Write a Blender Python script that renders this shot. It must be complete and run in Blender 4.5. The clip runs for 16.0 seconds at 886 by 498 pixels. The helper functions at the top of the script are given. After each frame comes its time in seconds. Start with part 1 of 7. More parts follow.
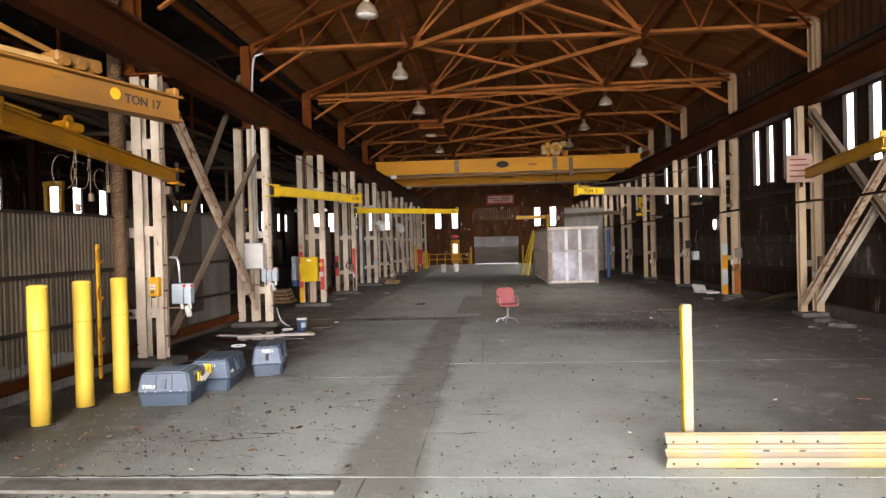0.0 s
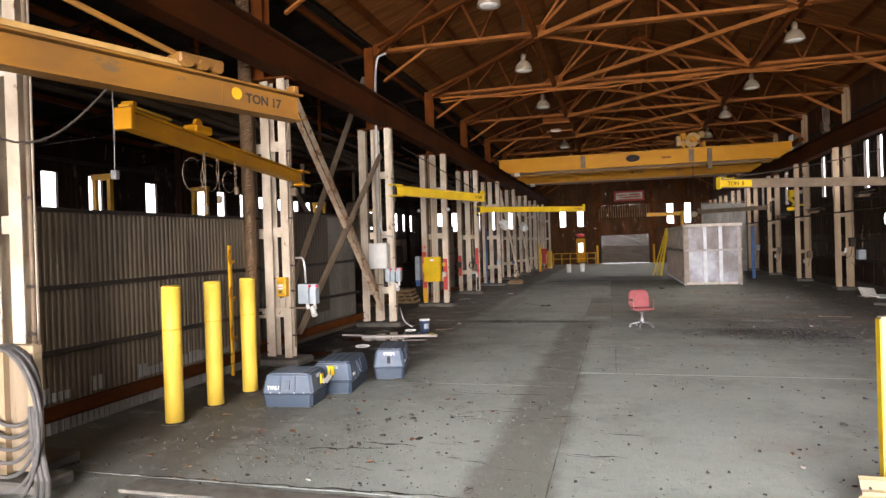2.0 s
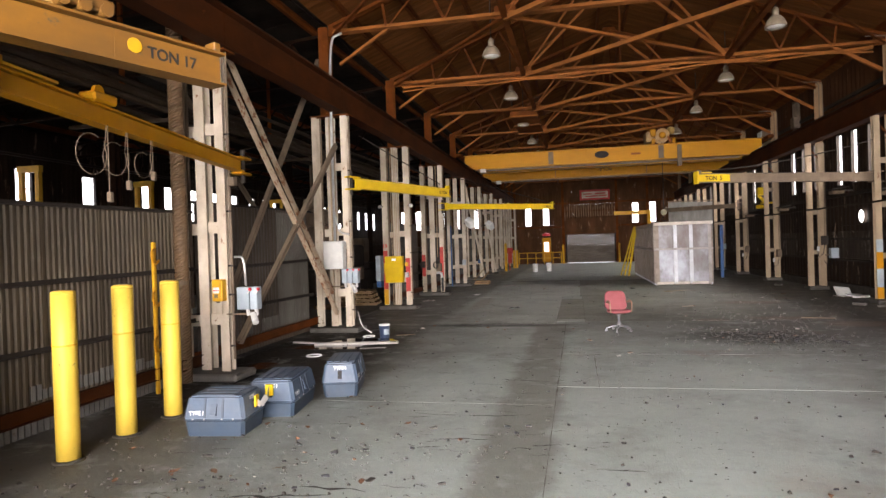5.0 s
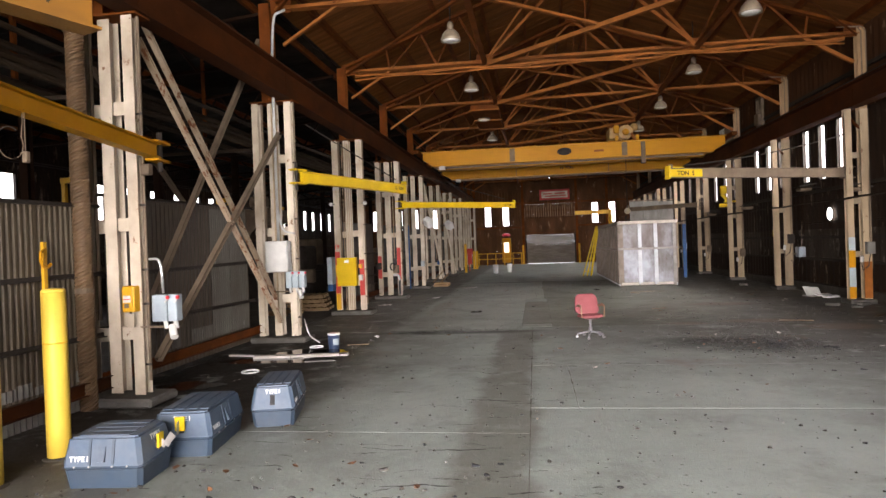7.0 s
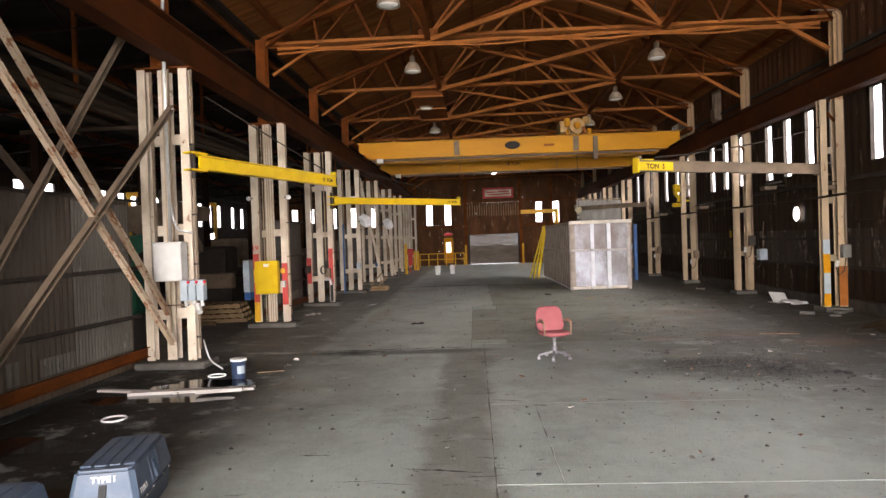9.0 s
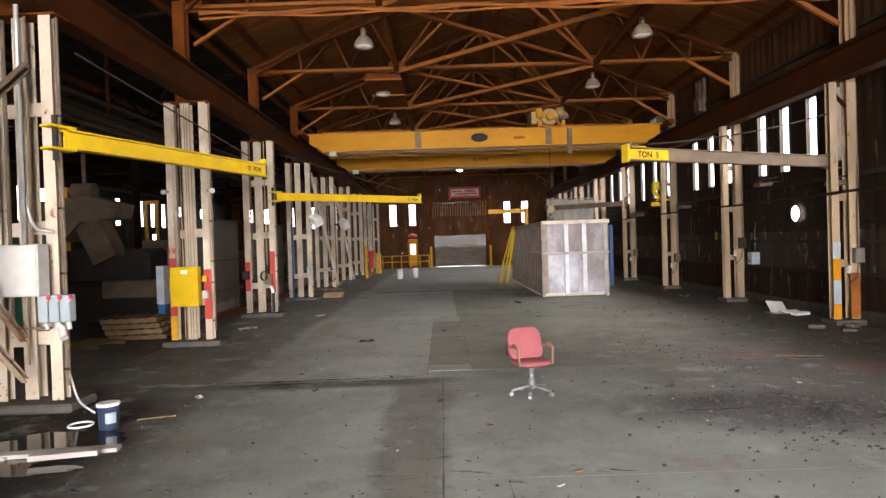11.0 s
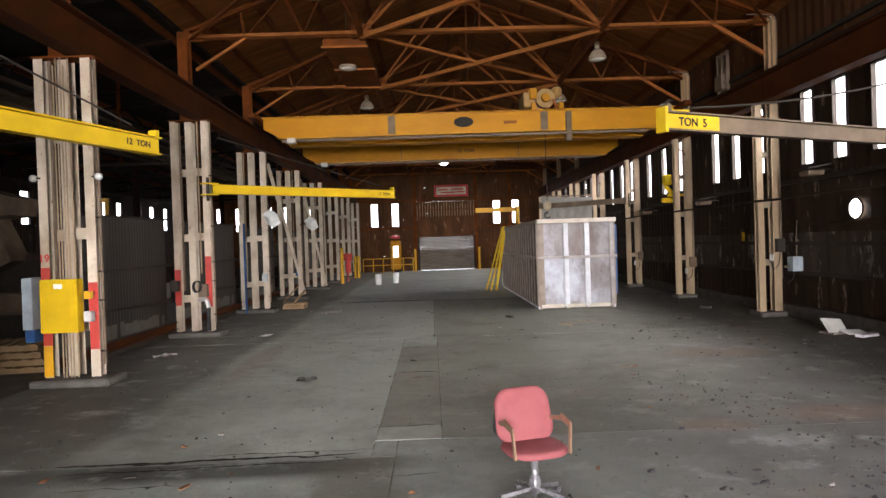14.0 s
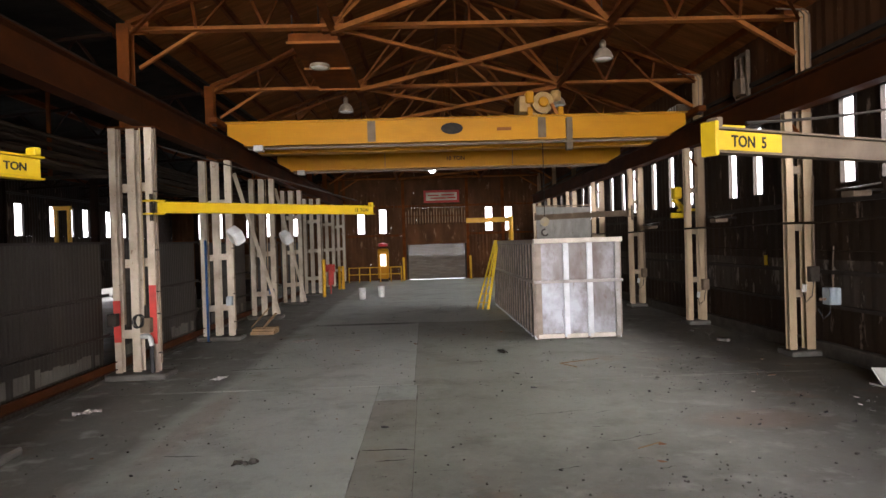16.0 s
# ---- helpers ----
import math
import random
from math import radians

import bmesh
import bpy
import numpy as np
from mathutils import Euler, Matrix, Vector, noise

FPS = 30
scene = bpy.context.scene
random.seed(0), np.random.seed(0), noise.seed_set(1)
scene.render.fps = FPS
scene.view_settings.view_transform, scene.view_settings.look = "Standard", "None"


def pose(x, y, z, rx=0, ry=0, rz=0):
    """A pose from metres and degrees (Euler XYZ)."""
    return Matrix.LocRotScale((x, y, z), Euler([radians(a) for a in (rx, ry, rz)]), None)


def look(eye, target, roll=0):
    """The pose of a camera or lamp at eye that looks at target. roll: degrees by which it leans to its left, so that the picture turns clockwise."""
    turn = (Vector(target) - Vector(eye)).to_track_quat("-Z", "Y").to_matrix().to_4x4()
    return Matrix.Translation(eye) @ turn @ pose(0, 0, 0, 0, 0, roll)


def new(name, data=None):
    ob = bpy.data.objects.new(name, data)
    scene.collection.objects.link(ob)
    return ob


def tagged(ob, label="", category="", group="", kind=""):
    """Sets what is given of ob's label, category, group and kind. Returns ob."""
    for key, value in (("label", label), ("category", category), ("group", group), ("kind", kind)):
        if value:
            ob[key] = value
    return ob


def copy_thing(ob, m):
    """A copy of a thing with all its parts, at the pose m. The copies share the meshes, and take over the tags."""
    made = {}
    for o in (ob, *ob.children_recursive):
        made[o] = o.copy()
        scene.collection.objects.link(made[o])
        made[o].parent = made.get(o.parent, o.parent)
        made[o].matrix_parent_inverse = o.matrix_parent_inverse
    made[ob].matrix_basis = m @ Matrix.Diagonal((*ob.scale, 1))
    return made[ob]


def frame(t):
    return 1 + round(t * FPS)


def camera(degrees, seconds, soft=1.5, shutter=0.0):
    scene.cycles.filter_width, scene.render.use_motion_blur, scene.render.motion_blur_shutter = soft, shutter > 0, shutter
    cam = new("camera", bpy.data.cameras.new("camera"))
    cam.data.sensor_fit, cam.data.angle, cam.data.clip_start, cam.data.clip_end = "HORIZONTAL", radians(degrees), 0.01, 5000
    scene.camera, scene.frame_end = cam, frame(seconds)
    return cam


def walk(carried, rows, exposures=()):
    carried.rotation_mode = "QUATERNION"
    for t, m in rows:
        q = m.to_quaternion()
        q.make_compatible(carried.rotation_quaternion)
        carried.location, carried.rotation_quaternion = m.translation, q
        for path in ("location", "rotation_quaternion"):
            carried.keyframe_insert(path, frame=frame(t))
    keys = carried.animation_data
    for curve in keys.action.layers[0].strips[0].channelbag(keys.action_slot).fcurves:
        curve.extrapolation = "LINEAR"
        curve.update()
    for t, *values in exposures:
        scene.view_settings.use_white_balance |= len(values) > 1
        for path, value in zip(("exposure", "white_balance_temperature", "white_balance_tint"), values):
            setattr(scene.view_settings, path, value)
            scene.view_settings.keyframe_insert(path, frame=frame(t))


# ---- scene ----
cam = camera(70.2, 16.0)
PATH = [
    (0, (0.404, -0.704, 2.026), (0.262, 1.291, 2.007), -1.5),
    (0.5, (0.384, -0.586, 2.022), (0.152, 1.401, 2.006), -1.6),
    (1, (0.368, -0.468, 2.021), (0.068, 1.509, 2.007), -1.7),
    (1.5, (0.334, -0.314, 2.028), (-0.072, 1.644, 2.016), -1.8),
    (2, (0.294, -0.133, 2.032), (-0.231, 1.797, 2.022), -1.8),
    (2.5, (0.248, 0.071, 2.024), (-0.289, 1.998, 2.014), -1.8),
    (3, (0.185, 0.286, 2.011), (-0.352, 2.212, 2.001), -1.8),
    (3.5, (0.118, 0.497, 1.985), (-0.418, 2.424, 1.978), -2.0),
    (4, (0.077, 0.71, 1.987), (-0.431, 2.644, 1.979), -2.0),
    (6.5, (-0.108, 1.948, 1.976), (-0.412, 3.925, 1.96), -2.0),
    (7, (-0.182, 2.385, 1.95), (-0.47, 4.364, 1.936), -2.1),
    (7.5, (-0.232, 2.897, 1.967), (-0.489, 4.881, 1.951), -2.0),
    (8, (-0.298, 3.466, 1.99), (-0.521, 5.453, 1.971), -1.9),
    (8.5, (-0.367, 4.045, 1.995), (-0.533, 6.038, 1.974), -1.9),
    (9, (-0.409, 4.662, 2.011), (-0.51, 6.659, 1.987), -1.9),
    (11.5, (-0.176, 7.661, 2.023), (-0.171, 9.661, 2.0), -1.8),
    (12, (-0.116, 8.294, 2.016), (-0.107, 10.294, 1.993), -1.8),
    (12.5, (-0.056, 8.843, 2.008), (-0.042, 10.843, 1.986), -1.8),
    (13, (-0.002, 9.372, 2.034), (0.018, 11.372, 2.012), -1.8),
    (13.5, (0.066, 9.86, 2.052), (0.093, 11.86, 2.031), -1.8),
    (14, (0.128, 10.353, 2.038), (0.161, 12.353, 2.018), -1.9),
    (14.5, (0.18, 10.859, 2.101), (0.219, 12.858, 2.081), -1.8),
    (15, (0.236, 11.376, 2.286), (0.281, 13.375, 2.27), -1.8),
    (15.5, (0.33, 11.848, 2.527), (0.377, 13.847, 2.507), -1.7),
    (16, (0.371, 12.401, 2.591), (0.428, 14.4, 2.571), -1.7),
]
walk(cam, [(t, look(e, g, r)) for t, e, g, r in PATH], exposures=[(0, 0.6, 6450, 19), (4, 0.66, 6400, 19), (7, 0.68, 6400, 18), (9, 0.88, 6450, 18), (12, 0.98, 6350, 18), (14, 0.92, 6250, 17), (16, 0.82, 6250, 17)])

# ---- world, sun, large lights ----
world = bpy.data.worlds.new("sky")
scene.world = world
world.use_nodes = True
wn, wl = world.node_tree.nodes, world.node_tree.links
sky = wn.new("ShaderNodeTexSky")
sky.sky_type, sky.sun_disc = "NISHITA", False
sky.sun_elevation, sky.sun_rotation = radians(48), radians(200)
wl.new(sky.outputs[0], wn["Background"].inputs[0])
wn["Background"].inputs[1].default_value = 0.15

sun_data = bpy.data.lights.new("sun", "SUN")
sun_data.energy, sun_data.angle, sun_data.color = 1.0, radians(12), (1.0, 0.95, 0.88)
sun = new("sun", sun_data)
sun.matrix_world = look((0, -20, 30), (-6, 0, 0))


def window_lamp(name, eye, target, w, h, watts, colour, spread=180):
    d = bpy.data.lights.new(name, "AREA")
    d.shape, d.size, d.size_y, d.energy, d.color = "RECTANGLE", w, h, watts, colour
    d.spread = radians(spread)
    ob = new(name, d)
    ob.matrix_world = look(eye, target)
    return ob


window_lamp("daylight_entrance", (0.7, -7.3, 3.2), (0.2, 14, 0.7), 11.0, 5.6, 1450, (1.0, 0.968, 0.905), 74)
window_lamp("daylight_east", (11.6, 37, 6.3), (0, 37, 1.2), 40, 3.0, 9000, (1.0, 0.96, 0.9))
window_lamp("daylight_west", (-18.6, 30, 4.4), (-8, 30, 3.2), 54, 2.0, 60, (1.0, 0.97, 0.93))

# ---- mesh helpers ----
rnd = random.Random(7)


def part(name, bm, material, parent=None, label="", smooth=False):
    me = bpy.data.meshes.new(name)
    bm.normal_update()
    bm.to_mesh(me)
    bm.free()
    if material:
        me.materials.append(material)
    if smooth:
        for p in me.polygons:
            p.use_smooth = True
    ob = new(name, me)
    if parent:
        ob.parent = parent
    if label:
        ob["label"] = label
    return ob


def thing(name, x, y, z, label, category, group="", rz=0.0, kind=""):
    ob = new(name)
    ob.empty_display_size = 0.1
    ob.matrix_world = pose(x, y, z, 0, 0, rz)
    return tagged(ob, label, category, group, kind)


def mesh(fn, *args, **kw):
    bm = bmesh.new()
    fn(bm, *args, **kw)
    return bm


def box(bm, x0, x1, y0, y1, z0, z1, bevel=0.0, seg=1):
    vs = [bm.verts.new(p) for p in ((x0, y0, z0), (x1, y0, z0), (x1, y1, z0), (x0, y1, z0), (x0, y0, z1), (x1, y0, z1), (x1, y1, z1), (x0, y1, z1))]
    fs = [bm.faces.new([vs[i] for i in f]) for f in ((3, 2, 1, 0), (4, 5, 6, 7), (0, 1, 5, 4), (1, 2, 6, 5), (2, 3, 7, 6), (3, 0, 4, 7))]
    if bevel:
        es = {e for f in fs for e in f.edges}
        bmesh.ops.bevel(bm, geom=list(es), offset=bevel, segments=seg, affect="EDGES", profile=0.5)
    return bm


def basis(a, b, up=(0, 0, 1)):
    w = (Vector(b) - Vector(a)).normalized()
    up = Vector(up)
    if abs(w.dot(up)) > 0.98:
        up = Vector((0, 1, 0)) if abs(w.y) < 0.9 else Vector((1, 0, 0))
    u = w.cross(up).normalized()
    return u, u.cross(w).normalized()


def extrude(bm, a, b, pts, up=(0, 0, 1)):
    """A closed outline (right, up) carried from a to b."""
    u, v = basis(a, b, up)
    ra = [bm.verts.new(Vector(a) + u * p[0] + v * p[1]) for p in pts]
    rb = [bm.verts.new(Vector(b) + u * p[0] + v * p[1]) for p in pts]
    n = len(pts)
    for i in range(n):
        bm.faces.new((ra[i], ra[(i + 1) % n], rb[(i + 1) % n], rb[i]))
    bm.faces.new(ra[::-1])
    bm.faces.new(rb)
    return bm


def rect(w, h):
    return [(-w / 2, -h / 2), (w / 2, -h / 2), (w / 2, h / 2), (-w / 2, h / 2)]


def ibeam(w, h, tf, tw):
    a, b = w / 2, h / 2
    return [(-a, -b), (a, -b), (a, -b + tf), (tw / 2, -b + tf), (tw / 2, b - tf), (a, b - tf), (a, b), (-a, b), (-a, b - tf), (-tw / 2, b - tf), (-tw / 2, -b + tf), (-a, -b + tf)]


def angle(l, t):
    return [(-l / 2, -l / 2), (l / 2, -l / 2), (l / 2, -l / 2 + t), (-l / 2 + t, -l / 2 + t), (-l / 2 + t, l / 2), (-l / 2, l / 2)]


def channel(w, h, t):
    return [(-w / 2, -h / 2), (w / 2, -h / 2), (w / 2, -h / 2 + t), (-w / 2 + t, -h / 2 + t), (-w / 2 + t, h / 2 - t), (w / 2, h / 2 - t), (w / 2, h / 2), (-w / 2, h / 2)]


def tube(bm, pts, r, n=8, cap=True):
    pts = [Vector(p) for p in pts]
    rings = []
    u = None
    for i, p in enumerate(pts):
        w = (pts[min(i + 1, len(pts) - 1)] - pts[max(i - 1, 0)]).normalized()
        if u is None:
            u, v = basis((0, 0, 0), w)
        else:
            u = (u - w * u.dot(w)).normalized()
        v = w.cross(u)
        rings.append([bm.verts.new(p + (u * math.cos(k * math.tau / n) + v * math.sin(k * math.tau / n)) * r) for k in range(n)])
    for a, b in zip(rings, rings[1:]):
        for k in range(n):
            bm.faces.new((a[k], a[(k + 1) % n], b[(k + 1) % n], b[k]))
    if cap:
        bm.faces.new(rings[0][::-1])
        bm.faces.new(rings[-1])
    return bm


def lathe(bm, prof, n=20, at=(0, 0, 0)):
    rings = []
    for r, z in prof:
        rings.append([bm.verts.new((at[0] + r * math.cos(k * math.tau / n), at[1] + r * math.sin(k * math.tau / n), at[2] + z)) for k in range(n)])
    for a, b in zip(rings, rings[1:]):
        for k in range(n):
            bm.faces.new((a[k], a[(k + 1) % n], b[(k + 1) % n], b[k]))
    bm.faces.new(rings[0][::-1])
    bm.faces.new(rings[-1])
    return bm


def corrugated(bm, a, b, z0, z1, pitch=0.076, amp=0.012, thick=0.002, wobble=0.0):
    """A ribbed sheet from a to b (x, y), upright, with thickness."""
    a, b = Vector((*a, 0)), Vector((*b, 0))
    length = (b - a).length
    d = (b - a) / length
    nrm = Vector((-d.y, d.x, 0))
    n = max(4, int(length / pitch * 4))
    fr, bk = [], []
    for i in range(n + 1):
        s = length * i / n
        off = amp * (0, 1, 0, -1)[i % 4] + wobble * noise.noise(Vector((s * 0.7, z0, 3.1)))
        p = a + d * s + nrm * off
        top = z1 + wobble * 0.6 * noise.noise(Vector((s * 0.5, 7.7, z1)))
        fr.append((bm.verts.new((p.x, p.y, z0)), bm.verts.new((p.x, p.y, top))))
        q = p - nrm * thick
        bk.append((bm.verts.new((q.x, q.y, z0)), bm.verts.new((q.x, q.y, top))))
    for i in range(n):
        bm.faces.new((fr[i][0], fr[i][1], fr[i + 1][1], fr[i + 1][0]))
        bm.faces.new((bk[i][0], bk[i + 1][0], bk[i + 1][1], bk[i][1]))
        bm.faces.new((fr[i][1], bk[i][1], bk[i + 1][1], fr[i + 1][1]))
    return bm


def grooved(bm, a, b, z0, z1, pitch=0.12, depth=0.03, thick=0.003, wobble=0.0):
    """Upright sheet of flat ribs with narrow deep grooves between them."""
    a, b = Vector((*a, 0)), Vector((*b, 0))
    length = (b - a).length
    d = (b - a) / length
    nrm = Vector((-d.y, d.x, 0))
    row = []
    for i in range(max(2, round(length / pitch))):
        for f, o in ((0.0, 1.0), (0.18, -0.7), (0.5, -1.0), (0.66, 1.0)):
            q = a + d * min(length, (i + f) * pitch) + nrm * (depth * o * 0.7 + wobble * noise.noise(Vector((i * 0.2, z0, 3.1))))
            r = q - nrm * thick
            row.append([bm.verts.new((v.x, v.y, z)) for v in (q, r) for z in (z0, z1 + wobble * noise.noise(Vector((i * 0.15, 7.7, z1))))])
    for u, v in zip(row, row[1:]):
        bm.faces.new((u[0], u[1], v[1], v[0]))
        bm.faces.new((u[2], v[2], v[3], u[3]))
        bm.faces.new((u[1], u[3], v[3], v[1]))
    return bm


def arc(c, r, a0, a1, n, plane="xz"):
    out = []
    for i in range(n + 1):
        t = radians(a0 + (a1 - a0) * i / n)
        du, dv = r * math.cos(t), r * math.sin(t)
        out.append((c[0] + du, c[1], c[2] + dv) if plane == "xz" else (c[0], c[1] + du, c[2] + dv) if plane == "yz" else (c[0] + du, c[1] + dv, c[2]))
    return out


WORDS = {}


def word_mesh(body, size, depth):
    key = (body, size, depth)
    if key not in WORDS:
        cu = bpy.data.curves.new("lettering", "FONT")
        cu.body, cu.size, cu.extrude, cu.offset = body, size, depth, size * 0.022
        tmp = new("tmp", cu)
        bpy.context.view_layer.update()
        me = bpy.data.meshes.new_from_object(tmp.evaluated_get(bpy.context.evaluated_depsgraph_get()))
        bpy.data.objects.remove(tmp)
        xs = [v.co.x for v in me.vertices] or [0.0]
        WORDS[key] = (me, min(xs), max(xs))
    return WORDS[key]


for text, size, depth in (("TYPE I", 0.075, 0.001), ("TON 17", 0.13, 0.002), ("12  TON", 0.11, 0.002), ("TON  5", 0.15, 0.002), ("10 TON", 0.2, 0.002), ("19", 0.17, 0.002)):
    for i in range(len(text)):
        word_mesh(text[i], size, depth)
        word_mesh(text[:i + 1], size, depth)


def letters(body, size, material, parent, m, depth=0.002, name="letter"):
    """A word, one mesh a letter, centred at the pose m."""
    _, w0, w1 = word_mesh(body, size, depth)
    for i, c in enumerate(body):
        if c == " ":
            continue
        me, a, b = word_mesh(c, size, depth)
        _, _, e = word_mesh(body[:i + 1], size, depth)
        me = me.copy()
        me.materials.clear()
        me.materials.append(material)
        ob = new(name, me)
        ob.parent = parent
        ob.matrix_basis = m @ Matrix.Translation((e - b - (w0 + w1) / 2, -size * 0.35, 0))


# ---- materials ----
def nodes_of(name):
    m = bpy.data.materials.new(name)
    m.use_nodes = True
    n, l = m.node_tree.nodes, m.node_tree.links
    return m, n, l, n["Principled BSDF"]


def noise_node(n, l, scale, detail=6.0, rough=0.6, stretch=(1, 1, 1), local=False, seed=0.0):
    mp = n.new("ShaderNodeMapping")
    mp.inputs["Scale"].default_value = stretch
    mp.inputs["Location"].default_value = (seed, seed * 1.7, seed * 0.6)
    if local:
        l.new(n.new("ShaderNodeTexCoord").outputs["Object"], mp.inputs[0])
    else:
        l.new(n.new("ShaderNodeNewGeometry").outputs["Position"], mp.inputs[0])
    t = n.new("ShaderNodeTexNoise")
    t.inputs["Scale"].default_value, t.inputs["Detail"].default_value, t.inputs["Roughness"].default_value = scale, detail, rough
    l.new(mp.outputs[0], t.inputs["Vector"])
    return t.outputs[0]


def ramp(n, l, src, lo, hi):
    r = n.new("ShaderNodeMapRange")
    r.inputs[1].default_value, r.inputs[2].default_value = lo, hi
    l.new(src, r.inputs[0])
    return r.outputs[0]


def mix(n, l, fac, a, b):
    m = n.new("ShaderNodeMix")
    m.data_type = "RGBA"
    for sock, v in ((m.inputs[6], a), (m.inputs[7], b)):
        if isinstance(v, tuple):
            sock.default_value = (*v, 1)
        else:
            l.new(v, sock)
    if isinstance(fac, float):
        m.inputs[0].default_value = fac
    else:
        l.new(fac, m.inputs[0])
    return m.outputs[2]


def bumped(n, l, bsdf, src, strength, dist=0.01):
    b = n.new("ShaderNodeBump")
    b.inputs["Strength"].default_value, b.inputs["Distance"].default_value = strength, dist
    l.new(src, b.inputs["Height"])
    l.new(b.outputs[0], bsdf.inputs["Normal"])


def worn(name, c1, c2, wear, amount=0.3, scale=3.0, rough=0.6, metal=0.0, bump=0.25, stretch=(1, 1, 1), grime=(0.06, 0.05, 0.04), grime_amt=0.35, fine=40.0, spec=0.3):
    """Two tones of paint or metal, grime at large scale and chipped wear at small scale."""
    m, n, l, p = nodes_of(name)
    big = noise_node(n, l, scale, stretch=stretch)
    col = mix(n, l, ramp(n, l, big, 0.35, 0.65), c1, c2)
    dirt = noise_node(n, l, scale * 0.45, stretch=stretch, seed=11.0)
    gm = n.new("ShaderNodeMath")
    gm.operation = "MULTIPLY"
    gm.inputs[1].default_value = grime_amt
    l.new(ramp(n, l, dirt, 0.42, 0.75), gm.inputs[0])
    col = mix(n, l, gm.outputs[0], col, grime)
    chip = noise_node(n, l, scale * 3.2, detail=9, rough=0.72, stretch=stretch, seed=4.0)
    edge = 0.78 - 0.36 * amount
    mask = ramp(n, l, chip, edge, edge + 0.05)
    col = mix(n, l, mask, col, wear)
    l.new(col, p.inputs["Base Color"])
    grain = noise_node(n, l, fine, detail=4)
    rr = n.new("ShaderNodeMapRange")
    rr.inputs[3].default_value, rr.inputs[4].default_value = max(0.05, rough - 0.13), min(1.0, rough + 0.17)
    l.new(grain, rr.inputs[0])
    l.new(rr.outputs[0], p.inputs["Roughness"])
    p.inputs["Metallic"].default_value = metal
    p.inputs["Specular IOR Level"].default_value = spec if rough < 0.58 else 0.08
    mm = n.new("ShaderNodeMath")
    mm.operation = "ADD"
    l.new(grain, mm.inputs[0])
    l.new(chip, mm.inputs[1])
    bumped(n, l, p, mm.outputs[0], bump, 0.004)
    return m


M = {}
M["white"] = worn("old_white_paint", (0.597, 0.514, 0.403), (0.515, 0.435, 0.33), (0.165, 0.0759, 0.0355), 0.46, 2.1, 0.5, 0.0, 0.15, (1.2, 1.2, 0.95), (0.17, 0.11, 0.066), 0.74)
M["white_dirty"] = worn("grimy_white_paint", (0.3, 0.235, 0.16), (0.2, 0.152, 0.1), (0.14, 0.06, 0.027), 0.4, 2.2, 0.55, 0.0, 0.25, (1.6, 1.6, 0.25), (0.07, 0.047, 0.03), 0.6)
M["white_darker"] = worn("darker_cream_paint", (0.399, 0.297, 0.184), (0.332, 0.243, 0.148), (0.133, 0.0585, 0.0262), 0.42, 1.8, 0.5, 0.0, 0.2, (1.3, 1.3, 0.5), (0.1, 0.062, 0.036), 0.65)
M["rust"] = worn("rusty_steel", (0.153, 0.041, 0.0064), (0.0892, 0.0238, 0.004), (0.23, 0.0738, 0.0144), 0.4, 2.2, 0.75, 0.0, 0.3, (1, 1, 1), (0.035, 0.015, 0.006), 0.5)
# darker rust: girders' shade painted in, and the kerb rails' own dark brown
M["rust_dark"] = worn("dark_rust_steel", (0.0742, 0.02, 0.00413), (0.0433, 0.012, 0.0031), (0.106, 0.0343, 0.00821), 0.36, 2.0, 0.7, 0.0, 0.3, (1, 0.5, 1), (0.02, 0.01, 0.005), 0.55)
# darker rust copy for the aisle beams; the aisle's shade is in it
M["aisle_rust"] = worn("shaded_aisle_steel", (0.0176, 0.00708, 0.00265), (0.01, 0.00412, 0.00176), (0.0294, 0.0133, 0.0047), 0.36, 2.0, 0.7, 0.0, 0.3, (1, 0.5, 1), (0.015, 0.008, 0.004), 0.55)
M["rust_pale"] = worn("pale_rusty_steel", (0.306, 0.105, 0.0234), (0.204, 0.0681, 0.0148), (0.391, 0.164, 0.0507), 0.4, 2.4, 0.75, 0.0, 0.3, (1, 1, 1), (0.1, 0.043, 0.016), 0.55)
M["white_rusty"] = worn("rust_bitten_white_paint", (0.5, 0.4, 0.29), (0.4, 0.3, 0.2), (0.2, 0.075, 0.028), 0.7, 2.6, 0.5, 0.0, 0.25, (1.3, 0.7, 0.7), (0.2, 0.085, 0.04), 0.6)
M["grey_brown"] = worn("grey_brown_steel", (0.19, 0.14, 0.095), (0.13, 0.095, 0.065), (0.22, 0.1, 0.05), 0.35, 3, 0.6, 0.0, 0.25)
M["yellow"] = worn("safety_yellow", (0.68, 0.365, 0.009), (0.6, 0.307, 0.009), (0.18, 0.106, 0.0315), 0.26, 4, 0.45, 0.0, 0.2, (1, 1, 1), (0.2, 0.115, 0.015), 0.4)
M["yellow_bright"] = worn("bright_yellow", (0.644, 0.431, 0.0072), (0.561, 0.37, 0.0072), (0.276, 0.167, 0.027), 0.2, 3, 0.45, 0.0, 0.2, (1, 1, 1), (0.32, 0.21, 0.02), 0.4, spec=0.12)
M["bollard"] = worn("bollard_yellow", (0.66, 0.46, 0.055), (0.6, 0.4, 0.045), (0.08, 0.055, 0.028), 0.38, 2.6, 0.5, 0.0, 0.3, (1, 1, 0.6), (0.36, 0.23, 0.05), 0.5)
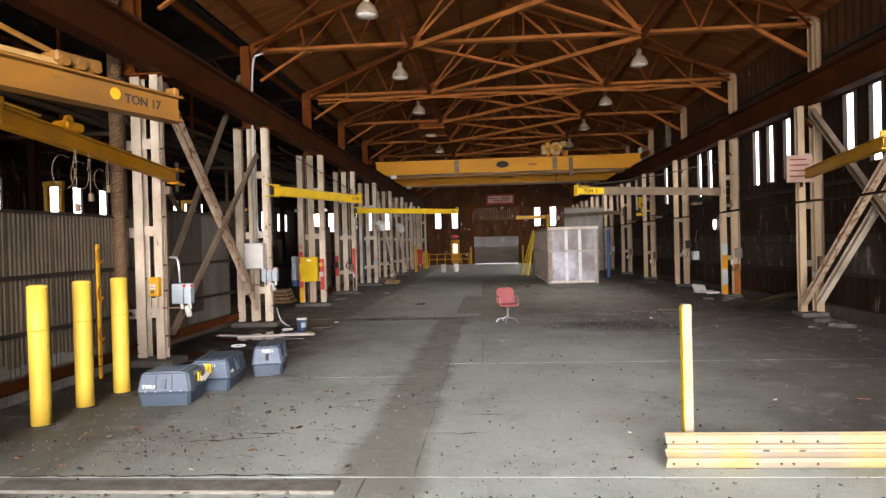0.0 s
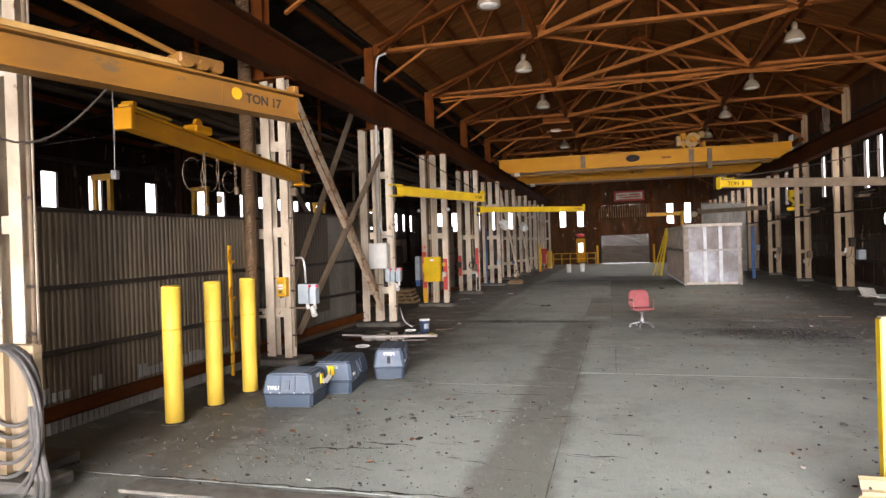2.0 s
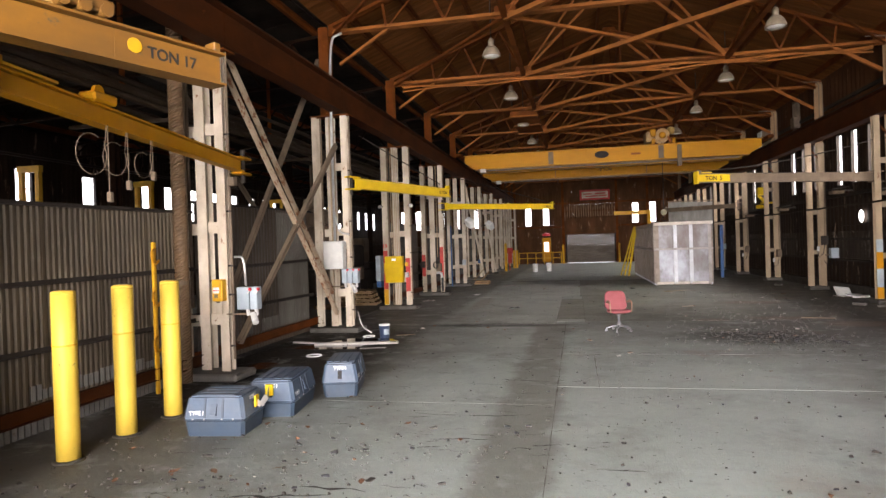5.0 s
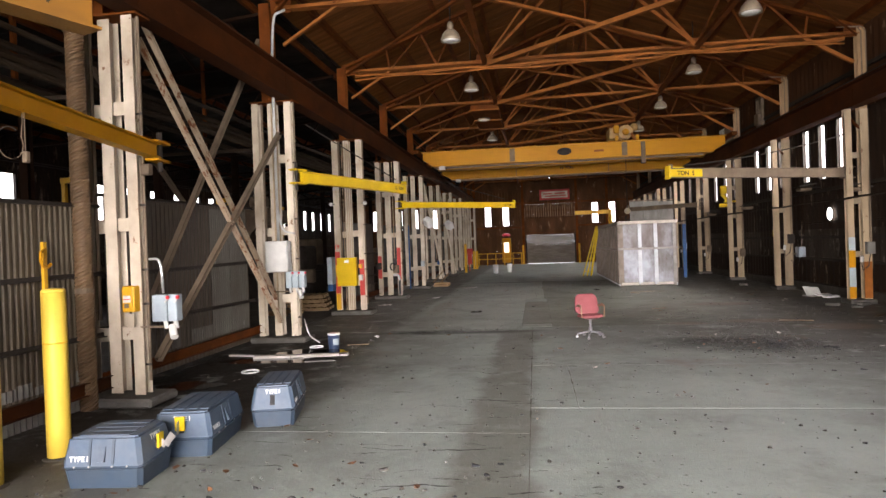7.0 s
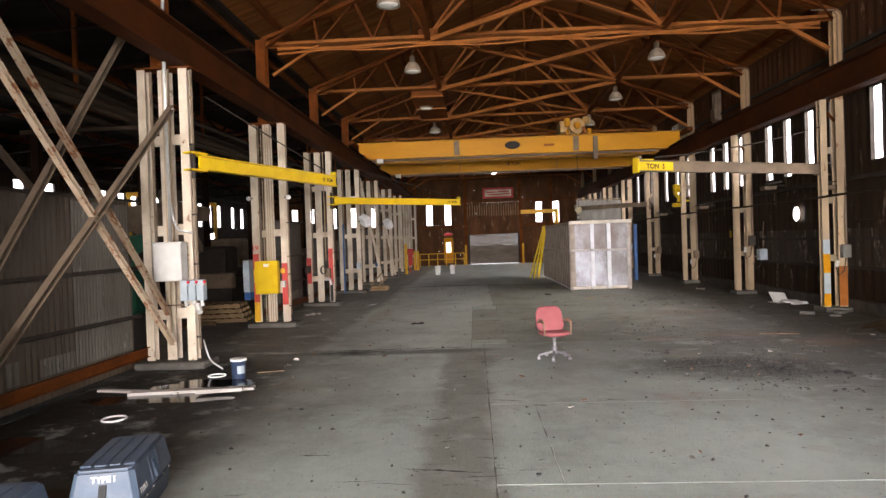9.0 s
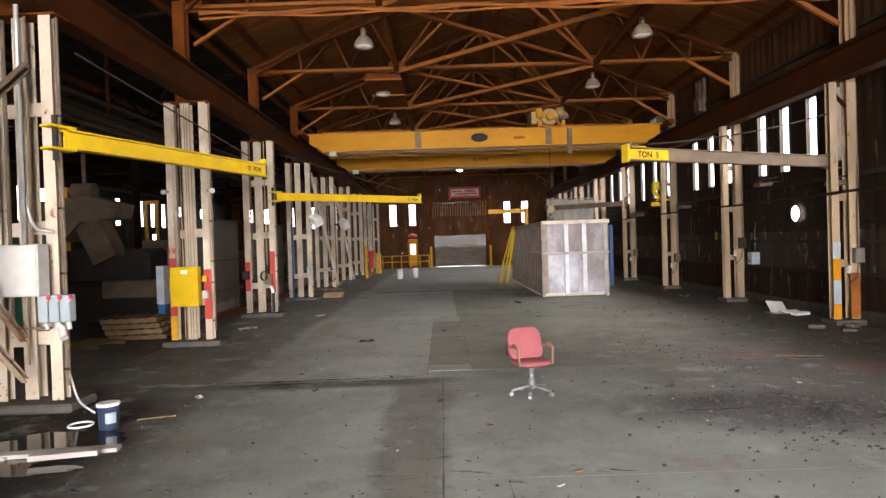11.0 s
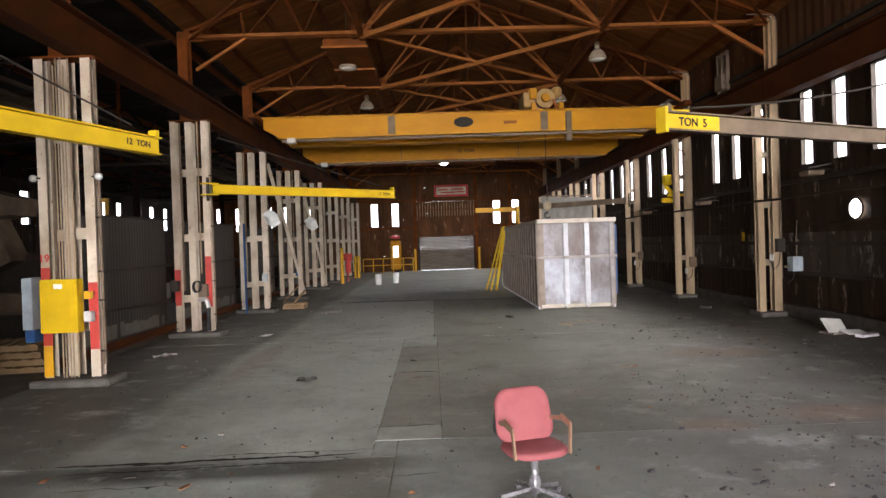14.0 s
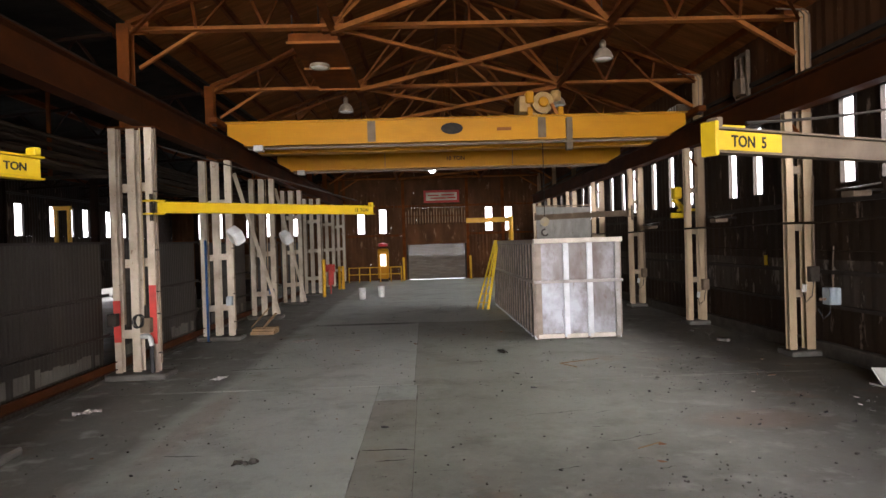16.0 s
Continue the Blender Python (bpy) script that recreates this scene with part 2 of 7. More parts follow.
M["orange"] = worn("crane_orange", (0.504, 0.228, 0.0032), (0.437, 0.19, 0.0032), (0.187, 0.0832, 0.0216), 0.24, 2.0, 0.45, 0.0, 0.2, (0.4, 1, 1), (0.26, 0.105, 0.01), 0.5, spec=0.12)
M["tan"] = worn("worn_jib_paint", (0.243, 0.105, 0.011), (0.155, 0.0702, 0.0149), (0.103, 0.065, 0.032), 0.5, 2.4, 0.5, 0.0, 0.25, (1, 0.4, 1), (0.09, 0.047, 0.016), 0.65)
M["tan_hoist"] = worn("oily_hoist_paint", (0.42, 0.25, 0.08), (0.3, 0.17, 0.05), (0.14, 0.09, 0.05), 0.4, 5, 0.45)
M["galv"] = worn("weathered_sheet", (0.113, 0.084, 0.0494), (0.066, 0.0482, 0.0285), (0.06, 0.0336, 0.0152), 0.4, 1.6, 0.55, 0.2, 0.15, (1, 1, 0.3), (0.022, 0.016, 0.011), 0.7)
M["sheet_brown"] = worn("brown_sheet", (0.0943, 0.0702, 0.0456), (0.0598, 0.0443, 0.0285), (0.138, 0.113, 0.0836), 0.3, 1.1, 0.5, 0.1, 0.12, (1, 1, 0.4), (0.026, 0.019, 0.014), 0.7)
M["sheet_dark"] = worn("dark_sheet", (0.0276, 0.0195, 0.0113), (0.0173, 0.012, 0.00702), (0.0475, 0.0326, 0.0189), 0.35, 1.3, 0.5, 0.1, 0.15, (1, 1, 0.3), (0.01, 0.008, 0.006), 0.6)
M["galv_wash"] = worn("rain_washed_sheet", (0.15, 0.14, 0.118), (0.1, 0.09, 0.073), (0.22, 0.215, 0.19), 0.45, 2.2, 0.5, 0.2, 0.15, (1, 1, 0.35), (0.05, 0.04, 0.03), 0.6)
M["galv_pale"] = worn("pale_sheet", (0.2, 0.19, 0.17), (0.14, 0.13, 0.112), (0.1, 0.07, 0.045), 0.45, 4, 0.5, 0.2, 0.15, (1, 1, 0.4))
# pipe brown, deepened to carry the dimness of the aisle
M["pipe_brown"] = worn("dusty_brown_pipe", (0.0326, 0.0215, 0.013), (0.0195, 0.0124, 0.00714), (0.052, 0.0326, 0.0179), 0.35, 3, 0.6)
M["tan_steel"] = worn("tan_warm_steel", (0.36, 0.225, 0.115), (0.25, 0.15, 0.072), (0.15, 0.062, 0.026), 0.42, 2.4, 0.55, 0.0, 0.25, (1.6, 1.6, 0.3), (0.08, 0.048, 0.026), 0.6)
M["wall_dark"] = worn("dark_wall_sheet", (0.0364, 0.0222, 0.0143), (0.019, 0.0119, 0.00782), (0.156, 0.115, 0.085), 0.52, 1.1, 0.6, 0.0, 0.25, (1, 1, 0.25), (0.01, 0.008, 0.006), 0.6, 25.0)
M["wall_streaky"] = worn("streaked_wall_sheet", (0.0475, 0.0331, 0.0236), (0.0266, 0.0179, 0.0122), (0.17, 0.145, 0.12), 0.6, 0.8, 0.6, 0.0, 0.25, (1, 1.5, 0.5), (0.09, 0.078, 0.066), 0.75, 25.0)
M["wall_rust"] = worn("rusted_wall_sheet", (0.114, 0.0493, 0.021), (0.0665, 0.0289, 0.0128), (0.209, 0.128, 0.075), 0.5, 1.2, 0.7, 0.0, 0.25, (1, 1, 0.35), (0.03, 0.017, 0.01), 0.6, 25.0)
M["door_sheet"] = worn("dull_roller_door", (0.17, 0.14, 0.11), (0.115, 0.092, 0.07), (0.08, 0.052, 0.033), 0.35, 3, 0.5, 0.2, 0.15, (0.5, 1, 3))
M["roof"] = worn("roof_boards", (0.244, 0.09, 0.0251), (0.146, 0.054, 0.0145), (0.325, 0.15, 0.0502), 0.38, 2.2, 0.85, 0.0, 0.3, (0.25, 2.5, 0.25), (0.03, 0.013, 0.005), 0.5)
# near-black deck boards: colour holds the darkness under the aisle roof
M["shaded_deck"] = worn("shaded_deck_boards", (0.011, 0.0075, 0.005), (0.0065, 0.0045, 0.003), (0.025, 0.0175, 0.011), 0.35, 2, 0.9, 0.0, 0.3)
M["concrete"] = worn("old_concrete", (0.124, 0.115, 0.101), (0.0899, 0.0831, 0.0732), (0.0558, 0.0515, 0.0459), 0.4, 5, 0.9, 0.0, 0.5)
M["kerb_dark"] = worn("dark_kerb", (0.075, 0.066, 0.055), (0.05, 0.044, 0.036), (0.14, 0.125, 0.11), 0.4, 4, 0.9, 0.0, 0.5)
M["grey_paint"] = worn("grey_enamel", (0.55, 0.54, 0.5), (0.47, 0.46, 0.43), (0.3, 0.25, 0.2), 0.25, 4, 0.45, 0.0, 0.15)
M["blue_grey"] = worn("blue_grey_enamel", (0.36, 0.41, 0.44), (0.3, 0.35, 0.38), (0.25, 0.2, 0.16), 0.25, 5, 0.4, 0.0, 0.15)
M["red"] = worn("red_paint", (0.5, 0.045, 0.035), (0.42, 0.04, 0.03), (0.2, 0.1, 0.07), 0.3, 5, 0.5)
M["blue"] = worn("blue_paint", (0.028, 0.098, 0.266), (0.021, 0.077, 0.21), (0.084, 0.07, 0.07), 0.3, 5, 0.5)
M["green"] = worn("green_enamel", (0.03, 0.2, 0.12), (0.025, 0.16, 0.1), (0.1, 0.08, 0.06), 0.3, 4, 0.45)
M["black"] = worn("black_rubber", (0.025, 0.025, 0.027), (0.04, 0.04, 0.042), (0.09, 0.085, 0.08), 0.3, 6, 0.6)
M["dark_steel"] = worn("dark_machine_steel", (0.045, 0.036, 0.03), (0.028, 0.023, 0.019), (0.1, 0.07, 0.05), 0.35, 4, 0.6)
M["hose"] = worn("dusty_grey_hose", (0.12, 0.115, 0.11), (0.075, 0.072, 0.07), (0.2, 0.19, 0.18), 0.3, 9, 0.55)
M["chrome"] = worn("bright_steel", (0.5, 0.47, 0.44), (0.42, 0.39, 0.36), (0.3, 0.22, 0.18), 0.3, 8, 0.35, 0.7, 0.1)
M["conduit"] = worn("galvanised_conduit", (0.6, 0.6, 0.58), (0.5, 0.5, 0.48), (0.35, 0.3, 0.25), 0.2, 6, 0.35, 0.6, 0.1)
M["box_plastic"] = worn("blue_grey_moulded_plastic", (0.0674, 0.0955, 0.136), (0.053, 0.0755, 0.111), (0.125, 0.149, 0.182), 0.26, 6, 0.5, 0.0, 0.15, (1, 1, 1), (0.17, 0.167, 0.16), 0.35, 60.0, 0.25)
M["box_base"] = worn("dark_moulded_plastic", (0.0306, 0.051, 0.0799), (0.0238, 0.0399, 0.0638), (0.102, 0.111, 0.119), 0.24, 6, 0.4, 0.0, 0.15, (1, 1, 1), (0.08, 0.078, 0.072), 0.35, 60.0, 0.55)
M["white_plain"] = worn("white_plastic", (0.8, 0.8, 0.78), (0.74, 0.74, 0.72), (0.5, 0.48, 0.45), 0.15, 6, 0.45)
M["pink_board"] = worn("faded_pink_board", (0.4, 0.26, 0.21), (0.33, 0.21, 0.17), (0.2, 0.12, 0.09), 0.3, 4, 0.6)
M["wood"] = worn("rough_timber", (0.27, 0.18, 0.098), (0.21, 0.137, 0.07), (0.112, 0.072, 0.042), 0.35, 5, 0.8, 0.0, 0.4, (1, 0.3, 1))
M["plank"] = worn("grey_weathered_plank", (0.5, 0.47, 0.43), (0.38, 0.35, 0.32), (0.2, 0.17, 0.14), 0.35, 5, 0.85, 0.0, 0.4, (0.3, 1, 1))
M["chair_red"] = worn("faded_red_vinyl", (0.268, 0.0842, 0.0903), (0.235, 0.0698, 0.0762), (0.309, 0.13, 0.133), 0.22, 7, 0.6, 0.0, 0.12, (1, 1, 1), (0.28, 0.085, 0.085), 0.35, 120.0, spec=0.12)
def stained(name, base, dark, bloom, lo, hi, seed):
    """Bare sheet steel with soft rust stains running down and a chalky bloom."""
    m, n, l, p = nodes_of(name)
    col = mix(n, l, ramp(n, l, noise_node(n, l, 1.6, 7, 0.62, (1, 1, 0.45), seed=seed), 0.36, 0.62), dark, base)
    col = mix(n, l, ramp(n, l, noise_node(n, l, 1.0, 8, 0.66, (1, 1, 0.7), seed=seed + 5), lo, hi), col, bloom)
    col = mix(n, l, ramp(n, l, noise_node(n, l, 6.0, 8, 0.7, (1.4, 1, 0.3), seed=seed + 9), 0.58, 0.74), col, (0.1, 0.055, 0.035))
    l.new(col, p.inputs["Base Color"])
    p.inputs["Roughness"].default_value, p.inputs["Metallic"].default_value = 0.48, 0.2
    bumped(n, l, p, noise_node(n, l, 2.5, 5), 0.25, 0.02)
    return m


M["crate_panel"] = stained("rust_streaked_panel", (0.2, 0.18, 0.18), (0.09, 0.058, 0.043), (0.32, 0.32, 0.35), 0.5, 0.68, 3.0)
M["crate_wash"] = stained("bleached_rusty_panel", (0.2, 0.19, 0.2), (0.1, 0.072, 0.06), (0.37, 0.38, 0.43), 0.44, 0.62, 8.0)
M["crate_cream"] = worn("scuffed_cream_rail", (0.62, 0.56, 0.48), (0.5, 0.44, 0.36), (0.2, 0.12, 0.07), 0.4, 3.5, 0.55, 0.0, 0.2)
M["crate_dull"] = worn("dull_rail_steel", (0.36, 0.33, 0.31), (0.26, 0.23, 0.21), (0.16, 0.09, 0.05), 0.4, 4, 0.5, 0.2, 0.2)
# near-black side panels: shade of the crate's long side set in colour
M["crate_dark"] = worn("shaded_side_panel", (0.035, 0.0245, 0.0182), (0.021, 0.0147, 0.0112), (0.07, 0.049, 0.035), 0.4, 2.5, 0.6)
M["chair_base"] = worn("tarnished_chair_base", (0.27, 0.27, 0.29), (0.2, 0.19, 0.2), (0.36, 0.2, 0.18), 0.3, 9, 0.28, 0.5, 0.1)
M["bronze"] = worn("bronzed_metal", (0.4, 0.26, 0.17), (0.3, 0.19, 0.12), (0.55, 0.45, 0.36), 0.35, 12, 0.35, 0.6, 0.1)
M["crate_rib"] = worn("zinc_steel_rib", (0.585, 0.594, 0.63), (0.49, 0.499, 0.522), (0.207, 0.134, 0.0886), 0.35, 4, 0.5, 0.1, 0.15)
# rib steel toned down for the crate's shaded long side
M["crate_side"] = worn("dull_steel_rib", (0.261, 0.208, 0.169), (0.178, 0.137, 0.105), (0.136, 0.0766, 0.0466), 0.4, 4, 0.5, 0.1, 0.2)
M["guard"] = worn("cream_guardrail_paint", (0.243, 0.207, 0.165), (0.231, 0.189, 0.128), (0.132, 0.106, 0.09), 0.35, 4, 0.45, 0.0, 0.15, (1, 1, 1), (0.5, 0.36, 0.05), 0.55, spec=0.12)
M["ink"] = worn("stencil_black", (0.025, 0.0225, 0.02), (0.035, 0.03, 0.025), (0.15, 0.1, 0.025), 0.2, 20, 0.7)
M["lamp_shell"] = worn("lamp_aluminium", (0.34, 0.27, 0.19), (0.25, 0.19, 0.13), (0.2, 0.15, 0.1), 0.2, 8, 0.45, 0.15, 0.1)
M["duct"] = worn("spiral_wrapped_duct", (0.165, 0.0966, 0.048), (0.11, 0.0644, 0.0315), (0.22, 0.152, 0.09), 0.4, 6, 0.55, 0.2, 0.3)
M["red_bright"] = worn("red_knob", (0.7, 0.03, 0.04), (0.6, 0.03, 0.04), (0.5, 0.05, 0.05), 0.1, 9, 0.35)
M["joint_dirt"] = worn("packed_joint_dirt", (0.18, 0.171, 0.149), (0.112, 0.105, 0.09), (0.255, 0.247, 0.221), 0.4, 7, 0.95)
M["leaf"] = worn("dry_leaf", (0.238, 0.12, 0.057), (0.168, 0.0825, 0.0475), (0.084, 0.045, 0.0285), 0.35, 30, 0.8)
M["navy"] = worn("navy_bucket_plastic", (0.03, 0.05, 0.1), (0.025, 0.04, 0.08), (0.1, 0.11, 0.13), 0.2, 8, 0.35)
M["rubble"] = worn("concrete_crumbs", (0.075, 0.07, 0.062), (0.035, 0.032, 0.028), (0.2, 0.19, 0.17), 0.2, 9, 0.9)


def glow_mat(name, colour, strength):
    m, n, l, p = nodes_of(name)
    p.inputs["Base Color"].default_value = (*colour, 1)
    p.inputs["Emission Color"].default_value = (*colour, 1)
    p.inputs["Emission Strength"].default_value = strength
    return m


M["lamp_lit"] = glow_mat("lit_lamp", (0.85, 0.92, 1.0), 30.0)
M["lamp_glass"] = worn("lamp_lens", (0.85, 0.83, 0.78), (0.78, 0.76, 0.7), (0.66, 0.63, 0.58), 0.2, 8, 0.2, 0.0, 0.05)


NEAR_BLACK, RUST = (0.011, 0.009, 0.007), (0.21, 0.1, 0.05)


def floor_mat(name, a, b, dark, scuff):
    """Dusty worn concrete: tonal drifts, darker sides, zones with shade painted in, stains, scuffs, flecks and pits."""
    m, n, l, p = nodes_of(name)
    drift = noise_node(n, l, 0.35, 5, 0.55)
    col = mix(n, l, ramp(n, l, drift, 0.35, 0.65), a, b)
    stain = noise_node(n, l, 0.9, 8, 0.68, seed=21.0)
    col = mix(n, l, ramp(n, l, stain, 0.52, 0.74), col, dark)
    # darker drifts along both sides, broken up by noise
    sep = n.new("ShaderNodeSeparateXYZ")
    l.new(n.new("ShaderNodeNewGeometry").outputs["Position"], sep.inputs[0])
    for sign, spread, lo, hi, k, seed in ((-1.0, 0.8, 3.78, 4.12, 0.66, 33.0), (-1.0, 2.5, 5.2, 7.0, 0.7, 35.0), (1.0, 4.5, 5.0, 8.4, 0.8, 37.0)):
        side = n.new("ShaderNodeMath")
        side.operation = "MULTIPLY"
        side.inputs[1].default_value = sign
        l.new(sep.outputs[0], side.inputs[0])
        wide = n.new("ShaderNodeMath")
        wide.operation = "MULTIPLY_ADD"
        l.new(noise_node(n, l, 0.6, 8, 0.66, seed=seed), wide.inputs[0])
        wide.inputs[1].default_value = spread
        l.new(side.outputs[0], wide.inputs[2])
        side_dark = n.new("ShaderNodeMath")
        side_dark.operation = "MULTIPLY"
        side_dark.inputs[1].default_value = k
        l.new(ramp(n, l, wide.outputs[0], lo, hi), side_dark.inputs[0])
        col = mix(n, l, side_dark.outputs[0], col, (0.085, 0.077, 0.064))
    # ragged darker zones: oil grime, with cast shade by cases and rail painted in
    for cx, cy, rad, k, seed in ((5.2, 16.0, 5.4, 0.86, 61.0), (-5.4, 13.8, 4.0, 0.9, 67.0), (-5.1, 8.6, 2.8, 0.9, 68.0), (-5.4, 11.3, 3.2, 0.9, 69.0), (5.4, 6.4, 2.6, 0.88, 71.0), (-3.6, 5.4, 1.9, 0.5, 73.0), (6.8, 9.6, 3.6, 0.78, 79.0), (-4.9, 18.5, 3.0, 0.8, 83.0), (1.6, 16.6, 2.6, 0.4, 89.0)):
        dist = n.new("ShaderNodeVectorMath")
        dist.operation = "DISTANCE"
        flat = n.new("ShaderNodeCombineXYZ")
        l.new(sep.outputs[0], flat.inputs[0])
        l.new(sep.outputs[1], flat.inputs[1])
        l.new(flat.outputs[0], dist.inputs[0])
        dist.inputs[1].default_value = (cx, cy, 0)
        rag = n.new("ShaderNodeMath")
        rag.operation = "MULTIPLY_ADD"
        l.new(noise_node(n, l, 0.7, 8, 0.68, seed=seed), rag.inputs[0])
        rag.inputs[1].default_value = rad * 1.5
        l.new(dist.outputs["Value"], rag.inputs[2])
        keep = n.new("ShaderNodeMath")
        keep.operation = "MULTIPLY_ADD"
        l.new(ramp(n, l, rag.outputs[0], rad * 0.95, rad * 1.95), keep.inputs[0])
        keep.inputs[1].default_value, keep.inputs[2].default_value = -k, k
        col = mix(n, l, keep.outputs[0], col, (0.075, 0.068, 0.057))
    # near-black and rust patches along the second partition and the joints
    for cx, cy, rx, ry, k, seed, tint in ((-5.1, 12.2, 1.9, 4.4, 0.93, 113.0, NEAR_BLACK), (-2.0, 16.2, 2.1, 0.3, 0.75, 117.0, NEAR_BLACK), (-1.5, 33.0, 2.0, 0.3, 0.6, 118.0, NEAR_BLACK), (3.1, 17.0, 0.5, 0.3, 0.3, 119.0, RUST), (4.7, 17.3, 0.9, 0.35, 0.32, 121.0, RUST), (5.9, 16.2, 0.8, 0.5, 0.32, 123.0, RUST), (5.0, 21.1, 1.0, 0.5, 0.3, 125.0, RUST), (-3.1, 22.0, 0.3, 2.4, 0.28, 127.0, RUST), (3.3, 14.2, 1.6, 0.9, 0.6, 129.0, NEAR_BLACK)):
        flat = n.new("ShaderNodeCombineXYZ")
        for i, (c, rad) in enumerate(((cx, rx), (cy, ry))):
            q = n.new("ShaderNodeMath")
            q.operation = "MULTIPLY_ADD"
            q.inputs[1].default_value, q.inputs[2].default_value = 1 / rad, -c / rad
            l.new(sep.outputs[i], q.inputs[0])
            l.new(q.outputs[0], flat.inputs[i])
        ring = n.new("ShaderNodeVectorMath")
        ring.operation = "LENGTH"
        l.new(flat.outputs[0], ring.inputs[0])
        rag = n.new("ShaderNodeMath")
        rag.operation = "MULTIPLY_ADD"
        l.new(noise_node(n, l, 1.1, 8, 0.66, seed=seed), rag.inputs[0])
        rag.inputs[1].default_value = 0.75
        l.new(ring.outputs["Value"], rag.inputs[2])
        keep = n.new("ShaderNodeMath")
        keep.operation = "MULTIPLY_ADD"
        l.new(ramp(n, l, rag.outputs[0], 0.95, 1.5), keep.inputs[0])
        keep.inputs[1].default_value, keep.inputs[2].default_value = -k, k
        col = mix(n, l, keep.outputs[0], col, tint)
    # an old oily lane, ragged at its edges
    lane = n.new("ShaderNodeMath")
    lane.operation = "MULTIPLY_ADD"
    l.new(noise_node(n, l, 0.9, 8, 0.7, seed=41.0), lane.inputs[0])
    lane.inputs[1].default_value = 0.75
    dx = n.new("ShaderNodeMath")
    dx.operation = "SUBTRACT"
    l.new(sep.outputs[0], dx.inputs[0])
    dx.inputs[1].default_value = -0.6
    adx = n.new("ShaderNodeMath")
    adx.operation = "ABSOLUTE"
    l.new(dx.outputs[0], adx.inputs[0])
    l.new(adx.outputs[0], lane.inputs[2])
    inv = n.new("ShaderNodeMath")
    inv.operation = "SUBTRACT"
    inv.inputs[0].default_value = 1.0
    l.new(ramp(n, l, lane.outputs[0], 0.66, 0.82), inv.inputs[1])
    ylim = n.new("ShaderNodeMath")
    ylim.operation = "LESS_THAN"
    l.new(sep.outputs[1], ylim.inputs[0])
    ylim.inputs[1].default_value = 16.4
    lm = n.new("ShaderNodeMath")
    lm.operation = "MULTIPLY"
    l.new(inv.outputs[0], lm.inputs[0])
    l.new(ylim.outputs[0], lm.inputs[1])
    lk = n.new("ShaderNodeMath")
    lk.operation = "MULTIPLY"
    l.new(lm.outputs[0], lk.inputs[0])
    lk.inputs[1].default_value = 0.62
    col = mix(n, l, lk.outputs[0], col, (0.115, 0.103, 0.08))
    # rusty spills
    spill = noise_node(n, l, 0.55, 8, 0.66, seed=57.0)
    sm = n.new("ShaderNodeMath")
    sm.operation = "MULTIPLY"
    sm.inputs[1].default_value = 0.5
    l.new(ramp(n, l, spill, 0.63, 0.74), sm.inputs[0])
    col = mix(n, l, sm.outputs[0], col, (0.2, 0.095, 0.045))
    streak = noise_node(n, l, 1.7, 7, 0.66, (1, 1.15, 1), seed=5.0)
    col = mix(n, l, ramp(n, l, streak, 0.55, 0.85), col, scuff)
    earth = noise_node(n, l, 0.6, 7, 0.6, seed=14.0)
    em = n.new("ShaderNodeMath")
    em.operation = "MULTIPLY"
    em.inputs[1].default_value = 0.35
    l.new(ramp(n, l, earth, 0.6, 0.75), em.inputs[0])
    col = mix(n, l, em.outputs[0], col, (0.26, 0.17, 0.1))
    for sc, k, seed, st in ((6.0, 0.2, 91.0, (1, 1.1, 1)), (45.0, 0.14, 93.0, (1, 1, 1))):
        mot = n.new("ShaderNodeMath")
        mot.operation = "MULTIPLY"
        mot.inputs[1].default_value = k
        l.new(ramp(n, l, noise_node(n, l, sc, 7, 0.72, st, seed=seed), 0.48, 0.72), mot.inputs[0])
        col = mix(n, l, mot.outputs[0], col, (0.11, 0.105, 0.09))
    fleck = noise_node(n, l, 26, 5, 0.75, seed=2.0)
    col = mix(n, l, ramp(n, l, fleck, 0.67, 0.72), col, (0.55, 0.53, 0.49))
    pit = noise_node(n, l, 13, 6, 0.7, seed=9.0)
    col = mix(n, l, ramp(n, l, pit, 0.64, 0.69), col, (0.06, 0.055, 0.05))
    gouge = noise_node(n, l, 3.4, 9, 0.74, (1, 1.3, 1), seed=17.0)
    col = mix(n, l, ramp(n, l, gouge, 0.67, 0.7), col, (0.085, 0.078, 0.068))
    scrape = noise_node(n, l, 5.0, 9, 0.76, (1, 1.2, 1), seed=19.0)
    col = mix(n, l, ramp(n, l, scrape, 0.69, 0.73), col, (0.45, 0.445, 0.41))
    l.new(col, p.inputs["Base Color"])
    rr = n.new("ShaderNodeMapRange")
    rr.inputs[3].default_value, rr.inputs[4].default_value = 0.42, 0.8
    l.new(stain, rr.inputs[0])
    l.new(rr.outputs[0], p.inputs["Roughness"])
    bw = n.new("ShaderNodeRGBToBW")
    l.new(col, bw.inputs[0])
    dull = n.new("ShaderNodeMapRange")
    dull.inputs[1].default_value, dull.inputs[2].default_value, dull.inputs[3].default_value, dull.inputs[4].default_value = 0.02, 0.25, 0.06, 0.4
    l.new(bw.outputs[0], dull.inputs[0])
    l.new(dull.outputs[0], p.inputs["Specular IOR Level"])
    rough = n.new("ShaderNodeMath")
    rough.operation = "MULTIPLY_ADD"
    l.new(noise_node(n, l, 3.0, 7, 0.62, (1, 1.15, 1), seed=3.0), rough.inputs[0])
    rough.inputs[1].default_value = 2.2
    l.new(fleck, rough.inputs[2])
    bumped(n, l, p, rough.outputs[0], 0.55, 0.014)
    return m


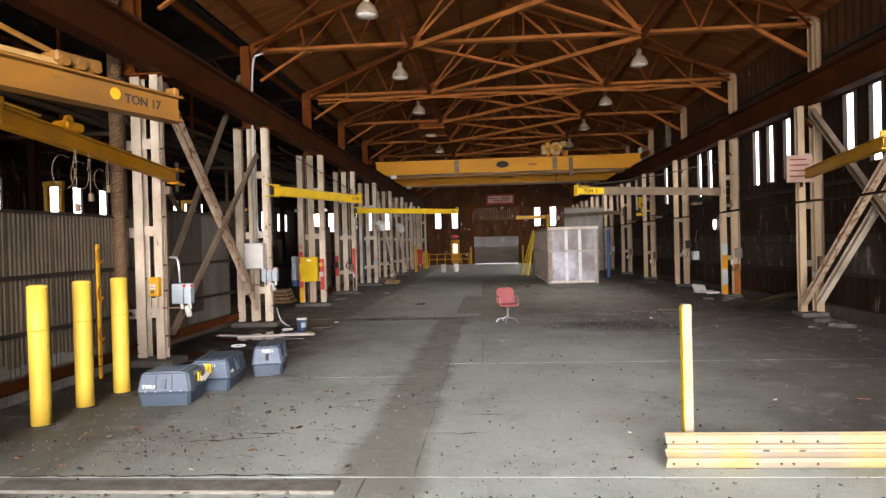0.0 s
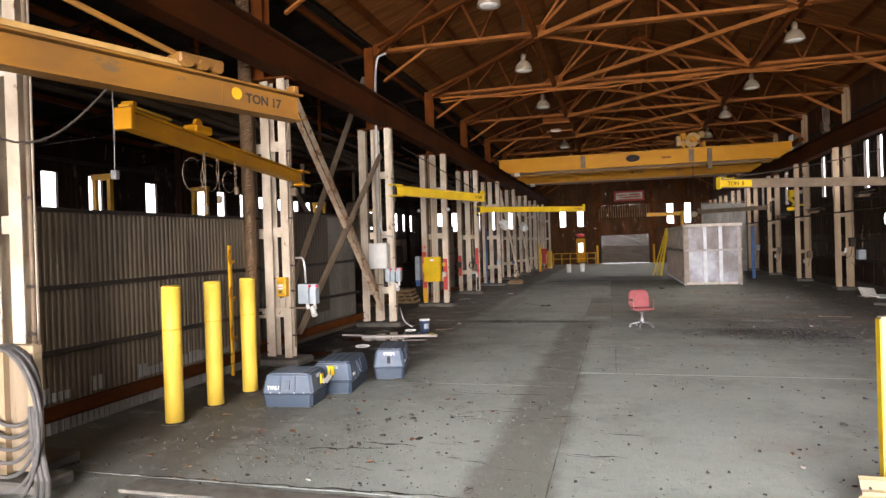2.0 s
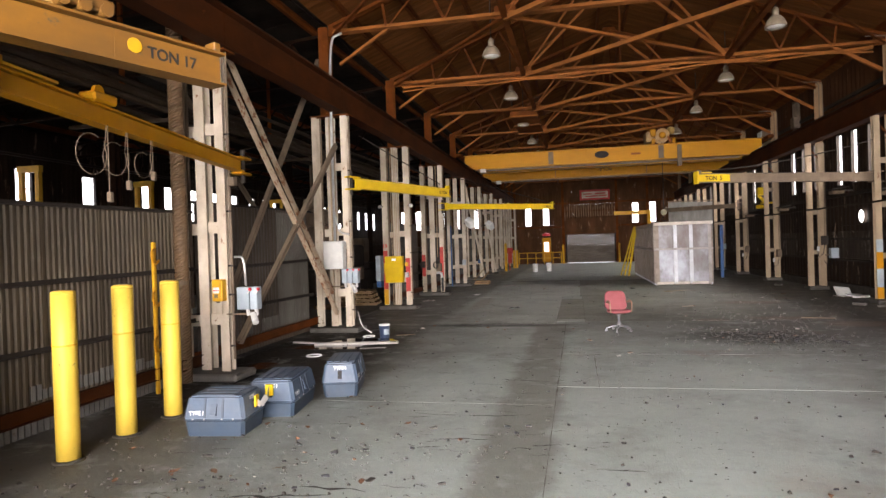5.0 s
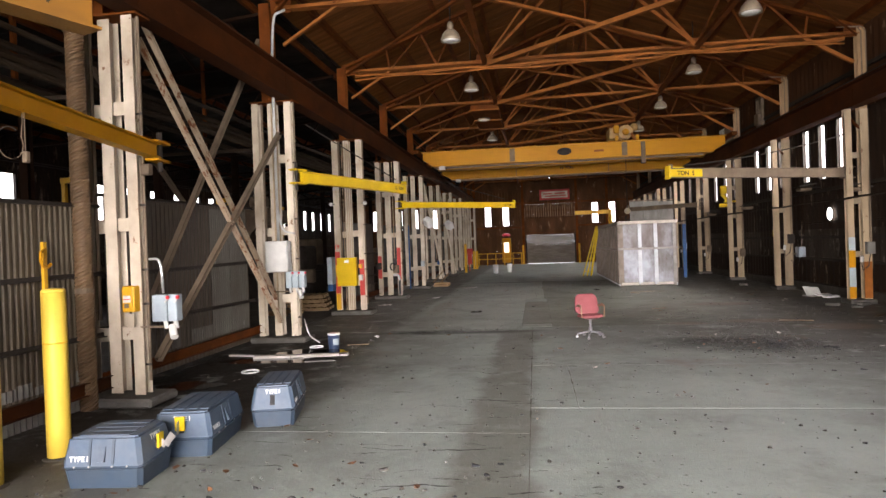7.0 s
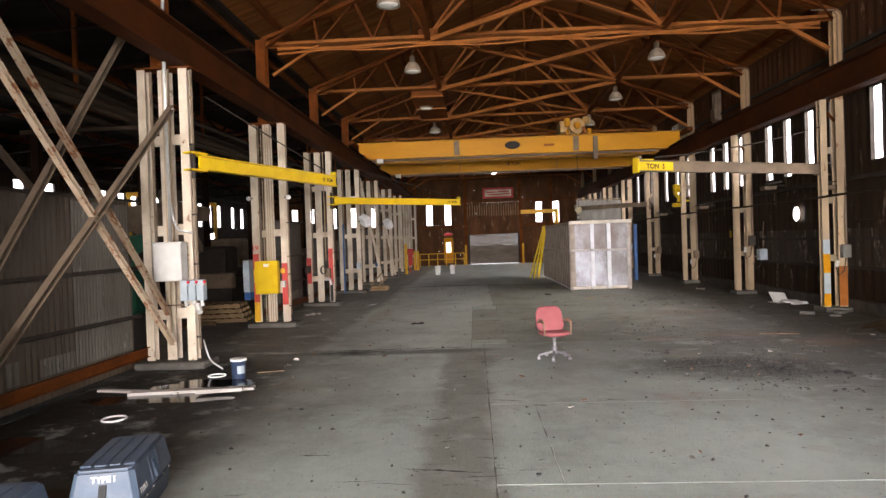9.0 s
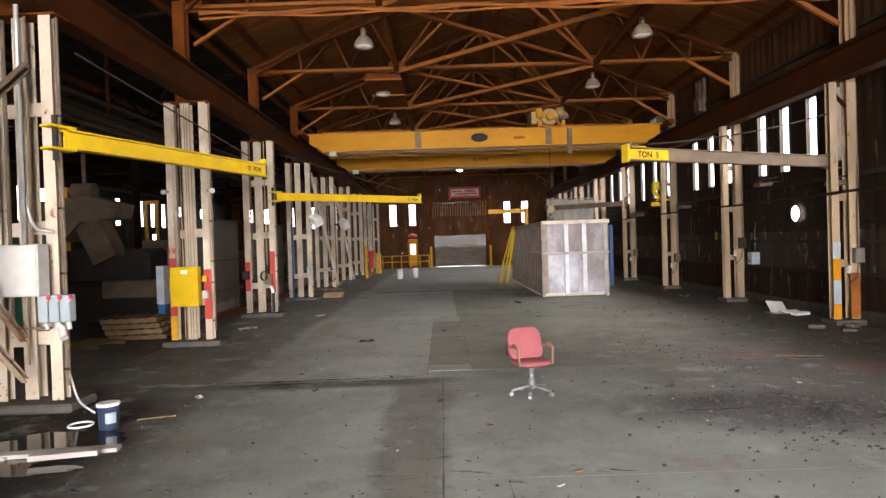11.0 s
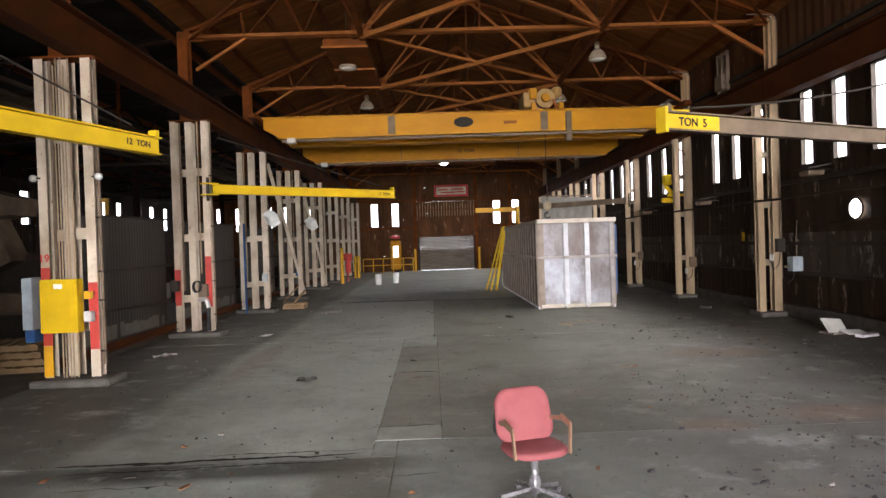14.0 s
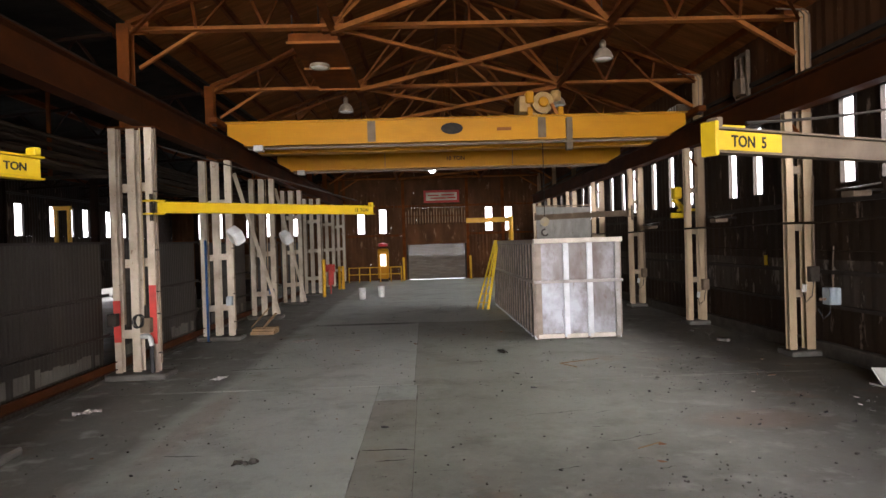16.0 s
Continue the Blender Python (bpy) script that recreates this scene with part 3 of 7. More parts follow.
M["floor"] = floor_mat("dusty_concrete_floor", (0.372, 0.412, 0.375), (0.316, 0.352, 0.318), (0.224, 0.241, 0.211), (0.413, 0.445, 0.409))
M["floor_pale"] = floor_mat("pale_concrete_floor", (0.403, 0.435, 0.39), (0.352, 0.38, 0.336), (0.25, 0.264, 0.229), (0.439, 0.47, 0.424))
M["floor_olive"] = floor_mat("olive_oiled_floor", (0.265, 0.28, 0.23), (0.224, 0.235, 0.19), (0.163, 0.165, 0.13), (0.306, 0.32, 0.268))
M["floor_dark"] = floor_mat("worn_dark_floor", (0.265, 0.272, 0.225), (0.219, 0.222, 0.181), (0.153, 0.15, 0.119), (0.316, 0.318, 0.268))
# brown aisle floor with the aisle's shade mixed into its tones
M["floor_aisle"] = floor_mat("shaded_aisle_floor", (0.2, 0.155, 0.105), (0.145, 0.112, 0.074), (0.085, 0.066, 0.045), (0.24, 0.2, 0.15))


def puddle_mat():
    m, n, l, p = nodes_of("oily_water")
    p.inputs["Base Color"].default_value = (0.012, 0.012, 0.012, 1)
    p.inputs["Roughness"].default_value = 0.08
    bumped(n, l, p, noise_node(n, l, 3.0, 2), 0.03, 0.004)
    return m


M["puddle"] = puddle_mat()

# ---- plan ----
BAY, FIRST = 5.1, 10.2
COLS = [FIRST + BAY * k for k in range(-2, 10)]
XL, XR, YN, YF = -17.5, 8.75, -7.4, 57.6
RIDGE_X, EAVE, RIDGE = 1.43, 7.25, 9.8
XC = -5.5

# ---- ground and floor ----
tagged(part("ground", mesh(box, -900, 900, -900, 900, -0.4, -0.1), M["concrete"]), "pale concrete yard round the shed", "ground", kind="structure")
floor = thing("floor", 0, 0, 0, "dusty dark grey concrete factory floor with joints and patches", "floor", kind="structure")
part("floor_bed", mesh(box, XL, XR, YN, YF, -0.1, -0.009), M["joint_dirt"], floor)
# slabs: x0, x1, y0, y1, height, kind
SLABS = [
    (XC - 0.6, -0.297, 4.72, 8.83, 0.0, "floor"), (XC - 0.6, -0.297, 8.836, 16.396, 0.0, "floor"),
    (XC - 0.6, -0.536, 16.4, 23.95, 0.0, "floor_pale"), (XC - 0.6, 0.1, 23.965, 33.0, 0.001, "floor_pale"),
    (-0.29, XR, 4.72, 9.81, 0.0, "floor"), (-0.29, 0.26, 9.825, 12.36, 0.001, "floor"), (0.266, XR, 9.825, 12.36, 0.0, "floor"), (-0.29, XR, 12.366, 16.9, 0.0, "floor"),
    (-0.53, -0.297, 16.4, 16.9, 0.0, "floor"), (-0.53, 0.16, 16.906, 17.4, 0.002, "floor_pale"), (-0.53, 0.16, 17.403, 20.37, 0.0, "floor_dark"),
    (-0.53, 0.16, 20.374, 21.16, 0.001, "floor_olive"), (-0.53, 0.16, 21.164, 22.87, 0.0, "floor_dark"), (-0.53, 0.16, 22.874, 23.95, 0.001, "floor"),
    (0.166, XR, 16.906, 23.95, 0.0, "floor_olive"), (0.106, XR, 23.965, 33.0, 0.0, "floor_olive"),
    # far slabs in the pale tone: the distant floor's extra brightness is painted in
    (XC - 0.6, XR, 33.006, 45.0, 0.0, "floor_pale"), (XC - 0.6, XR, 45.006, YF, 0.002, "floor_pale"),
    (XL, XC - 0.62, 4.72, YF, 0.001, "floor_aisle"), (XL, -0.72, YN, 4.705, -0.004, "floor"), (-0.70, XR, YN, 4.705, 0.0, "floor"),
]


def slab(bm, x0, x1, y0, y1, z):
    """A slab with chipped, slightly wandering edges."""
    nx, ny = max(2, min(60, int((x1 - x0) / 0.12))), max(2, min(60, int((y1 - y0) / 0.12)))
    loop = [(x0 + (x1 - x0) * i / nx, y0) for i in range(nx)] + [(x1, y0 + (y1 - y0) * i / ny) for i in range(ny)]
    loop += [(x1 - (x1 - x0) * i / nx, y1) for i in range(nx)] + [(x0, y1 - (y1 - y0) * i / ny) for i in range(ny)]
    top = []
    for x, y in loop:
        c = max(0.0, noise.noise(Vector((x * 3.1, y * 3.1, 0.3)))) * 0.014
        sx = c if abs(x - x0) < 1e-6 else -c if abs(x - x1) < 1e-6 else 0
        sy = c if abs(y - y0) < 1e-6 else -c if abs(y - y1) < 1e-6 else 0
        top.append(bm.verts.new((x + sx, y + sy, z)))
    low = [bm.verts.new((v.co.x, v.co.y, -0.03)) for v in top]
    n = len(top)
    for i in range(n):
        bm.faces.new((low[i], low[(i + 1) % n], top[(i + 1) % n], top[i]))
    bm.faces.new(top)


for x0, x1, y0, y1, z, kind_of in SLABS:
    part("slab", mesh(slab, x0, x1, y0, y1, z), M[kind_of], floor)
part("threshold", mesh(box, -3.9, -0.9, 4.35, 4.6, -0.02, 0.022, 0.008), M["joint_dirt"], floor, "low broken concrete threshold strip")

# ---- walls ----


def sheet_wall(name, label, runs, material, place, pitch, amp, sheet=0.9, bands=()):
    """Ribbed sheets between window openings. runs: (s0, s1, z0, z1); place(s) gives x, y."""
    w = thing(name, 0, 0, 0, label, "wall", kind="structure")
    for s0, s1, z0, z1 in runs:
        s = s0
        while s < s1 - 0.05:
            e = min(s1, s + sheet)
            if s1 - e < 0.25:
                e = s1
            cuts = [z0] + [z for z, _ in bands if z0 < z < z1] + [z1]
            for lo, hi in zip(cuts, cuts[1:]):
                m = next((M[k] for z, k in bands if hi <= z + 1e-6), material)
                part("wall_sheet", mesh(corrugated, place(s), place(e + 0.02), lo, hi, pitch, amp, 0.03, 0.01), m, w)
            s = e
    return w


def window_runs(centres, half, s0, s1, z0, z1, top):
    runs = [(s0, s1, 0.0, z0), (s0, s1, z1, top)]
    s = s0
    for c in sorted(centres):
        runs.append((s, c - half, z0 + 0.002, z1 - 0.002))
        s = c + half
    runs.append((s, s1, z0 + 0.002, z1 - 0.002))
    return runs


EAST = [3.0, 5.6, 7.3, 8.9, 10.9, 12.2, 13.37, 14.37, 17.35, 18.4, 19.36, 21.0, 22.2, 23.4, 24.55, 26.62, 27.88, 29.15, 31.9, 33.35, 34.95, 37.2, 38.5, 40.1, 42.4, 43.8, 45.2, 47.6, 48.9, 50.3, 52.6, 54.0, 55.4]
wall_east = sheet_wall("wall_east", "dark ribbed sheet wall with tall narrow windows", window_runs(EAST, 0.24, YN, YF, 3.53, 5.24, 7.46), M["wall_rust"], lambda s: (XR, s), 0.3, 0.006, 1.3, ((1.08, "wall_dark"), (2.0, "wall_streaky"), (5.24, "wall_dark")))
WEST = [13.2, 14.7, 16.4, 18.3, 21.1, 24.3, 25.75, 27.6, 29.3, 31.2, 33.0, 34.5, 35.6, 38.0, 40.7, 43.3, 44.75, 46.2, 48.6, 50.4, 52.4, 54.4]
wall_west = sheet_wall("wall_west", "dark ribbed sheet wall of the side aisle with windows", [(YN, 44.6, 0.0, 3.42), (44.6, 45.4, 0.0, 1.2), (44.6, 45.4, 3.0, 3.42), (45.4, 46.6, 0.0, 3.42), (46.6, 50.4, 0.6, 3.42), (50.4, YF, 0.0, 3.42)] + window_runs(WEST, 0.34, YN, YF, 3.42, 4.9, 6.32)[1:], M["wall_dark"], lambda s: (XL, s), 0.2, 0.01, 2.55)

NORTH = [-15.6, -14.2, -12.0, -10.6, -8.8, -4.13, -2.58, 5.01, 6.43]
nruns = window_runs(NORTH, 0.27, XL, XR, 3.36, 5.08, 6.3)
nruns = [(XL, -0.95, 0.0, 3.36), (3.3, XR, 0.0, 3.36)] + nruns[1:]
wall_north = sheet_wall("wall_north", "rust-brown end wall of old ribbed sheets", nruns, M["wall_rust"], lambda s: (s, YF), 0.25, 0.012, 1.7)
part("wall_sheet", mesh(corrugated, (-0.95, YF), (3.3, YF), 4.0, 5.078, 0.15, 0.014, 0.03), M["wall_rust"], wall_north)
bm = bmesh.new()
extrude(bm, (0, YF - 0.015, 0), (0, YF + 0.015, 0), [(XL, 5.9), (XL, 6.3), (XC - 0.3, 7.55), (RIDGE_X, RIDGE + 0.38), (XR + 0.1, EAVE + 0.25), (XR + 0.1, 6.3), (XC - 0.4, 6.3), (XC - 0.4, 5.9)])
part("gable", bm, M["wall_rust"], wall_north)
wall_south = thing("wall_south", 0, 0, 0, "plain dark wall with the wide open entrance", "wall", kind="structure")
for nm, (x0, x1, z0, z1) in (("pier", (XL, -5.0, 0, 6.3)), ("pier", (8.2, XR, 0, 6.3)), ("pier", (XL, XC - 0.6, 6.3, 7.2)), ("gable", (XC - 0.6, XR, 6.3, 9.9))):
    part(nm, mesh(box, x0, x1, YN - 0.1, YN, z0, z1), M["wall_dark"], wall_south)

# frames and glazing bars of the windows
for k, (name, line, centres, z0, z1, half) in enumerate((("east", XR, EAST, 3.53, 5.24, 0.24), ("west", XL, WEST, 3.42, 4.9, 0.34), ("north", YF, NORTH, 3.36, 5.08, 0.27))):
    for i, c in enumerate(centres):
        w = thing("window_%d" % (len([o for o in scene.objects if o.name.startswith("window_")]) + 1), 0, 0, 0, "tall narrow window glaring with daylight", "window", kind="structure")
        bm = bmesh.new()
        t = 0.03
        for lo, hi, a0, a1 in ((c - half, c - half + t, z0, z1), (c + half - t, c + half, z0, z1), (c - half + t, c + half - t, z0, z0 + t), (c - half + t, c + half - t, z1 - t, z1)):
            if name == "north":
                box(bm, lo, hi, line - 0.05, line + 0.05, a0, a1)
            else:
                box(bm, line - 0.05, line + 0.05, lo, hi, a0, a1)
        part("window_frame", bm, M["dark_steel"], w)
        if name != "west" or i % 2:
            zz = z0 + (z1 - z0) * (0.72 if name == "east" else 0.55 if name == "west" else 0.8)
            if name == "north":
                b = mesh(box, c - half + t, c + half - t, line - 0.02, line + 0.02, zz, zz + 0.03)
            else:
                b = mesh(box, line - 0.02, line + 0.02, c - half + t, c + half - t, zz, zz + 0.03)
            if name != "east":
                part("glazing_bar", b, M["dark_steel"], w)
            else:
                b.free()

# plain bright overcast beyond the windows
glare = glow_mat("overcast_glare", (1.0, 0.99, 0.96), 3.2)
for nm, bx in (("backdrop_east", (14.0, 14.2, -2, 70, 1.5, 16)), ("backdrop_west", (-24.2, -24.0, -2, 70, -0.05, 16)), ("backdrop_north", (-24, 14, 66.0, 66.2, 1.5, 16))):
    tagged(part(nm, mesh(box, *bx), glare), "plain white overcast sky seen through the windows", "backdrop", kind="structure")

# girts, plinth and pipes along the east wall
bm = bmesh.new()
box(bm, XR - 0.22, XR - 0.02, 10.6, YF - 0.05, 0.0, 0.3, 0.02)
part("wall_plinth", bm, M["kerb_dark"], wall_east, "chipped concrete kerb along the wall")
for z, d in ((1.05, 0.07), (1.75, 0.08), (3.2, 0.1), (6.3, 0.1)):
    part("girt", mesh(extrude, (XR - 0.07, YN, z), (XR - 0.07, YF, z), channel(d, d, 0.012)), M["dark_steel"], wall_east)
for z in (2.2, 5.3):
    part("girt", mesh(extrude, (XC - 11.9, YN + 0.1, z), (XC - 11.9, YF, z), channel(0.1, 0.1, 0.012)), M["dark_steel"], wall_west)
for z in (3.2, 5.25):
    part("girt", mesh(extrude, (XL, YF - 0.08, z), (XR, YF - 0.08, z), channel(0.12, 0.14, 0.015)), M["rust"], wall_north)
for x in (-8.5, -5.3, -1.1, 3.45, 6.0):
    part("wall_post", mesh(extrude, (x, YF - 0.16, 0), (x, YF - 0.16, 7.2), ibeam(0.2, 0.2, 0.015, 0.012), (0, 1, 0)), M["rust"], wall_north)

for i in range(22):
    part("batten", mesh(box, -0.95 + i * 0.2, -0.9 + i * 0.2, YF - 0.2, YF - 0.17, 4.02, 4.85 + 0.12 * (i % 3)), M["tan_steel"], wall_north)
part("batten_rail", mesh(box, -1.0, 3.4, YF - 0.24, YF - 0.2, 4.5, 4.56), M["rust"], wall_north)

pin = bmesh.new()
for i in range(46):
    x, z = (rnd.uniform(-5, 8), rnd.uniform(0.8, 6.9)) if i > 22 else (-0.9 + 0.2 * i, 5.12 + rnd.uniform(-0.02, 0.02))
    if not (-1.2 < x < 3.6 and z < 4.1):
        tube(pin, [(x, YF - 0.03, z), (x, YF - 0.045, z)], rnd.uniform(0.008, 0.024), 6)
tagged(part("rust_holes", pin, glare), "small rusted holes glinting with daylight in the end wall", "holes", kind="stuff")

# ---- roof ----
ceiling = thing("ceiling", 0, 0, 0, "dark brown boarded underside of the pitched roof", "ceiling", kind="structure")


def boards(bm, x0, z0, x1, z1, y0, y1, w=0.24):
    y = y0
    d = Vector((x1 - x0, 0, z1 - z0)).normalized()
    up = Vector((-d.z, 0, d.x))
    if up.z < 0:
        up = -up
    while y < y1:
        j = rnd.uniform(-0.006, 0.006)
        a, b = Vector((x0, y, z0)) + up * j, Vector((x1, y, z1)) + up * j
        e = min(w - 0.008, y1 - y)
        vs = [bm.verts.new(p) for p in (a, b, b + Vector((0, e, 0)), a + Vector((0, e, 0)))]
        vt = [bm.verts.new(v.co + up * 0.03) for v in vs]
        bm.faces.new(vs)
        bm.faces.new(vt[::-1])
        for i in range(4):
            bm.faces.new((vs[i], vt[i], vt[(i + 1) % 4], vs[(i + 1) % 4]))
        y += w


bm = bmesh.new()
boards(bm, XC - 0.3, EAVE + 0.19, RIDGE_X, RIDGE + 0.27, YN - 0.1, YF + 0.1)
boards(bm, RIDGE_X, RIDGE + 0.27, XR + 0.1, EAVE + 0.15, YN - 0.1, YF + 0.1)
part("roof_deck", bm, M["roof"], ceiling)
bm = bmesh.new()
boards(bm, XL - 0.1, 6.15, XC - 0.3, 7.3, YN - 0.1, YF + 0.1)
part("aisle_deck", bm, M["shaded_deck"], ceiling)
part("roof_felt", mesh(lambda b: [extrude(b, (0, YN - 0.2, 0), (0, YF + 0.2, 0), [(XL - 0.2, 6.25), (XC - 0.3, 7.52), (RIDGE_X, RIDGE + 0.36), (XR + 0.2, EAVE + 0.22), (XR + 0.2, EAVE + 0.3), (RIDGE_X, RIDGE + 0.44), (XC - 0.3, 7.6), (XL - 0.2, 6.33)][::-1])]), M["dark_steel"], ceiling)
bm = bmesh.new()
for k in range(6):
    f = 0.06 + k * 0.175
    for s in (-1, 1):
        half = RIDGE_X - (XC - 0.1) if s < 0 else XR - RIDGE_X
        x = RIDGE_X + s * half * (1 - f)
        z = EAVE + 0.1 + (RIDGE - EAVE) * f
        extrude(bm, (x, YN, z + 0.03), (x, YF, z + 0.03), channel(0.08, 0.19, 0.014))
for k in range(6):
    x = XL + 1 + k * 2.1
    extrude(bm, (x, YN, 6.05 + (x - XL) * 0.098), (x, YF, 6.05 + (x - XL) * 0.098), channel(0.08, 0.16, 0.014))
part("purlins", bm, M["rust"], ceiling)

# ---- roof trusses ----
CH = 7.12
HL, HR = XC + 0.02, 8.4
NL, NR = -1.4, 4.35


def top_z(x):
    return EAVE + 0.02 + (RIDGE - EAVE - 0.02) * (1 - abs(x - RIDGE_X) / (RIDGE_X - HL if x < RIDGE_X else HR - RIDGE_X))


def truss():
    t = thing("roof_truss", 0, 0, 0, "rust-brown riveted steel roof truss spanning the hall", "truss", "roof trusses along the hall", kind="structure")
    part("bottom_chord", mesh(lambda b: [extrude(b, (HL, s * 0.06, CH), (HR, s * 0.06, CH), angle(0.1, 0.02)) for s in (-1, 1)]), M["rust_pale"], t)
    for x0, x1 in ((HL, RIDGE_X), (RIDGE_X, HR)):
        part("top_chord", mesh(lambda b: [extrude(b, (x0, s * 0.07, top_z(x0)), (x1, s * 0.07, top_z(x1)), angle(0.12, 0.022)) for s in (-1, 1)]), M["rust"], t)
    web = []
    for s in (-1, 1):
        h, node = (HL, NL) if s < 0 else (HR, NR)
        q = lambda f: h + (node - h) * f
        web += [(q(0.32), 0, q(0.30), 1, 0.06), (q(0.33), 0, q(0.55), 1, 0.06), (q(0.55), 1, q(0.66), 0, 0.06), (q(0.66), 0, q(0.82), 1, 0.06), (q(0.82), 1, q(1.0), 0, 0.06)]
        web += [(node, 0, RIDGE_X - s * -1.1 * 1.0, 1, 0.07), (node, 0, RIDGE_X + s * 0.02, 1, 0.085)]
    web.append((RIDGE_X, 0, RIDGE_X, 1, 0.045))
    for xa, ta, xb, tb, w in web:
        za, zb = (top_z(xa) if ta else CH), (top_z(xb) if tb else CH)
        part("web_member", mesh(extrude, (xa, 0, za), (xb, 0, zb), angle(w, 0.012)), M["rust_pale"] if w > 0.065 else M["rust"], t)
    for x in (HL + 0.1, NL, NR, HR - 0.1, RIDGE_X):
        z = CH if x != RIDGE_X else RIDGE - 0.1
        part("gusset_plate", mesh(box, x - 0.24, x + 0.24, -0.012, 0.012, z - 0.1, z + 0.2, 0.01), M["rust"], t)
    for h, s in ((HL, 1), (HR, -1)):
        part("knee_brace", mesh(extrude, (h + s * 0.12, 0, 6.35), (h + s * 1.35, 0, CH - 0.03), angle(0.09, 0.015)), M["rust_pale"], t)
    return t


t0 = truss()
t0.location.y = COLS[0]
for y in COLS[1:]:
    copy_thing(t0, pose(0, y, 0))

bracing = thing("roof_bracing", 0, 0, 0, "rusty steel struts and crossed braces between the trusses", "bracing", kind="structure")
for x in (NL, NR):
    part("tie_strut", mesh(lambda b: [extrude(b, (x, YN, CH - 0.06), (x, YF, CH - 0.06), ibeam(0.13, 0.11, 0.012, 0.01))]), M["rust"], bracing)
for a, b_ in zip(COLS, COLS[1:]):
    for xa, xb in ((NL, NR), (NR, NL)):
        part("cross_brace", mesh(extrude, (xa, a, CH - (0.02 if xa < xb else 0.1)), (xb, b_, CH - (0.02 if xa < xb else 0.1)), angle(0.1, 0.014)), M["rust_pale"], bracing)
    for side, (xa, xb) in enumerate(((HL, NL), (NR, HR))):
        part("cross_brace", mesh(extrude, (xa if side else xb, a, CH - 0.05), (xb if side else xa, b_, CH - 0.05), angle(0.06, 0.01)), M["rust"], bracing)
bm = bmesh.new()
for dz, r in ((-0.17, 0.035), (-0.26, 0.03), (-0.2, 0.02)):
    tube(bm, [(HL + 0.3 + i * 0.55, COLS[4] - 0.12, CH + dz + 0.03 * math.sin(i * 1.3 + dz * 30)) for i in range(25)], r, 6)
part("conduit_bundle", bm, M["rust_pale"], bracing, "dusty conduits slung under the truss")

# ---- left columns ----


def left_column():
    c = thing("steel_column", 0, 0, 0, "dirty white built-up steel column on a concrete foot", "column", "columns between hall and side aisle", kind="structure")
    bm = mesh(box, -0.62, 0.6, -0.34, 0.3, 0, 0.12, 0.03)
    part("concrete_foot", bm, M["concrete"], c, "chipped concrete foot")
    up = (0, 1, 0)
    part("outer_leg", mesh(extrude, (-0.44, 0, 0.12), (-0.44, 0, 5.12), ibeam(0.14, 0.15, 0.014, 0.01), up), M["white"], c)
    part("main_leg", mesh(extrude, (-0.1, 0.1, 0.12), (-0.1, 0.1, 5.12), ibeam(0.17, 0.2, 0.016, 0.012), up), M["white"], c)
    inner = part("inner_leg", mesh(extrude, (0.29, 0, 0.12), (0.29, 0, 5.12), ibeam(0.15, 0.16, 0.014, 0.01), up), M["white"], c)
    part("riser_pipe", mesh(tube, [(0.41, -0.02, 0.3), (0.41, -0.02, 5.1)], 0.022, 8), M["grey_brown"], c)
    part("riser_pipe", mesh(tube, [(-0.32, 0.02, 1.1), (-0.32, 0.02, 5.1)], 0.026, 8), M["grey_brown"], c)
    for z in (0.9, 2.35, 3.9):
        part("batten_plate", mesh(box, -0.37, -0.185, 0.03, 0.05, z - 0.09, z + 0.09, 0.004), M["white"], c)
        part("batten_plate", mesh(box, -0.015, 0.215, 0.03, 0.05, z - 0.07, z + 0.11, 0.004), M["white"], c)
    for z in (0.5, 1.3, 1.75, 2.6, 3.8):
        part("pipe_clip", mesh(box, 0.36, 0.45, -0.05, -0.042, z, z + 0.03), M["dark_steel"], inner)
    part("cap_plate", mesh(box, -0.53, 0.45, -0.12, 0.2, 5.115, 5.14), M["rust"], c)
    part("upper_post", mesh(extrude, (-0.12, 0, 5.14), (-0.12, 0, CH + 0.1), ibeam(0.24, 0.26, 0.016, 0.012), (0, 1, 0)), M["rust"], c, "rust-brown upper post")
    return c


lc = left_column()
lc.matrix_world = pose(XC, COLS[0], 0)
LEAN = {1: (0.0, -0.42), 2: (-0.17, -0.12), 3: (-0.09, 0.0)}
lcols = [lc] + [copy_thing(lc, pose(XC + LEAN.get(k, (0, 0))[0], COLS[k] + LEAN.get(k, (0, 0))[1], 0)) for k in range(1, len(COLS))]

# painted bands on some columns: x, bottom, top, colour
for k, bands in {
    4: ((-0.44, 0.14, 0.62, "yellow"), (-0.44, 0.625, 1.12, "red"), (-0.44, 1.125, 1.45, "yellow"), (-0.44, 1.455, 1.85, "red"), (0.29, 0.55, 1.1, "red"), (0.29, 1.105, 1.6, "red")),
    5: ((-0.44, 0.75, 1.6, "red"), (0.29, 0.7, 1.9, "red")),
}.items():
    for x, lo, hi, m in bands:
        part("painted_band", mesh(box, x - 0.073, x + 0.073, -0.0815, -0.0755, lo, hi), M[m], lcols[k])

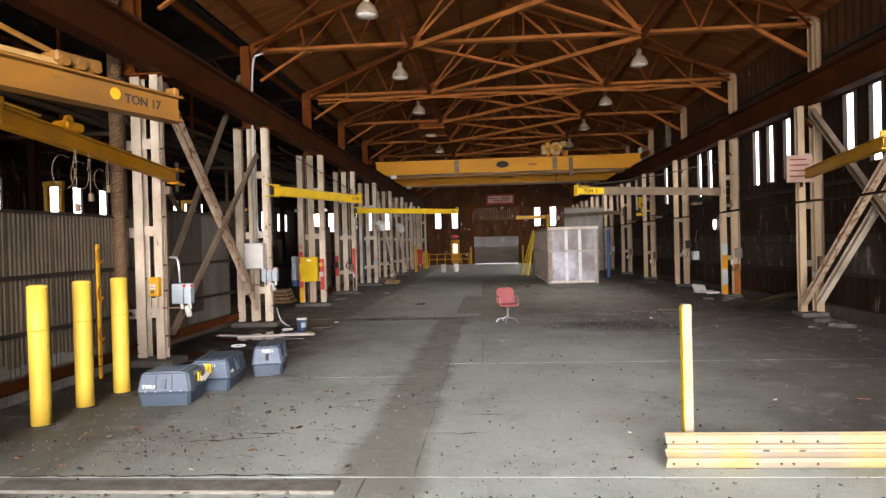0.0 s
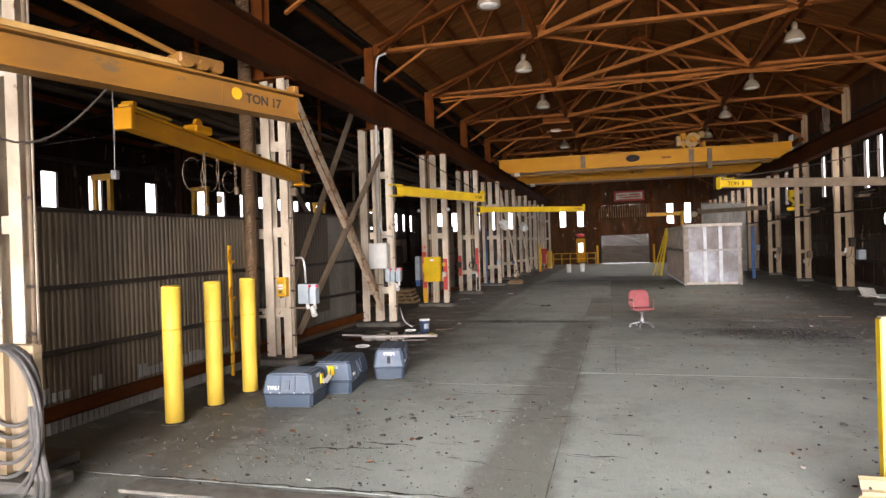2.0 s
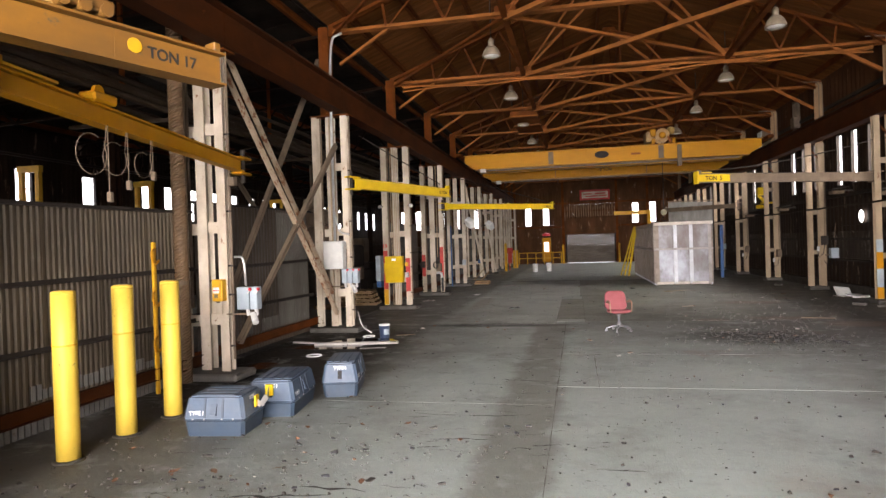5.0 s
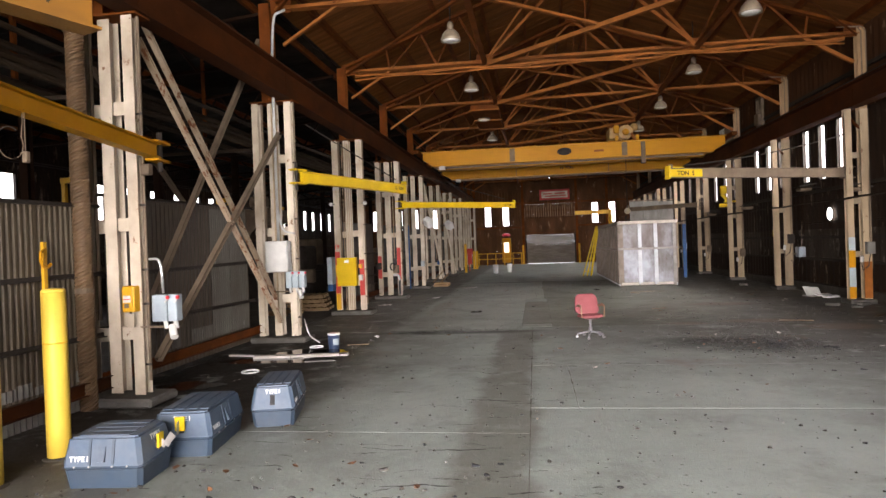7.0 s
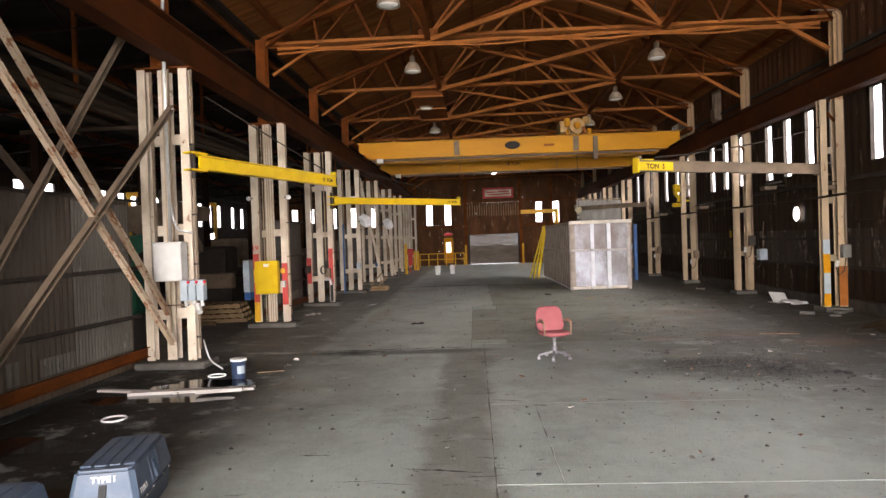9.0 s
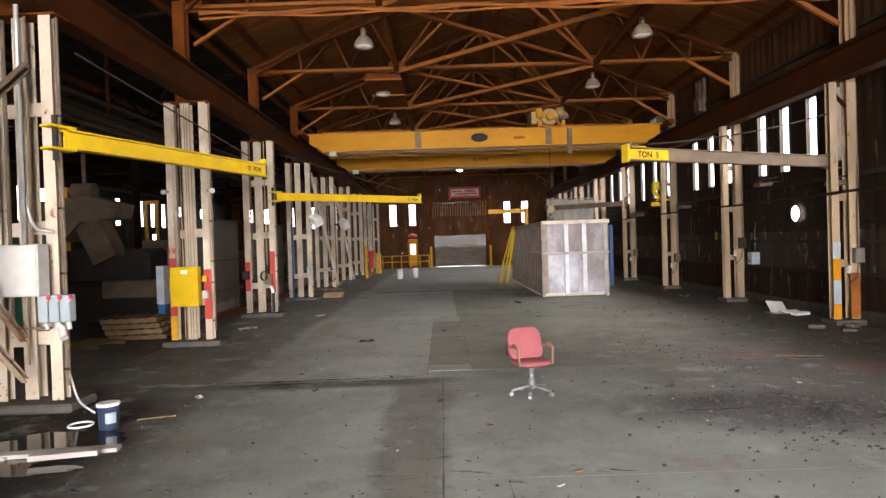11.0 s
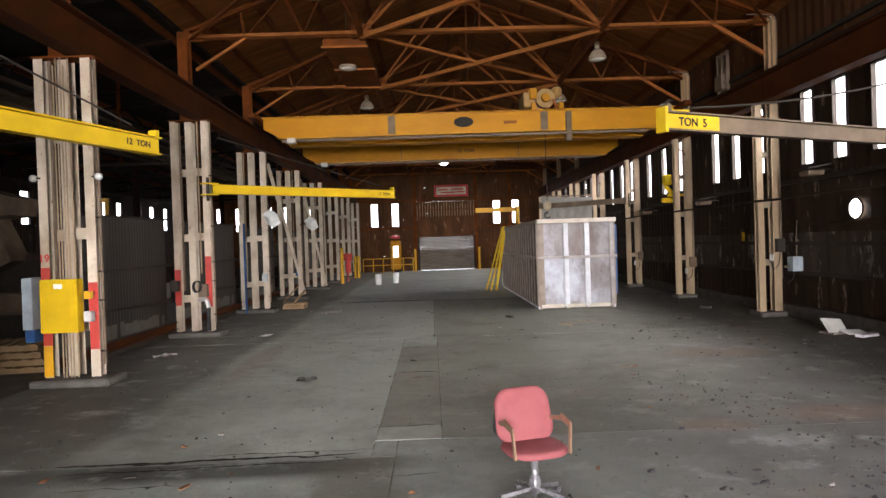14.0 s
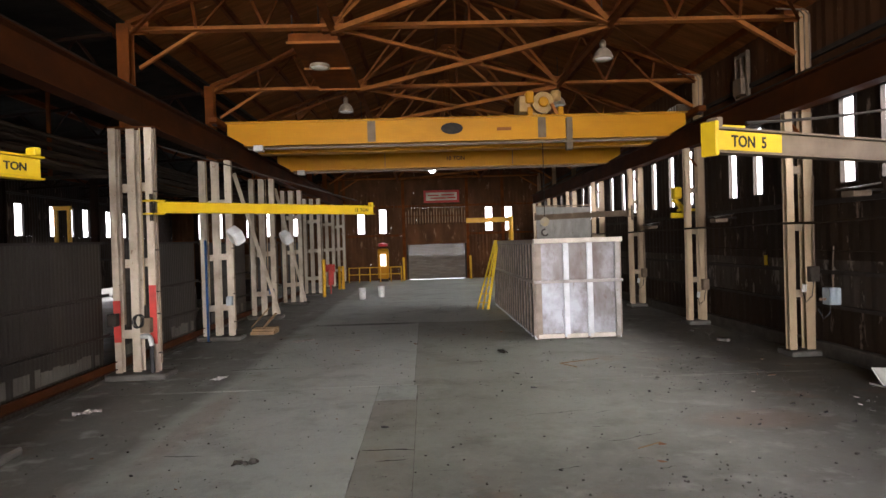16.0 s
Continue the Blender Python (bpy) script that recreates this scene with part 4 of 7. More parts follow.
# runway girders
for name, x, y1 in (("runway_left", XC + 0.16, YF - 0.3), ("runway_right", 8.24, YF - 0.3)):
    r = thing("crane_runway", 0, 0, 0, "deep rust-brown steel crane runway girder under the trusses", "girder", "crane runways", kind="structure")
    for a, b_ in zip(COLS, COLS[1:]):
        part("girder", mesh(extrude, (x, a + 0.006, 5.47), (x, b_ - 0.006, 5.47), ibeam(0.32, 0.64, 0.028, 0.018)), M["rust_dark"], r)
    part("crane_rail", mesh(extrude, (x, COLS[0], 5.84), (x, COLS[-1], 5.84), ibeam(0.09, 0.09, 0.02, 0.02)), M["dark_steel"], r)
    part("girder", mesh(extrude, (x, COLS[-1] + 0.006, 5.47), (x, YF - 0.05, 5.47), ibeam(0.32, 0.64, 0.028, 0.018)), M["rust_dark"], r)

# right columns
rc = thing("wall_column", 0, 0, 0, "dirty white twin-legged steel column against the wall", "column", "columns along the east wall", kind="structure")
part("concrete_foot", mesh(box, -0.42, 0.44, -0.3, 0.3, 0, 0.12, 0.03), M["concrete"], rc)
part("crane_leg", mesh(extrude, (-0.27, 0, 0.12), (-0.27, 0, 5.12), ibeam(0.16, 0.16, 0.014, 0.012), (0, 1, 0)), M["white_darker"], rc)
part("building_leg", mesh(extrude, (0.1, 0, 0.12), (0.1, 0, 5.1), ibeam(0.19, 0.2, 0.014, 0.012), (0, 1, 0)), M["white_darker"], rc)
# upper leg's tan includes the warm bounce light under the roof
part("upper_leg", mesh(extrude, (0.1, 0, 5.104), (0.1, 0, CH + 0.1), ibeam(0.19, 0.2, 0.014, 0.012), (0, 1, 0)), M["tan_steel"], rc)
for dx in (0.09, 0.2):
    part("conduit", mesh(tube, [(dx, -0.12, 5.2), (dx, -0.12, CH), (dx - 0.1, -0.12, CH + 0.12), (dx - 0.6, -0.12, CH + 0.14)], 0.016, 8), M["grey_brown"], rc)
part("conduit_riser", mesh(tube, [(0.22, -0.06, 0.9), (0.22, -0.06, 5.1)], 0.018, 8), M["grey_brown"], rc)
for z in (1.3, 2.7, 3.9):
    part("batten_plate", mesh(box, -0.19, 0.005, -0.03, -0.018, z - 0.08, z + 0.08, 0.004), M["white_dirty"], rc)
part("bracket", mesh(extrude, (-0.3, 0, 5.0), (0.05, 0, 4.6), rect(0.14, 0.012)), M["rust"], rc)
rc.matrix_world = pose(8.33, COLS[0], 0)
rcols = [rc] + [copy_thing(rc, pose(8.33, y, 0)) for y in COLS[1:]]
part("painted_band", mesh(box, -0.352, -0.188, -0.09, -0.0825, 0.95, 1.4), M["orange"], rcols[4])
part("painted_band", mesh(box, -0.352, -0.188, -0.09, -0.0825, 0.45, 0.945), M["blue_grey"], rcols[4])
part("painted_band", mesh(box, 0.002, 0.198, -0.11, -0.1025, 0.14, 1.1), M["rust_pale"], rcols[4])
part("painted_band", mesh(box, -0.352, -0.188, -0.09, -0.0825, 0.14, 0.445), M["orange"], rcols[4])
part("painted_band", mesh(box, -0.352, -0.188, -0.09, -0.0825, 1.405, 1.75), M["blue_grey"], rcols[4])


def strut(name, label, legs, m, cat="brace", group=""):
    a, b_, w = legs
    mid = Vector(a)
    t = thing(name, *mid, label, cat, group, kind="structure")
    part("flange", mesh(extrude, (0, 0, 0), Vector(b_) - mid, channel(w, w, 0.014)), m, t)
    return t


# crossed braces of the second bay on the left
PALE, GREY = "long scuffed white diagonal steel brace between two columns", "long grey diagonal steel brace between two columns"
strut("cross_brace", PALE, ((-5.42, 10.3, 4.9), (-5.42, 14.78, 0.48), 0.075), M["white_rusty"], group="diagonal braces")
strut("cross_brace", PALE, ((-5.66, 10.25, 5.88), (-5.66, 15.15, 0.93), 0.075), M["white_rusty"], group="diagonal braces")
strut("cross_brace", PALE, ((-6.6, 10.4, 5.2), (-6.6, 15.3, 1.3), 0.075), M["grey_brown"], group="diagonal braces")
strut("cross_brace", GREY, ((-5.4, 10.45, 0.5), (-5.4, 15.0, 4.4), 0.09), M["grey_brown"], group="diagonal braces")
strut("cross_brace", GREY, ((-5.92, 10.85, 0.9), (-5.92, 15.35, 6.5), 0.09), M["grey_brown"], group="diagonal braces")
strut("cross_brace", "rust-red diagonal steel brace beside a wall column", ((8.05, COLS[3] - 0.1, 0.35), (8.05, COLS[2] + 0.2, 4.8), 0.13), M["white_rusty"], group="diagonal braces")
strut("cross_brace", "pale diagonal steel brace beside a wall column", ((8.4, COLS[3] - 0.1, 0.35), (8.4, COLS[2] + 0.2, 4.8), 0.14), M["white"], group="diagonal braces")
strut("cross_brace", "pale diagonal steel brace beside a wall column", ((8.3, COLS[3] - 0.1, 5.0), (8.3, COLS[2] + 0.2, 0.5), 0.14), M["grey_brown"], group="diagonal braces")
for k in (6, 7):
    strut("cross_brace", "thin pale diagonal brace leaning between far columns", ((XC + 0.3, COLS[k] + 0.6, 4.8), (XC + 0.5, COLS[k + 1] - 0.2, 0.2), 0.09), M["white"], group="diagonal braces")

# ---- partitions between the left columns ----


def partition(k, x, top, m, rail_m, pitch, amp):
    y0, y1 = COLS[k] + 0.32, COLS[k + 1] - 0.32
    p = thing("partition_wall", x, y0, 0, "ribbed grey sheet partition with steel rails and a rusty kerb rail", "partition", "sheet partitions between columns", kind="structure")
    L = y1 - y0
    n = 5
    for i in range(n):
        part("ribbed_sheet", mesh(grooved if k == 1 else corrugated, (0.002 * (i % 2), L * i / n), (0.002 * (i % 2), L * (i + 1) / n + 0.01), 0.06, top, pitch, amp, 0.003, 0.012), m, p)
    for z, h in ((0.95, 0.06), (1.68, 0.06), (top - 0.04, 0.05)):
        part("rail", mesh(extrude, (0.045, -0.25, z), (0.045, L + 0.25, z + (0.05 if z > 1 else -0.04)), angle(h, 0.01)), M["dark_steel"], p)
    part("kerb_rail", mesh(extrude, (0.13, -0.3, 0.28), (0.13, L + 0.3, 0.28), channel(0.06, 0.17, 0.012)), rail_m, p, "rusty steel kerb rail")
    if k == 1:
        part("pale_skirt", mesh(corrugated, (amp + 0.005, 0.1), (amp + 0.005, L - 0.1), 0.015, 0.2, pitch, amp * 0.6, 0.002), M["galv_pale"], p, "pale washed foot of the sheet")
    if k == 2:
        for y0, y1, z1 in ((L - 2.3, L - 1.55, 0.62), (L - 1.55, L - 0.8, 2.78), (L - 0.8, L - 0.05, 2.78)):
            part("washed_sheet", mesh(corrugated, (amp + 0.006, y0), (amp + 0.006, y1 - 0.01), 0.38, z1, 0.076, 0.008, 0.002), M["galv_wash"], p, "pale washed ribbed sheet")
    y = 0.05
    while y < L - 0.3:
        w = rnd.uniform(0.12, 0.3)
        if rnd.random() < 0.7 and (k != 2 or y < L - 2.5):
            part("pale_patch", mesh(corrugated, (amp + 0.004, y), (amp + 0.004, y + w - 0.01), 0.38, (0.47 if k == 1 else 0.58) + rnd.uniform(0.0, 0.1), pitch, max(0.002, amp * 0.6), 0.002), M["galv_pale" if k == 1 else "galv_wash"], p)
        y += w
    return p


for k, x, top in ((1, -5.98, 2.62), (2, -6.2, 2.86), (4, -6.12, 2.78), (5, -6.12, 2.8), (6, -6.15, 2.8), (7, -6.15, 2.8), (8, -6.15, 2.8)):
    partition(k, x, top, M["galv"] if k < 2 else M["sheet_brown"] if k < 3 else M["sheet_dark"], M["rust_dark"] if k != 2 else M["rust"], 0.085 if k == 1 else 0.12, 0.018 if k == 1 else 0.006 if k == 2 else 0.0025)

# yellow hook stand against the first partition
hk = thing("hook_stand", -5.84, 8.98, 0, "thin yellow stand with curled orange hooks at the partition", "stand")
part("pole", mesh(box, -0.02, 0.02, -0.03, 0.03, 0.0, 2.15, 0.005), M["yellow"], hk)
for z in (0.7, 1.35, 1.95):
    part("hook", mesh(tube, [(0.03, -0.02, z + 0.12), (0.05, -0.1, z + 0.08), (0.06, -0.12, z), (0.05, -0.08, z - 0.08), (0.04, 0.0, z - 0.1), (0.04, 0.06, z - 0.06)], 0.018, 8), M["orange"], hk, "curled orange hook")

# pipes and cable runs along the aisle side of the columns
pipes = thing("pipe_run", XC - 0.75, 0, 0, "bundle of dusty overhead pipes along the columns", "pipes", kind="structure")
for dx, z, r in ((0.0, 4.25, 0.05), (-0.25, 4.45, 0.07), (-0.5, 4.7, 0.05), (-0.1, 4.75, 0.04), (-0.8, 4.35, 0.06), (-1.3, 4.9, 0.09), (-1.9, 5.2, 0.06)):
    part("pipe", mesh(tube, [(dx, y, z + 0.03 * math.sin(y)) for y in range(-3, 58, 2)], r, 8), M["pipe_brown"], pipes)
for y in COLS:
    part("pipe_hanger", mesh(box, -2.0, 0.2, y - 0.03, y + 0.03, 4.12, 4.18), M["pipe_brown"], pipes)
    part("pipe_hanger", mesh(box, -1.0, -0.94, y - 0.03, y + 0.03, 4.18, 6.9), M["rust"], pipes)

# aisle roof beams
for y in COLS:
    a = thing("aisle_beam", 0, y, 0, "dark rusty lattice beam under the aisle roof", "beam", "beams of the side aisle", kind="structure")
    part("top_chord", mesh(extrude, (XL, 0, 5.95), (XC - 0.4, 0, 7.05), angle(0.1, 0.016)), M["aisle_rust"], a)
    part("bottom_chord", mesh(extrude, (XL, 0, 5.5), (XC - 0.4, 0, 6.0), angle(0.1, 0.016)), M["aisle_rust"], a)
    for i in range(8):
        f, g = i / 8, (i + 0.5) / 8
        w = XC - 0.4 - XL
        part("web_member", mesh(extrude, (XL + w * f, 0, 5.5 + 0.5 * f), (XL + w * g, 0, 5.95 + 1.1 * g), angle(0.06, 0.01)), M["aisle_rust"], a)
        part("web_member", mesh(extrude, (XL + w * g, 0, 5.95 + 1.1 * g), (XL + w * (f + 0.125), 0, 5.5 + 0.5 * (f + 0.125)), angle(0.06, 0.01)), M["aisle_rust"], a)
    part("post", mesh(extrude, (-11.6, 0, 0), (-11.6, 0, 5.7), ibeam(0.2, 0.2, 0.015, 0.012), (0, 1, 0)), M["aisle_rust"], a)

# ---- overhead cranes ----


def crane(y, gap, label, mark):
    c = thing("overhead_crane", 1.4, y, 5.4, label, "crane", "overhead cranes")
    L = 6.32
    for i, dy in enumerate((0.0, gap)):
        if dy or i == 0:
            bm = bmesh.new()
            # girder tapering up at both ends
            for yy in (0,):
                outline = [(-L, 0.28), (-L + 0.5, 0.0), (L - 0.5, 0.0), (L, 0.28), (L, 0.6), (-L, 0.6)]
                extrude(bm, (0, dy + 0.18, 0), (0, dy - 0.18, 0), [(-p[0], p[1]) for p in outline])
            part("girder", bm, M["orange"], c)
            part("top_flange", mesh(box, -L - 0.05, L + 0.05, dy - 0.26, dy + 0.26, 0.605, 0.635), M["orange"], c)
            part("bottom_flange", mesh(box, -L + 0.45, L - 0.45, dy - 0.24, dy + 0.24, -0.03, -0.002), M["orange"], c)
    for s in (-1, 1):
        part("end_truck", mesh(box, s * (L + 0.16) - 0.12, s * (L + 0.16) + 0.12, -0.9, gap + 0.9, 0.5, 0.66, 0.03), M["rust"], c)
        for yy in (-0.6, gap + 0.6):
            part("wheel", mesh(lambda b: tube(b, [(s * (L + 0.2) - 0.05, yy, 0.58), (s * (L + 0.2) + 0.05, yy, 0.58)], 0.12, 16)), M["dark_steel"], c)
    for x in (-2.4, 2.3):
        w = 0.11 if not mark else 0.012
        part("splice_plate", mesh(box, x - w, x + w, -0.2, -0.182, 0.02, 0.58), M["grey_brown"], c)
    part("conductor_bar", mesh(extrude, (-L + 0.6, -0.32, -0.12), (L - 0.9, -0.32, -0.12), rect(0.06, 0.07)), M["grey_brown"], c, "brown festoon rail")
    part("junction_box", mesh(box, -L + 0.75, -L + 1.0, -0.42, -0.2, -0.2, -0.04, 0.01), M["grey_paint"], c)
    if not mark:
        part("maker_plate", mesh(lambda b: tube(b, [(-0.1, -0.183, 0.33), (-0.1, -0.192, 0.33)], 0.16, 24)), M["ink"], c, "plain dark oval plate").scale = (1.9, 1, 1)
    bpy.context.view_layer.update()
    if mark:
        letters(mark, 0.2, M["ink"], c, pose(0.2, -0.186, 0.3, 90, 0, 0))
    return c


c1 = crane(29.95, 1.5, "orange-yellow double-girder overhead travelling crane", "")
c2 = crane(35.8, 0.0, "orange-yellow single-girder overhead travelling crane", "10 TON")
bm = mesh(box, 1.05, 1.45, -0.19, -0.183, 0.24, 0.33)
part("faded_sticker", bm, M["rust_pale"], c1)

h = thing("crane_hoist", 3.9, 30.6, 6.06, "worn yellow hoist trolley standing on the crane girders", "hoist")
for x in (-0.5, 0.35):
    part("trolley_frame", mesh(box, x - 0.07, x + 0.07, -0.8, 0.8, 0.0, 0.22, 0.015), M["orange"], h)
part("drum", mesh(lambda b: lathe(b, [(0.1, -0.3), (0.3, -0.3), (0.3, -0.26), (0.22, -0.25), (0.22, 0.2), (0.3, 0.21), (0.3, 0.25), (0.1, 0.25)], 24)), M["tan_hoist"], h, smooth=False).matrix_basis = pose(-0.1, -0.35, 0.38, 90, 0, 0)
part("drum_hub", mesh(lambda b: lathe(b, [(0.06, 0), (0.15, 0.01), (0.12, 0.07), (0.03, 0.09)], 16)), M["orange"], h).matrix_basis = pose(-0.1, -0.65, 0.38, 90, 0, 0)
part("motor", mesh(lambda b: lathe(b, [(0.05, 0.0), (0.15, 0.03), (0.16, 0.26), (0.1, 0.32)], 16, (0.28, -0.45, 0.42))), M["tan_hoist"], h, smooth=True)
part("gearbox", mesh(box, -0.8, -0.46, -0.7, 0.25, 0.1, 0.56, 0.03), M["tan_hoist"], h)
part("brake_case", mesh(box, -0.62, -0.38, -0.78, -0.5, 0.32, 0.66, 0.04), M["orange"], h)
part("side_arm", mesh(extrude, (0.1, -0.78, 0.3), (0.55, -0.8, -0.7), rect(0.06, 0.09)), M["rust_pale"], h)
part("control_box", mesh(box, 0.46, 0.64, -0.9, -0.72, -1.0, -0.1, 0.015), M["grey_brown"], h)
rope = thing("hoist_rope", 3.8, 30.25, 2.9, "thin steel hoist ropes with a hook block", "hook")
for dx in (-0.09, 0.11):
    part("wire_rope", mesh(tube, [(dx, 0, 0.35), (dx, 0, 3.4)], 0.012, 6), M["dark_steel"], rope)
part("hook_block", mesh(lambda b: tube(b, [(-0.06, 0, 0.2), (0.06, 0, 0.2)], 0.13, 18)), M["guard"], rope)
rope.rotation_euler.z = radians(80)
part("hook", mesh(lambda b: tube(b, arc((0, 0, -0.1), 0.09, 100, -150, 14, "yz"), 0.022, 8)), M["dark_steel"], rope)

# ---- jib cranes ----


def jib(a, b_, depth, width, m, label, text="", text_m=None, patch=None, stops=True, group="jib cranes", tsize=0.15):
    """An I-beam jib from its root a to its free end b_, with hinge plates, end stop and a lettered patch at the tip."""
    a, b_ = Vector(a), Vector(b_)
    yaw = math.degrees(math.atan2(b_.y - a.y, b_.x - a.x))
    L = (b_.xy - a.xy).length
    j = thing("jib_crane", *a, label, "jib crane", group, rz=yaw)
    dz = b_.z - a.z
    bo = part("boom", mesh(extrude, (0, 0, 0), (L, 0, dz), ibeam(width, depth, 0.02, 0.016)), m, j)
    part("boom_web_cover", mesh(lambda b: [extrude(b, (0.05, s * 0.03, 0), (L - 0.02, s * 0.03, dz), rect(0.012, depth - 0.06)) for s in (-1, 1)]), m, j)
    for z in (-depth / 2 - 0.02, depth / 2 + 0.02):
        part("hinge_plate", mesh(box, -0.26, 0.12, -0.09, 0.09, z - 0.016, z + 0.016, 0.006), m, j)
    part("hinge_pin", mesh(tube, [(-0.12, 0, -depth / 2 - 0.16), (-0.12, 0, depth / 2 + 0.16)], 0.035, 10), M["dark_steel"], j)
    if stops:
        part("end_stop", mesh(box, L - 0.1, L - 0.03, -0.07, 0.07, dz + depth / 2, dz + depth / 2 + 0.09, 0.01), m, j)
    if patch:
        for s in (-1, 1):
            part("painted_patch", mesh(box, L - patch[0], L - 0.03, s * 0.04 - 0.003, s * 0.04 + 0.003, dz - depth / 2 + 0.03, dz + depth / 2 - 0.03), M[patch[1]], bo)
    if text:
        for s in (-1, 1):
            off = L - (patch[0] / 2 if patch else 0.55)
            letters(text, tsize, text_m or M["ink"], bo, pose(off, s * 0.046, dz, 90, 0, 0 if s < 0 else 180))
    return j


J1A, J1B = Vector((-5.4, 0.1, 3.62)), Vector((-3.1, 6.3, 3.62))
j1 = jib(J1A, J1B, 0.29, 0.2, M["tan"], "heavy jib crane boom in worn tan and yellow paint", "TON 17", patch=(1.0, "tan"), tsize=0.13)
J1L = (J1B - J1A).length
part("trolley_track", mesh(box, 0.2, J1L - 1.45, -0.07, 0.07, 0.16, 0.21), M["tan_hoist"], j1, "yellow painted track on the boom")
part("capacity_disc", mesh(lambda b: tube(b, [(J1L - 0.84, -0.047, 0.02), (J1L - 0.84, -0.052, 0.02)], 0.06, 20)), M["yellow"], j1)
part("trolley", mesh(box, J1L - 1.5, J1L - 1.02, -0.12, 0.12, 0.18, 0.29, 0.02), M["tan"], j1)
for dx in (J1L - 1.42, J1L - 1.26, J1L - 1.1):
    part("trolley_wheel", mesh(lambda b: tube(b, [(dx, -0.14, 0.2), (dx, 0.14, 0.2)], 0.05, 12)), M["tan"], j1)
part("tie_rod", mesh(tube, [(J1L - 1.4, 0, 0.27), (0.1, 0, 1.5)], 0.028, 8), M["tan"], j1, "tan tie rod")
jib((XC + 0.42, COLS[2] - 0.12, 3.32), (-4.42, 5.17, 3.41), 0.2, 0.15, M["orange"], "orange-yellow jib crane boom hinged on a column", patch=(0.02, "orange"))
j1b = bpy.data.objects["jib_crane.001"]
JBL = math.hypot(XC + 0.42 + 4.42, COLS[2] - 0.12 - 5.17)
part("end_box", mesh(box, JBL - 0.02, JBL + 0.05, -0.1, 0.1, -0.02, 0.2, 0.008), M["orange"], j1b, "square end plate")
part("top_flat", mesh(box, JBL - 0.75, JBL + 0.02, -0.06, 0.06, 0.21, 0.235), M["yellow"], j1b)
jx = thing("jib_trolley", -4.55, 6.5, 3.48, "small yellow trolley standing on a jib boom", "trolley")
part("body", mesh(box, -0.1, 0.1, -0.16, 0.16, 0, 0.1, 0.02), M["orange"], jx)
part("lug", mesh(lambda b: tube(b, [(-0.02, 0, 0.12), (0.02, 0, 0.12)], 0.07, 12)), M["orange"], jx)
jib((XC + 0.52, COLS[3] - 0.28, 3.47), (-3.56, 19.0, 3.47), 0.24, 0.15, M["yellow_bright"], "bright yellow jib crane boom hinged on a column", "12  TON", tsize=0.11, patch=(0.75, "yellow_bright"))
jib((XC + 0.52, COLS[5] - 0.25, 3.47), (-0.92, 28.5, 3.47), 0.22, 0.15, M["yellow_bright"], "long bright yellow jib crane boom hinged on a column", "12  TON", tsize=0.11, patch=(0.75, "yellow_bright"))
jr = jib((8.02, COLS[4] + 0.05, 3.47), (3.05, 18.2, 3.47), 0.24, 0.15, M["grey_brown"], "brown jib crane boom with a yellow lettered tip", "TON  5", patch=(0.95, "yellow_bright"))
LR = math.hypot(8.02 - 3.05, COLS[4] + 0.05 - 18.2)
part("end_plate", mesh(box, LR - 0.025, LR + 0.025, -0.09, 0.09, -0.15, 0.17, 0.01), M["yellow_bright"], jr, "yellow end plate")
part("track_flat", mesh(extrude, (LR - 0.45, 0, 0.145), (LR - 0.1, 0, 0.135), rect(0.05, 0.02)), M["yellow_bright"], jr)
jib((7.98, COLS[3] - 0.3, 3.42), (7.0, 10.2, 3.5), 0.22, 0.15, M["yellow"], "yellow jib crane boom hinged on a wall column", stops=True)
jib((8.0, COLS[5] + 10.2, 3.5), (4.9, 38.2, 3.5), 0.22, 0.15, M["grey_brown"], "dark brown jib crane boom in the far bays")
fj = thing("floor_jib", 4.45, 42.0, 0, "yellow free-standing jib crane in the far bay", "jib crane", "jib cranes")
part("mast", mesh(tube, [(0, 0, 0), (0, 0, 3.75)], 0.11, 14), M["yellow"], fj)
part("boom", mesh(extrude, (0.1, 0, 3.6), (-2.1, 0, 3.6), ibeam(0.15, 0.22, 0.02, 0.016)), M["yellow"], fj)
part("base_plate", mesh(box, -0.4, 0.4, -0.4, 0.4, 0, 0.03), M["yellow"], fj)

# cables of the jibs
for nm, pts, r in (
    ("jib_cable", [(-3.84 - 0.035 * i, 4.32 - 0.08 * i, 3.46 - 0.5 * math.sin(min(i, 12) / 12 * math.pi * 0.8) - 0.004 * i) for i in range(13)], 0.01),
    ("jib_cable", [(3.5 + i * 0.5, 18.4 + i * 0.22, 3.66 + 0.045 * i + 0.005 * i * i) for i in range(10)], 0.016),
    ("jib_cable", [(-4.9 + i * 0.13, 15.2 + i * 0.38, 4.6 - 0.1 * i) for i in range(10)], 0.012),
    ("jib_cable", [(-4.9 + i * 0.4, 25.4 + i * 0.32, 4.7 - 0.11 * i) for i in range(10)], 0.014),
):
    tagged(part(nm, mesh(tube, pts, r, 6), M["dark_steel"]), "slack dark cable slung to a jib boom", "cable", "slack cables")
pd = thing("pendant_control", -3.88, 4.42, 2.68, "grey pendant control hanging on a cable from the boom", "control")
part("cable", mesh(tube, [(0, 0, 0.1), (0.005, 0, 0.4), (0, 0.0, 0.8)], 0.005, 6), M["hose"], pd)
part("case", mesh(box, -0.03, 0.03, -0.025, 0.025, 0.02, 0.1, 0.008), M["hose"], pd)
